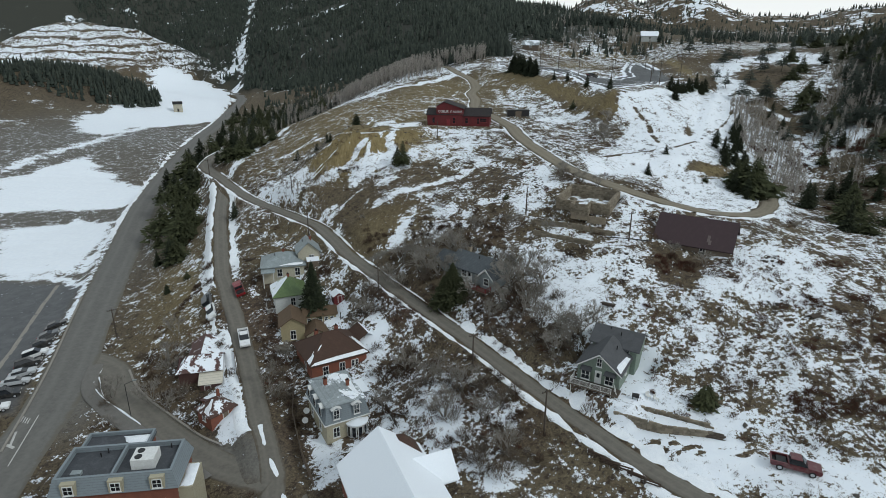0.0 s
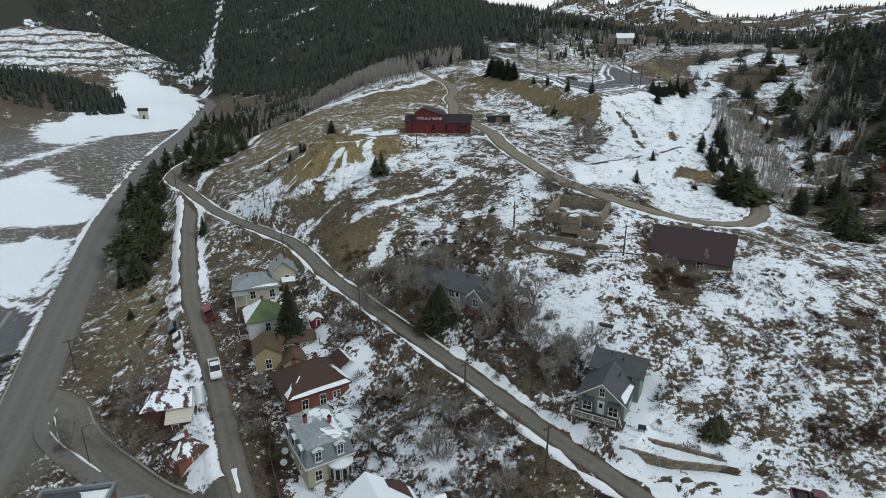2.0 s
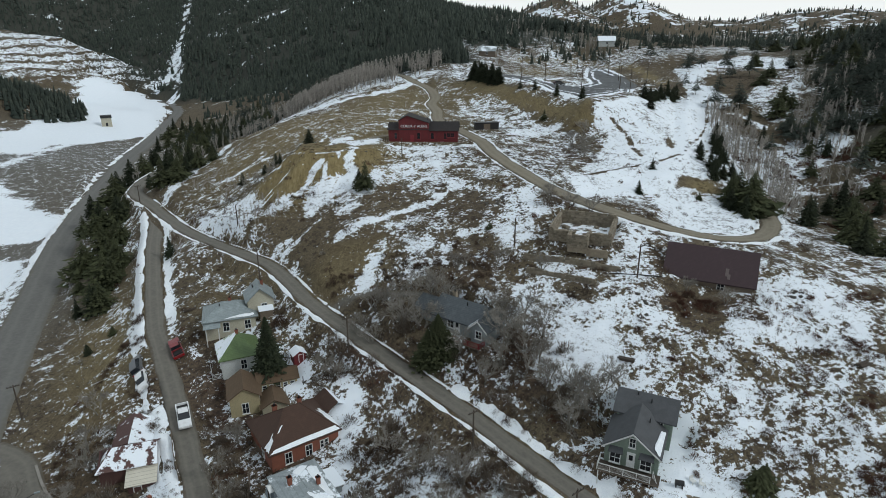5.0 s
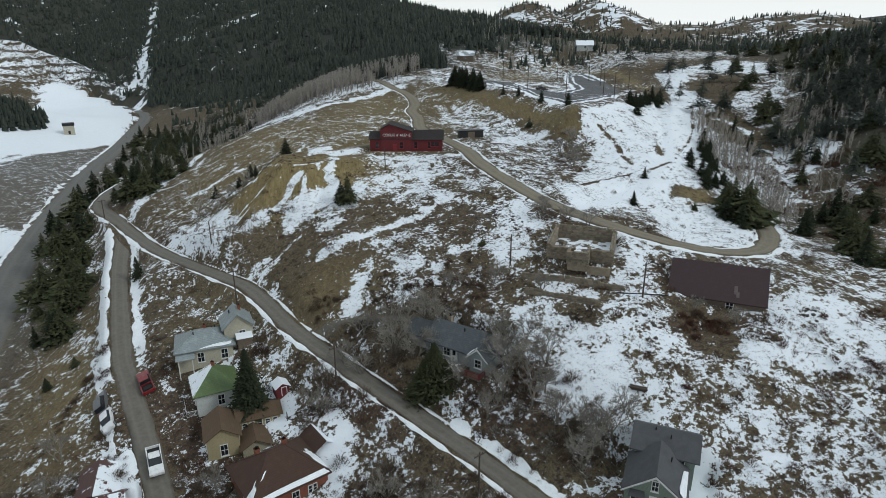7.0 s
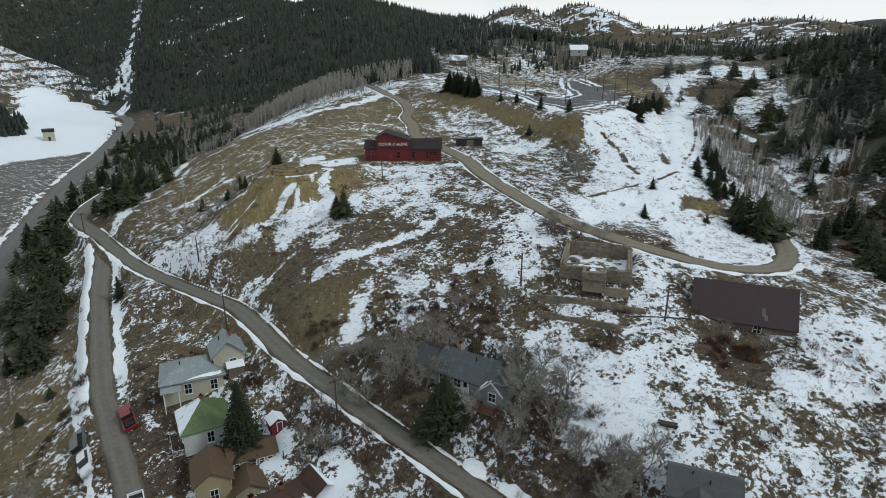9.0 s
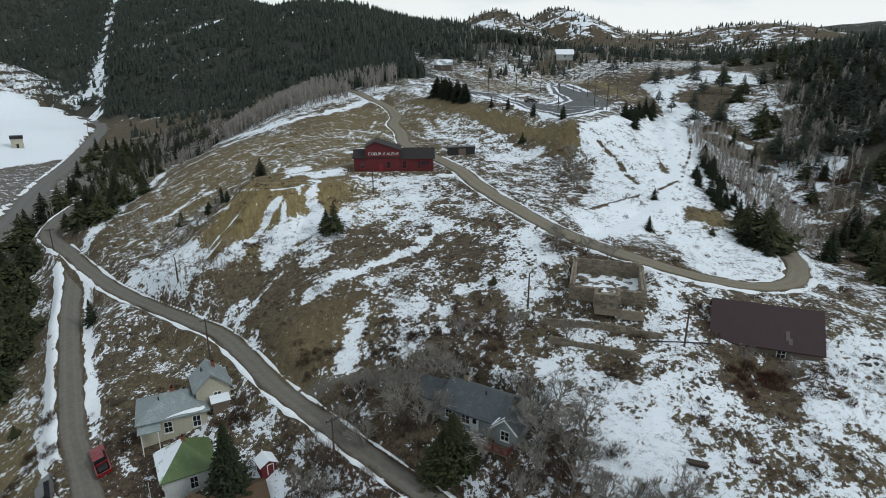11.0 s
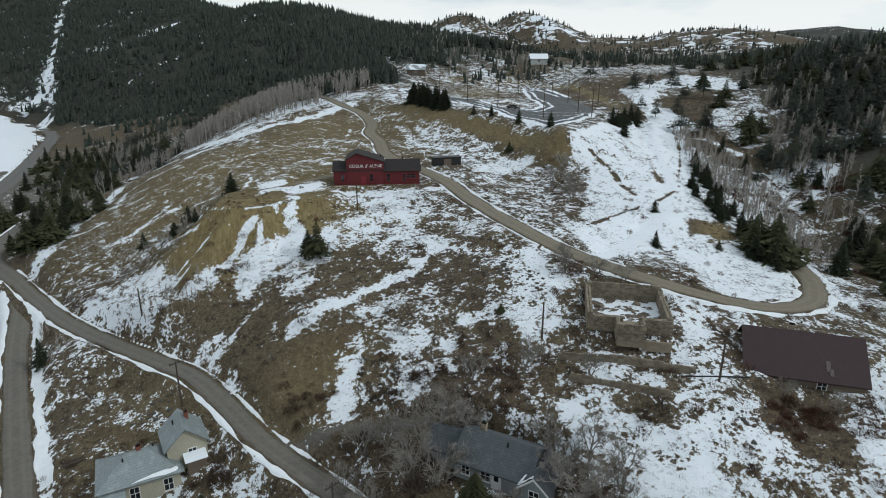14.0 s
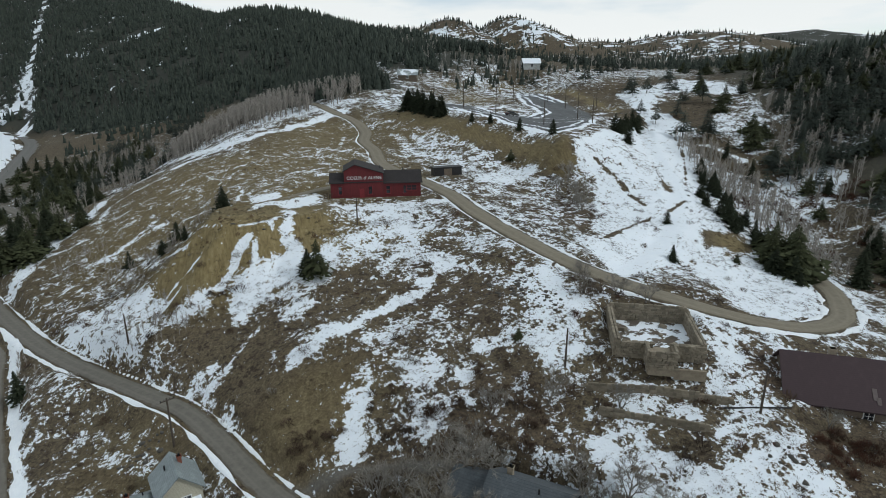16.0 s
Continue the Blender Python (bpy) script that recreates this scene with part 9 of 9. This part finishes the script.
snow_bank(CORNER_STREET, 2.85, 0.16, (0.12, 0.6), high=0.08)
snow_bank(ALLEY, 1.9, 0.4, (0.1, 0.9))
snow_bank(UPPER_ROAD, 2.6, 0.5, (0.0, 0.16))
snow_bank(UPPER_ROAD, -2.6, 0.6, (0.05, 0.3))
snow_bank(UPPER_ROAD, 2.5, 0.3, (0.25, 0.5))
snow_bank(UPPER_ROAD, -2.4, 0.25, (0.3, 0.9))
snow_bank(HIGHWAY, -5.3, 0.8, (0.18, 0.7))
snow_bank(JUNCTION, -2.6, 0.4, (0.0, 0.6))


# ---------------------------------------------------------------- utility poles
def utility_pole(x, y, h, arms=1, turn=30, label="weathered wooden utility pole with a crossarm"):
    ob = thing("utility_pole", label, "pole", pose(x, y, height(x, y), 0, 0, turn), "utility poles")
    bm = bmesh.new()
    beam(bm, (0, 0, -0.4), (0, 0, h), 0.15, 8, 0.10)
    part("shaft", bm, M["wood_pole"], ob)
    for k in range(arms):
        z = h - 0.35 - 0.7 * k
        arm = part("crossarm", boxes((-0.9, 0.9, -0.16, -0.06, z, z + 0.12)), M["wood_pole"], ob)
        for u in (-0.8, -0.35, 0.35, 0.8):
            bm = bmesh.new()
            beam(bm, (u, -0.11, z + 0.12), (u, -0.11, z + 0.3), 0.05, 6)
            part("insulator", bm, M["dark_metal"], arm)
    return ob


for x, y, h, a in [(-31.3, 131.6, 7.0, 1), (-12.4, 105.6, 7.2, 1), (4.8, 82.6, 6.8, 1), (14.1, 69.0, 7.0, 1), (35.4, 107.4, 5.8, 1), (-66.6, 108.4, 6.5, 1), (-1.8, 170, 5.2, 0), (-39.8, 152.4, 4.6, 0), (-76, 190, 5.5, 1), (17.5, 121, 5.4, 0),
                   (47.8, 259.9, 8.5, 1), (52.2, 240, 8.5, 1), (59.9, 220.9, 8.5, 1), (79.6, 237.7, 8.5, 1), (79.7, 228.2, 8.5, 1), (82.5, 300, 9, 1), (94.4, 291.6, 9, 1), (90.2, 267.5, 8.5, 1), (100, 262, 8, 0), (44, 285, 8, 1), (-164, 470, 9, 1), (-190, 545, 9, 1)]:
    utility_pole(x, y, h, a)


def street_lamp(x, y, turn):
    ob = thing("street_lamp", "tall bare lamp post with a bent arm by the highway", "lamp post", pose(x, y, height(x, y), 0, 0, turn), "street lamps")
    bm = bmesh.new()
    beam(bm, (0, 0, -0.3), (0, 0, 6.5), 0.07, 6, 0.05)
    beam(bm, (0, 0, 6.5), (1.4, 0, 7.0), 0.045, 6)
    part("post", bm, M["dark_metal"], ob)
    part("head", boxes((1.2, 1.8, -0.12, 0.12, 6.95, 7.08)), M["tin_roof"], ob)


street_lamp(-151, 418, 180)
street_lamp(-51, 82.5, 20)


# ---------------------------------------------------------------- vehicles
def paint(name, c, frost=0.0):
    m, t, s = blank(name)
    dirt = noise_at(t, 1.6, 4, 0.6, None, False)
    t.links.new(mix(t, ramp(t, dirt, [(0.45, (0, 0, 0)), (0.75, (0.35, 0.35, 0.35))]), c, (0.20, 0.18, 0.15)), s.inputs["Base Color"])
    s.inputs["Roughness"].default_value = 0.32
    s.inputs["Coat Weight"].default_value = 0.4
    return m


PAINT = {"white": paint("white_car_paint", (0.72, 0.73, 0.74)), "red": paint("red_car_paint", (0.19, 0.012, 0.016)), "maroon": paint("maroon_car_paint", (0.10, 0.014, 0.02)), "black": paint("black_car_paint", (0.012, 0.013, 0.015)),
         "blue": paint("dark_blue_car_paint", (0.03, 0.045, 0.08)), "silver": paint("silver_car_paint", (0.40, 0.42, 0.44)), "grey": paint("grey_car_paint", (0.09, 0.095, 0.10))}
TYRE = plain("tyre_rubber", (0.012, 0.012, 0.012), (0.02, 0.019, 0.018), 8, 0.9)
HEADLIGHT = plain("lamp_lens", (0.6, 0.6, 0.58), (0.5, 0.5, 0.48), 4, 0.15, relief=0)
TAIL = plain("red_lamp_lens", (0.35, 0.01, 0.01), (0.25, 0.01, 0.01), 4, 0.2, relief=0)


def loft(profile, half_low, half_high, z_low, z_high):
    """A car shell: a side outline of (x, z) with sides that lean in towards the top, edges rounded."""
    bm = bmesh.new()
    rings = []
    for s in (-1, 1):
        ring = []
        for x, z in profile:
            f = min(1, max(0, (z - z_low) / (z_high - z_low)))
            ring.append(bm.verts.new((x, s * (half_low + (half_high - half_low) * f), z)))
        rings.append(ring)
    bm.faces.new(rings[0])
    bm.faces.new(rings[1][::-1])
    n = len(profile)
    for k in range(n):
        j = (k + 1) % n
        bm.faces.new((rings[1][k], rings[1][j], rings[0][j], rings[0][k]))
    bmesh.ops.recalc_face_normals(bm, faces=bm.faces)
    bmesh.ops.bevel(bm, geom=list(bm.edges), offset=0.05, segments=2, affect="EDGES")
    return bm


def wheels(ob, axles, half, r=0.34):
    for x in axles:
        for s in (-1, 1):
            bm = bmesh.new()
            beam(bm, (x, s * (half - 0.22), r), (x, s * half, r), r, 14)
            w = part("wheel", bm, TYRE, ob)
            bm = bmesh.new()
            beam(bm, (x, s * (half - 0.02), r), (x, s * (half + 0.012), r), r * 0.6, 10)
            part("rim", bm, PAINT["silver"], w)


def seat_on(x, y, turn):
    """A pose that follows the slope of the ground."""
    a = radians(turn)
    u = Vector((math.cos(a), math.sin(a)))
    f, b = height(x + u.x * 1.5, y + u.y * 1.5), height(x - u.x * 1.5, y - u.y * 1.5)
    l, r = height(x - u.y * 0.8, y + u.x * 0.8), height(x + u.y * 0.8, y - u.x * 0.8)
    road_lift = 0.13 if any(along(ROADS[k][0], np.array([x]), np.array([y]))[0][0] < ROADS[k][1] for k in ("lower", "highway")) else 0.02
    return pose(x, y, (f + b) / 2 + road_lift) @ pose(0, 0, 0, 0, 0, turn) @ pose(0, 0, 0, math.degrees(math.atan2(l - r, 1.6)), -math.degrees(math.atan2(f - b, 3.0)), 0)


def car(x, y, turn, colour, label, tall=False, group=""):
    ob = thing("suv" if tall else "car", label, "car", seat_on(x, y, turn), group)
    h = 1.78 if tall else 1.45
    body = [(-2.25, 0.35), (2.2, 0.35), (2.3, 0.62), (2.2, 0.86), (1.1, 0.98), (-2.05, 1.02), (-2.3, 0.85)]
    part("body", loft(body, 0.90, 0.84, 0.35, 1.0), PAINT[colour], ob)
    back = -2.15 if tall else -1.55
    cabin = [(1.05, 0.95), (0.35, h - 0.05), (0.1, h), (-1.35 if not tall else -1.85, h), (back, 0.98)]
    part("glasshouse", loft(cabin, 0.80, 0.62, 0.95, h), M["window"], ob)
    roof = [(0.28, h - 0.03), (0.12, h + 0.03), (-1.3 if not tall else -1.85, h + 0.03), (-1.45 if not tall else -2.0, h - 0.05)]
    part("roof", loft(roof, 0.66, 0.64, h - 0.05, h + 0.03), PAINT[colour], ob)
    wheels(ob, (-1.38, 1.42), 0.92)
    for s in (-0.62, 0.62):
        part("headlight", boxes((2.22, 2.31, s - 0.2, s + 0.2, 0.62, 0.78)), HEADLIGHT, ob)
        part("tail_light", boxes((-2.31, -2.22, s - 0.2, s + 0.2, 0.70, 0.9)), TAIL, ob)
    return ob


def pickup(x, y, turn, colour, label, load=None):
    ob = thing("pickup_truck", label, "truck", seat_on(x, y, turn))
    body = [(-2.75, 0.5), (2.65, 0.45), (2.78, 0.75), (2.7, 1.02), (1.35, 1.12), (-0.85, 1.14), (-0.85, 0.72), (-2.7, 0.72)]
    part("body", loft(body, 0.96, 0.92, 0.5, 1.1), PAINT[colour], ob)
    part("bed", boxes((-2.78, -0.85, 0.80, 0.96, 0.70, 1.18), (-2.78, -0.85, -0.96, -0.80, 0.70, 1.18), (-2.8, -2.68, -0.94, 0.94, 0.62, 1.16), (-0.95, -0.83, -0.9, 0.9, 0.7, 1.2)), PAINT[colour], ob)
    part("bed_floor", boxes((-2.7, -0.9, -0.8, 0.8, 0.72, 0.76)), M["dark_metal"], ob)
    cabin = [(1.25, 1.08), (0.6, 1.78), (0.4, 1.84), (-0.7, 1.84), (-0.85, 1.1)]
    part("glasshouse", loft(cabin, 0.86, 0.68, 1.08, 1.84), M["window"], ob)
    part("roof", loft([(0.56, 1.80), (0.4, 1.87), (-0.7, 1.87), (-0.8, 1.78)], 0.72, 0.70, 1.78, 1.87), PAINT[colour], ob)
    wheels(ob, (-1.75, 1.75), 0.98, 0.4)
    for s in (-0.7, 0.7):
        part("headlight", boxes((2.70, 2.79, s - 0.18, s + 0.18, 0.75, 0.95)), HEADLIGHT, ob)
        part("tail_light", boxes((-2.84, -2.79, s - 0.1, s + 0.1, 0.8, 1.1)), TAIL, ob)
    if load:
        part("load", boxes((-2.2, -1.1, -0.6, 0.6, 0.76, 1.05)), load, ob)
    return ob


pickup(-37.4, 99.8, -68, "white", "white pickup truck parked on the lower street")
car(-46.7, 109.6, -66, "white", "white sedan parked on the snowy verge")
car(-48.9, 113.6, 112, "grey", "dark grey hatchback parked on the verge", True)
pickup(-43.4, 116.8, 118, "red", "small red pickup parked by red-brown brush", M["dark_metal"])
pickup(43.2, 59.6, -24, "maroon", "old maroon pickup standing in snow", M["dark_metal"])
for (x, y), c, l, tall in [((-81.8, 114.2), "black", "black sedan with frost in the parking lot", False), ((-80.9, 110.0), "grey", "dark grey car in the parking lot", False), ((-79.9, 106.4), "black", "black car in the parking lot", False),
                           ((-78.6, 102.2), "white", "white van-like SUV in the parking lot", True), ((-77.6, 98.6), "black", "black SUV in the parking lot", True), ((-76.6, 95.2), "silver", "silver sedan in the parking lot", False),
                           ((-75.6, 91.8), "silver", "pale sedan in the parking lot", False), ((-74.8, 88.2), "black", "long black SUV in the parking lot", True), ((-73.8, 84.0), "white", "white sedan in the parking lot", False), ((-73.0, 80.2), "silver", "silver hatchback in the parking lot", False)]:
    car(x - 0.6, y, 24, c, l, tall, "cars in the parking lot")
car(57, 238.6, 20, "black", "dark car parked on the plateau loop")


# ---------------------------------------------------------------- kerbs, markings, fences and clutter
def kerb(line, label):
    pts = glide([(x, y, height(x, y)) for x, y in line], 1.5)
    bm = bmesh.new()
    for a, b in zip(pts, pts[1:]):
        d = (b - a).normalized()
        s = Vector((d.y, -d.x, 0)) * 0.18
        za, zb = height(a.x, a.y), height(b.x, b.y)
        v = [bm.verts.new((p.x + q.x, p.y + q.y, z + u)) for p, z in ((a, za), (b, zb)) for q, u in ((-s, -0.1), (-s, 0.28), (s, 0.28), (s, -0.1))]
        for k in range(3):
            bm.faces.new((v[k], v[k + 1], v[k + 5], v[k + 4]))
    bmesh.ops.recalc_face_normals(bm, faces=bm.faces)
    ob = part("kerb", bm, M["gravel_stone"], None)
    return tagged(ob, label, "kerb", kind="structure")


M["gravel_stone"] = plain("pale_kerb_stone", (0.27, 0.25, 0.22), (0.19, 0.175, 0.155), 2, 0.9)
kerb([(-66.5, 74), (-70.6, 88), (-74.6, 100), (-79.8, 114), (-85, 128)], "pale stone kerb between highway and parking lot")
kerb([(-58.4, 96.8), (-54.2, 91.2), (-49.4, 86.8), (-44.8, 83.4), (-38, 78.2), (-34, 75.9)], "low stone kerb round the corner street")


CORNER_WALK = [(-65.6, 98.4, -13.95), (-63.4, 92.4, -13.95), (-59.6, 87.4, -14.0), (-50.7, 80.6, -14.35), (-42, 74.4, -14.4), (-33.4, 67.9, -14.2)]
road("pavement_corner", CORNER_WALK, 1.35, plain("worn_concrete", (0.15, 0.142, 0.13), (0.11, 0.104, 0.095), 1.2, 0.9), "worn concrete pavement round the corner street", 0.1, 0.14)


def bar(name, x0, y0, x1, y1, w, label, material):
    a, b = Vector((x0, y0, 0)), Vector((x1, y1, 0))
    d = (b - a).normalized()
    s = Vector((d.y, -d.x, 0)) * w / 2
    n = max(1, int((b - a).length / 1.5))
    bm = bmesh.new()
    prev = None
    for k in range(n + 1):
        p = a.lerp(b, k / n)
        _, hz = along(HIGHWAY, np.array([p.x]), np.array([p.y]))
        z = (float(hz[0]) + 0.065) if near_highway(p.x, p.y) else height(p.x, p.y) + 0.03
        row = [bm.verts.new((p.x - s.x, p.y - s.y, z)), bm.verts.new((p.x + s.x, p.y + s.y, z))]
        if prev:
            bm.faces.new((prev[0], prev[1], row[1], row[0]))
        prev = row
    bmesh.ops.recalc_face_normals(bm, faces=bm.faces)
    ob = part(name, bm, material)
    if sum(f.normal.z for f in ob.data.polygons) < 0:
        ob.data.flip_normals()
    return tagged(ob, label, "marking", kind="structure")


def near_highway(x, y):
    return along(HIGHWAY, np.array([x]), np.array([y]))[0][0] < 4.3


M["road_paint"] = plain("worn_road_paint", (0.50, 0.50, 0.48), (0.30, 0.29, 0.27), 2.5, 0.8, relief=0)
bar("road_marking", -66.6, 83.4, -63.4, 71.0, 0.18, "worn white lane line on the asphalt", M["road_paint"])
bar("road_marking", -67.4, 78.8, -66.0, 75.2, 0.35, "worn white turn arrow shaft", M["road_paint"])
bar("road_marking", -67.2, 75.8, -65.2, 75.0, 0.5, "worn white turn arrow head", M["road_paint"])
for k in range(4):
    bar("road_marking", -68.7 + 0.45 * k, 82.6 - 0.15 * k, -68.3 + 0.45 * k, 81.2 - 0.15 * k, 0.16, "worn white lettering strokes on the asphalt", M["road_paint"])
bar("road_marking", -98.5, 140, -84, 97, 0.9, "pale dirty strip across the parking lot", M["gravel_stone"])
# pale arcs of the loop on the plateau
for x0, y0, x1, y1 in [(60, 232, 72, 230.4), (72, 230.4, 86, 234), (64, 240, 76, 237.5), (76, 237.5, 90, 241), (50, 246, 60, 240)]:
    bar("road_marking", x0, y0, x1, y1, 0.45, "snowy edge line on the plateau loop", M["snow"])


def fence(line, label, h=1.2, m=None, gap=0.3):
    x0, y0 = line[0]
    ob = thing("fence", label, "fence", pose(x0, y0, 0), "yard fences")
    for (ax, ay), (bx, by) in zip(line, line[1:]):
        n = max(1, int(math.hypot(bx - ax, by - ay) / 2.0))
        for k in range(n):
            p = Vector((ax + (bx - ax) * k / n, ay + (by - ay) * k / n))
            q = Vector((ax + (bx - ax) * (k + 1) / n, ay + (by - ay) * (k + 1) / n))
            zp, zq = height(*p), height(*q)
            bm = bmesh.new()
            beam(bm, (p.x - x0, p.y - y0, zp - 0.2), (p.x - x0, p.y - y0, zp + h + 0.1), 0.06, 5)
            part("post", bm, m or M["raw_board"], ob)
            c = max(2, int((q - p).length / gap))
            turn = math.degrees(math.atan2(q.y - p.y, q.x - p.x))
            for j in range(c):
                s = (j + 0.5) / c
                w = p.lerp(q, s)
                tall = h * random.uniform(0.88, 1.06)
                bm = boxes((-gap * 0.45, gap * 0.45, -0.06, -0.02, -0.1, tall))
                board = part("board", bm, m or M["raw_board"], ob)
                board.matrix_local = pose(w.x - x0, w.y - y0, zp + (zq - zp) * s, random.uniform(-3, 3), 0, turn)


fence([(-25.2, 88), (-24.0, 81), (-20.5, 72), (-17.5, 66)], "tall brown board fence along the street", 1.5)
fence([(-38.2, 96.5), (-36.6, 92.2), (-34.6, 88)], "short broken board fence beside the street", 0.9, None, 0.45)


def crib_wall(line, label):
    """Old timber cribbing that holds up the road: round posts with logs laid behind them."""
    x0, y0 = line[0]
    ob = thing("crib_wall", label, "wall", pose(x0, y0, 0))
    for k, ((ax, ay), (bx, by)) in enumerate(zip(line, line[1:])):
        za, zb = height(ax, ay), height(bx, by)
        bm = bmesh.new()
        beam(bm, (ax - x0, ay - y0, za - 1.6), (ax - x0 + 0.1, ay - y0 + 0.05, za + 1.0), 0.17, 7, 0.15)
        part("post", bm, M["wood_pole"], ob)
        for j in range(6):
            bm = bmesh.new()
            h = -0.9 + 0.32 * j + random.uniform(-0.05, 0.05)
            beam(bm, (ax - x0 - 0.4, ay - y0 + 0.30, za + h), (bx - x0 + 0.4, by - y0 + 0.30 + random.uniform(-0.1, 0.1), zb + h + random.uniform(-0.1, 0.1)), random.uniform(0.09, 0.14), 6)
            part("log", bm, M["old_timber"], ob)


M["old_timber"] = plain("old_dark_timber", (0.070, 0.044, 0.030), (0.035, 0.024, 0.018), 2.5, 0.95, stretch=(4, 4, 0.8), relief=0.5)
crib_wall([(19.5, 64.2), (20.8, 62.8), (22.2, 61.4), (23.5, 60.2), (24.8, 59.0), (26.1, 57.8)], "old dark timber cribbing below the hill road")
fence([(-11.5, 83.0), (-8.6, 79.4), (-6.8, 75.4)], "thin wire yard fence beside the snow", 0.9, M["wood_pole"], 0.6)


def culvert_pipe():
    ob = thing("water_pipe", "dark pipe lying across snow below a pole", "pipe", pose(33.4, 108.6, height(33.4, 108.6)))
    bm = bmesh.new()
    beam(bm, (-1.6, 0.6, 0.1), (2.6, -0.6, 0.15), 0.1, 8)
    beam(bm, (2.6, -0.6, 0.15), (6.2, -1.4, 0.0), 0.1, 8)
    part("pipe", bm, M["dark_metal"], ob)


culvert_pipe()


def log_pile(x, y, turn, n, label):
    ob = thing("log_pile", label, "wood pile", pose(x, y, height(x, y), 0, 0, turn))
    for k in range(n):
        bm = bmesh.new()
        beam(bm, (-1.1 + random.uniform(-0.2, 0.2), (k % 4) * 0.3 - 0.45, 0.14 + 0.25 * (k // 4)), (1.1 + random.uniform(-0.2, 0.2), (k % 4) * 0.3 - 0.45 + random.uniform(-0.1, 0.1), 0.14 + 0.25 * (k // 4)), 0.13, 6)
        part("log", bm, M["wood_pole"], ob)


log_pile(36.4, 66.2, -25, 8, "stack of pale weathered timbers in snow")
log_pile(59.6, 86.2, 20, 7, "dark pile of old timbers in snow")
log_pile(28.0, 91.6, -30, 5, "old logs lying in the snow")
log_pile(-44.0, 127.2, 30, 5, "dark pile of scrap timber on the slope")


def lawn_chair(x, y, turn):
    ob = thing("garden_chair", "pale garden chair standing in the snow", "chair", pose(x, y, height(x, y) + 0.02, 0, 0, turn), "garden chairs")
    part("seat", boxes((-0.3, 0.3, -0.3, 0.3, 0.36, 0.42)), M["white_trim"], ob)
    part("backrest", boxes((-0.3, 0.3, 0.26, 0.32, 0.42, 0.95)), M["white_trim"], ob)
    for u in (-0.26, 0.26):
        for v in (-0.26, 0.26):
            part("leg", boxes((u - 0.03, u + 0.03, v - 0.03, v + 0.03, 0, 0.36)), M["white_trim"], ob)


lawn_chair(29.6, 73.4, 20)
lawn_chair(30.6, 73.0, 35)


def tank():
    ob = thing("gas_tank", "pale cylindrical gas tank on legs", "tank", pose(27.4, 72.4, height(27.4, 72.4), 0, 0, -20))
    bm = bmesh.new()
    beam(bm, (-0.5, 0, 0.6), (0.5, 0, 0.6), 0.32, 12)
    part("shell", bm, M["dark_metal"], ob)
    part("legs", boxes((-0.4, -0.3, -0.2, 0.2, -0.1, 0.4), (0.3, 0.4, -0.2, 0.2, -0.1, 0.4)), M["dark_metal"], ob)


tank()


def satellite_dish(x, y, z, turn):
    ob = thing("satellite_dish", "white satellite dish on a thin post", "dish", pose(x, y, z, 0, 0, turn), "satellite dishes")
    bm = bmesh.new()
    beam(bm, (0, 0, -0.3), (0, 0, 1.5), 0.04, 6)
    part("post", bm, M["dark_metal"], ob)
    bm = bmesh.new()
    beam(bm, (0, -0.1, 1.6), (0, -0.22, 1.65), 0.28, 12, 0.5)
    part("dish", bm, M["white_trim"], ob)


satellite_dish(-21.6, 80.6, height(-21.6, 80.6), 10)
satellite_dish(-21.4, 78.6, height(-21.4, 78.6), 10)
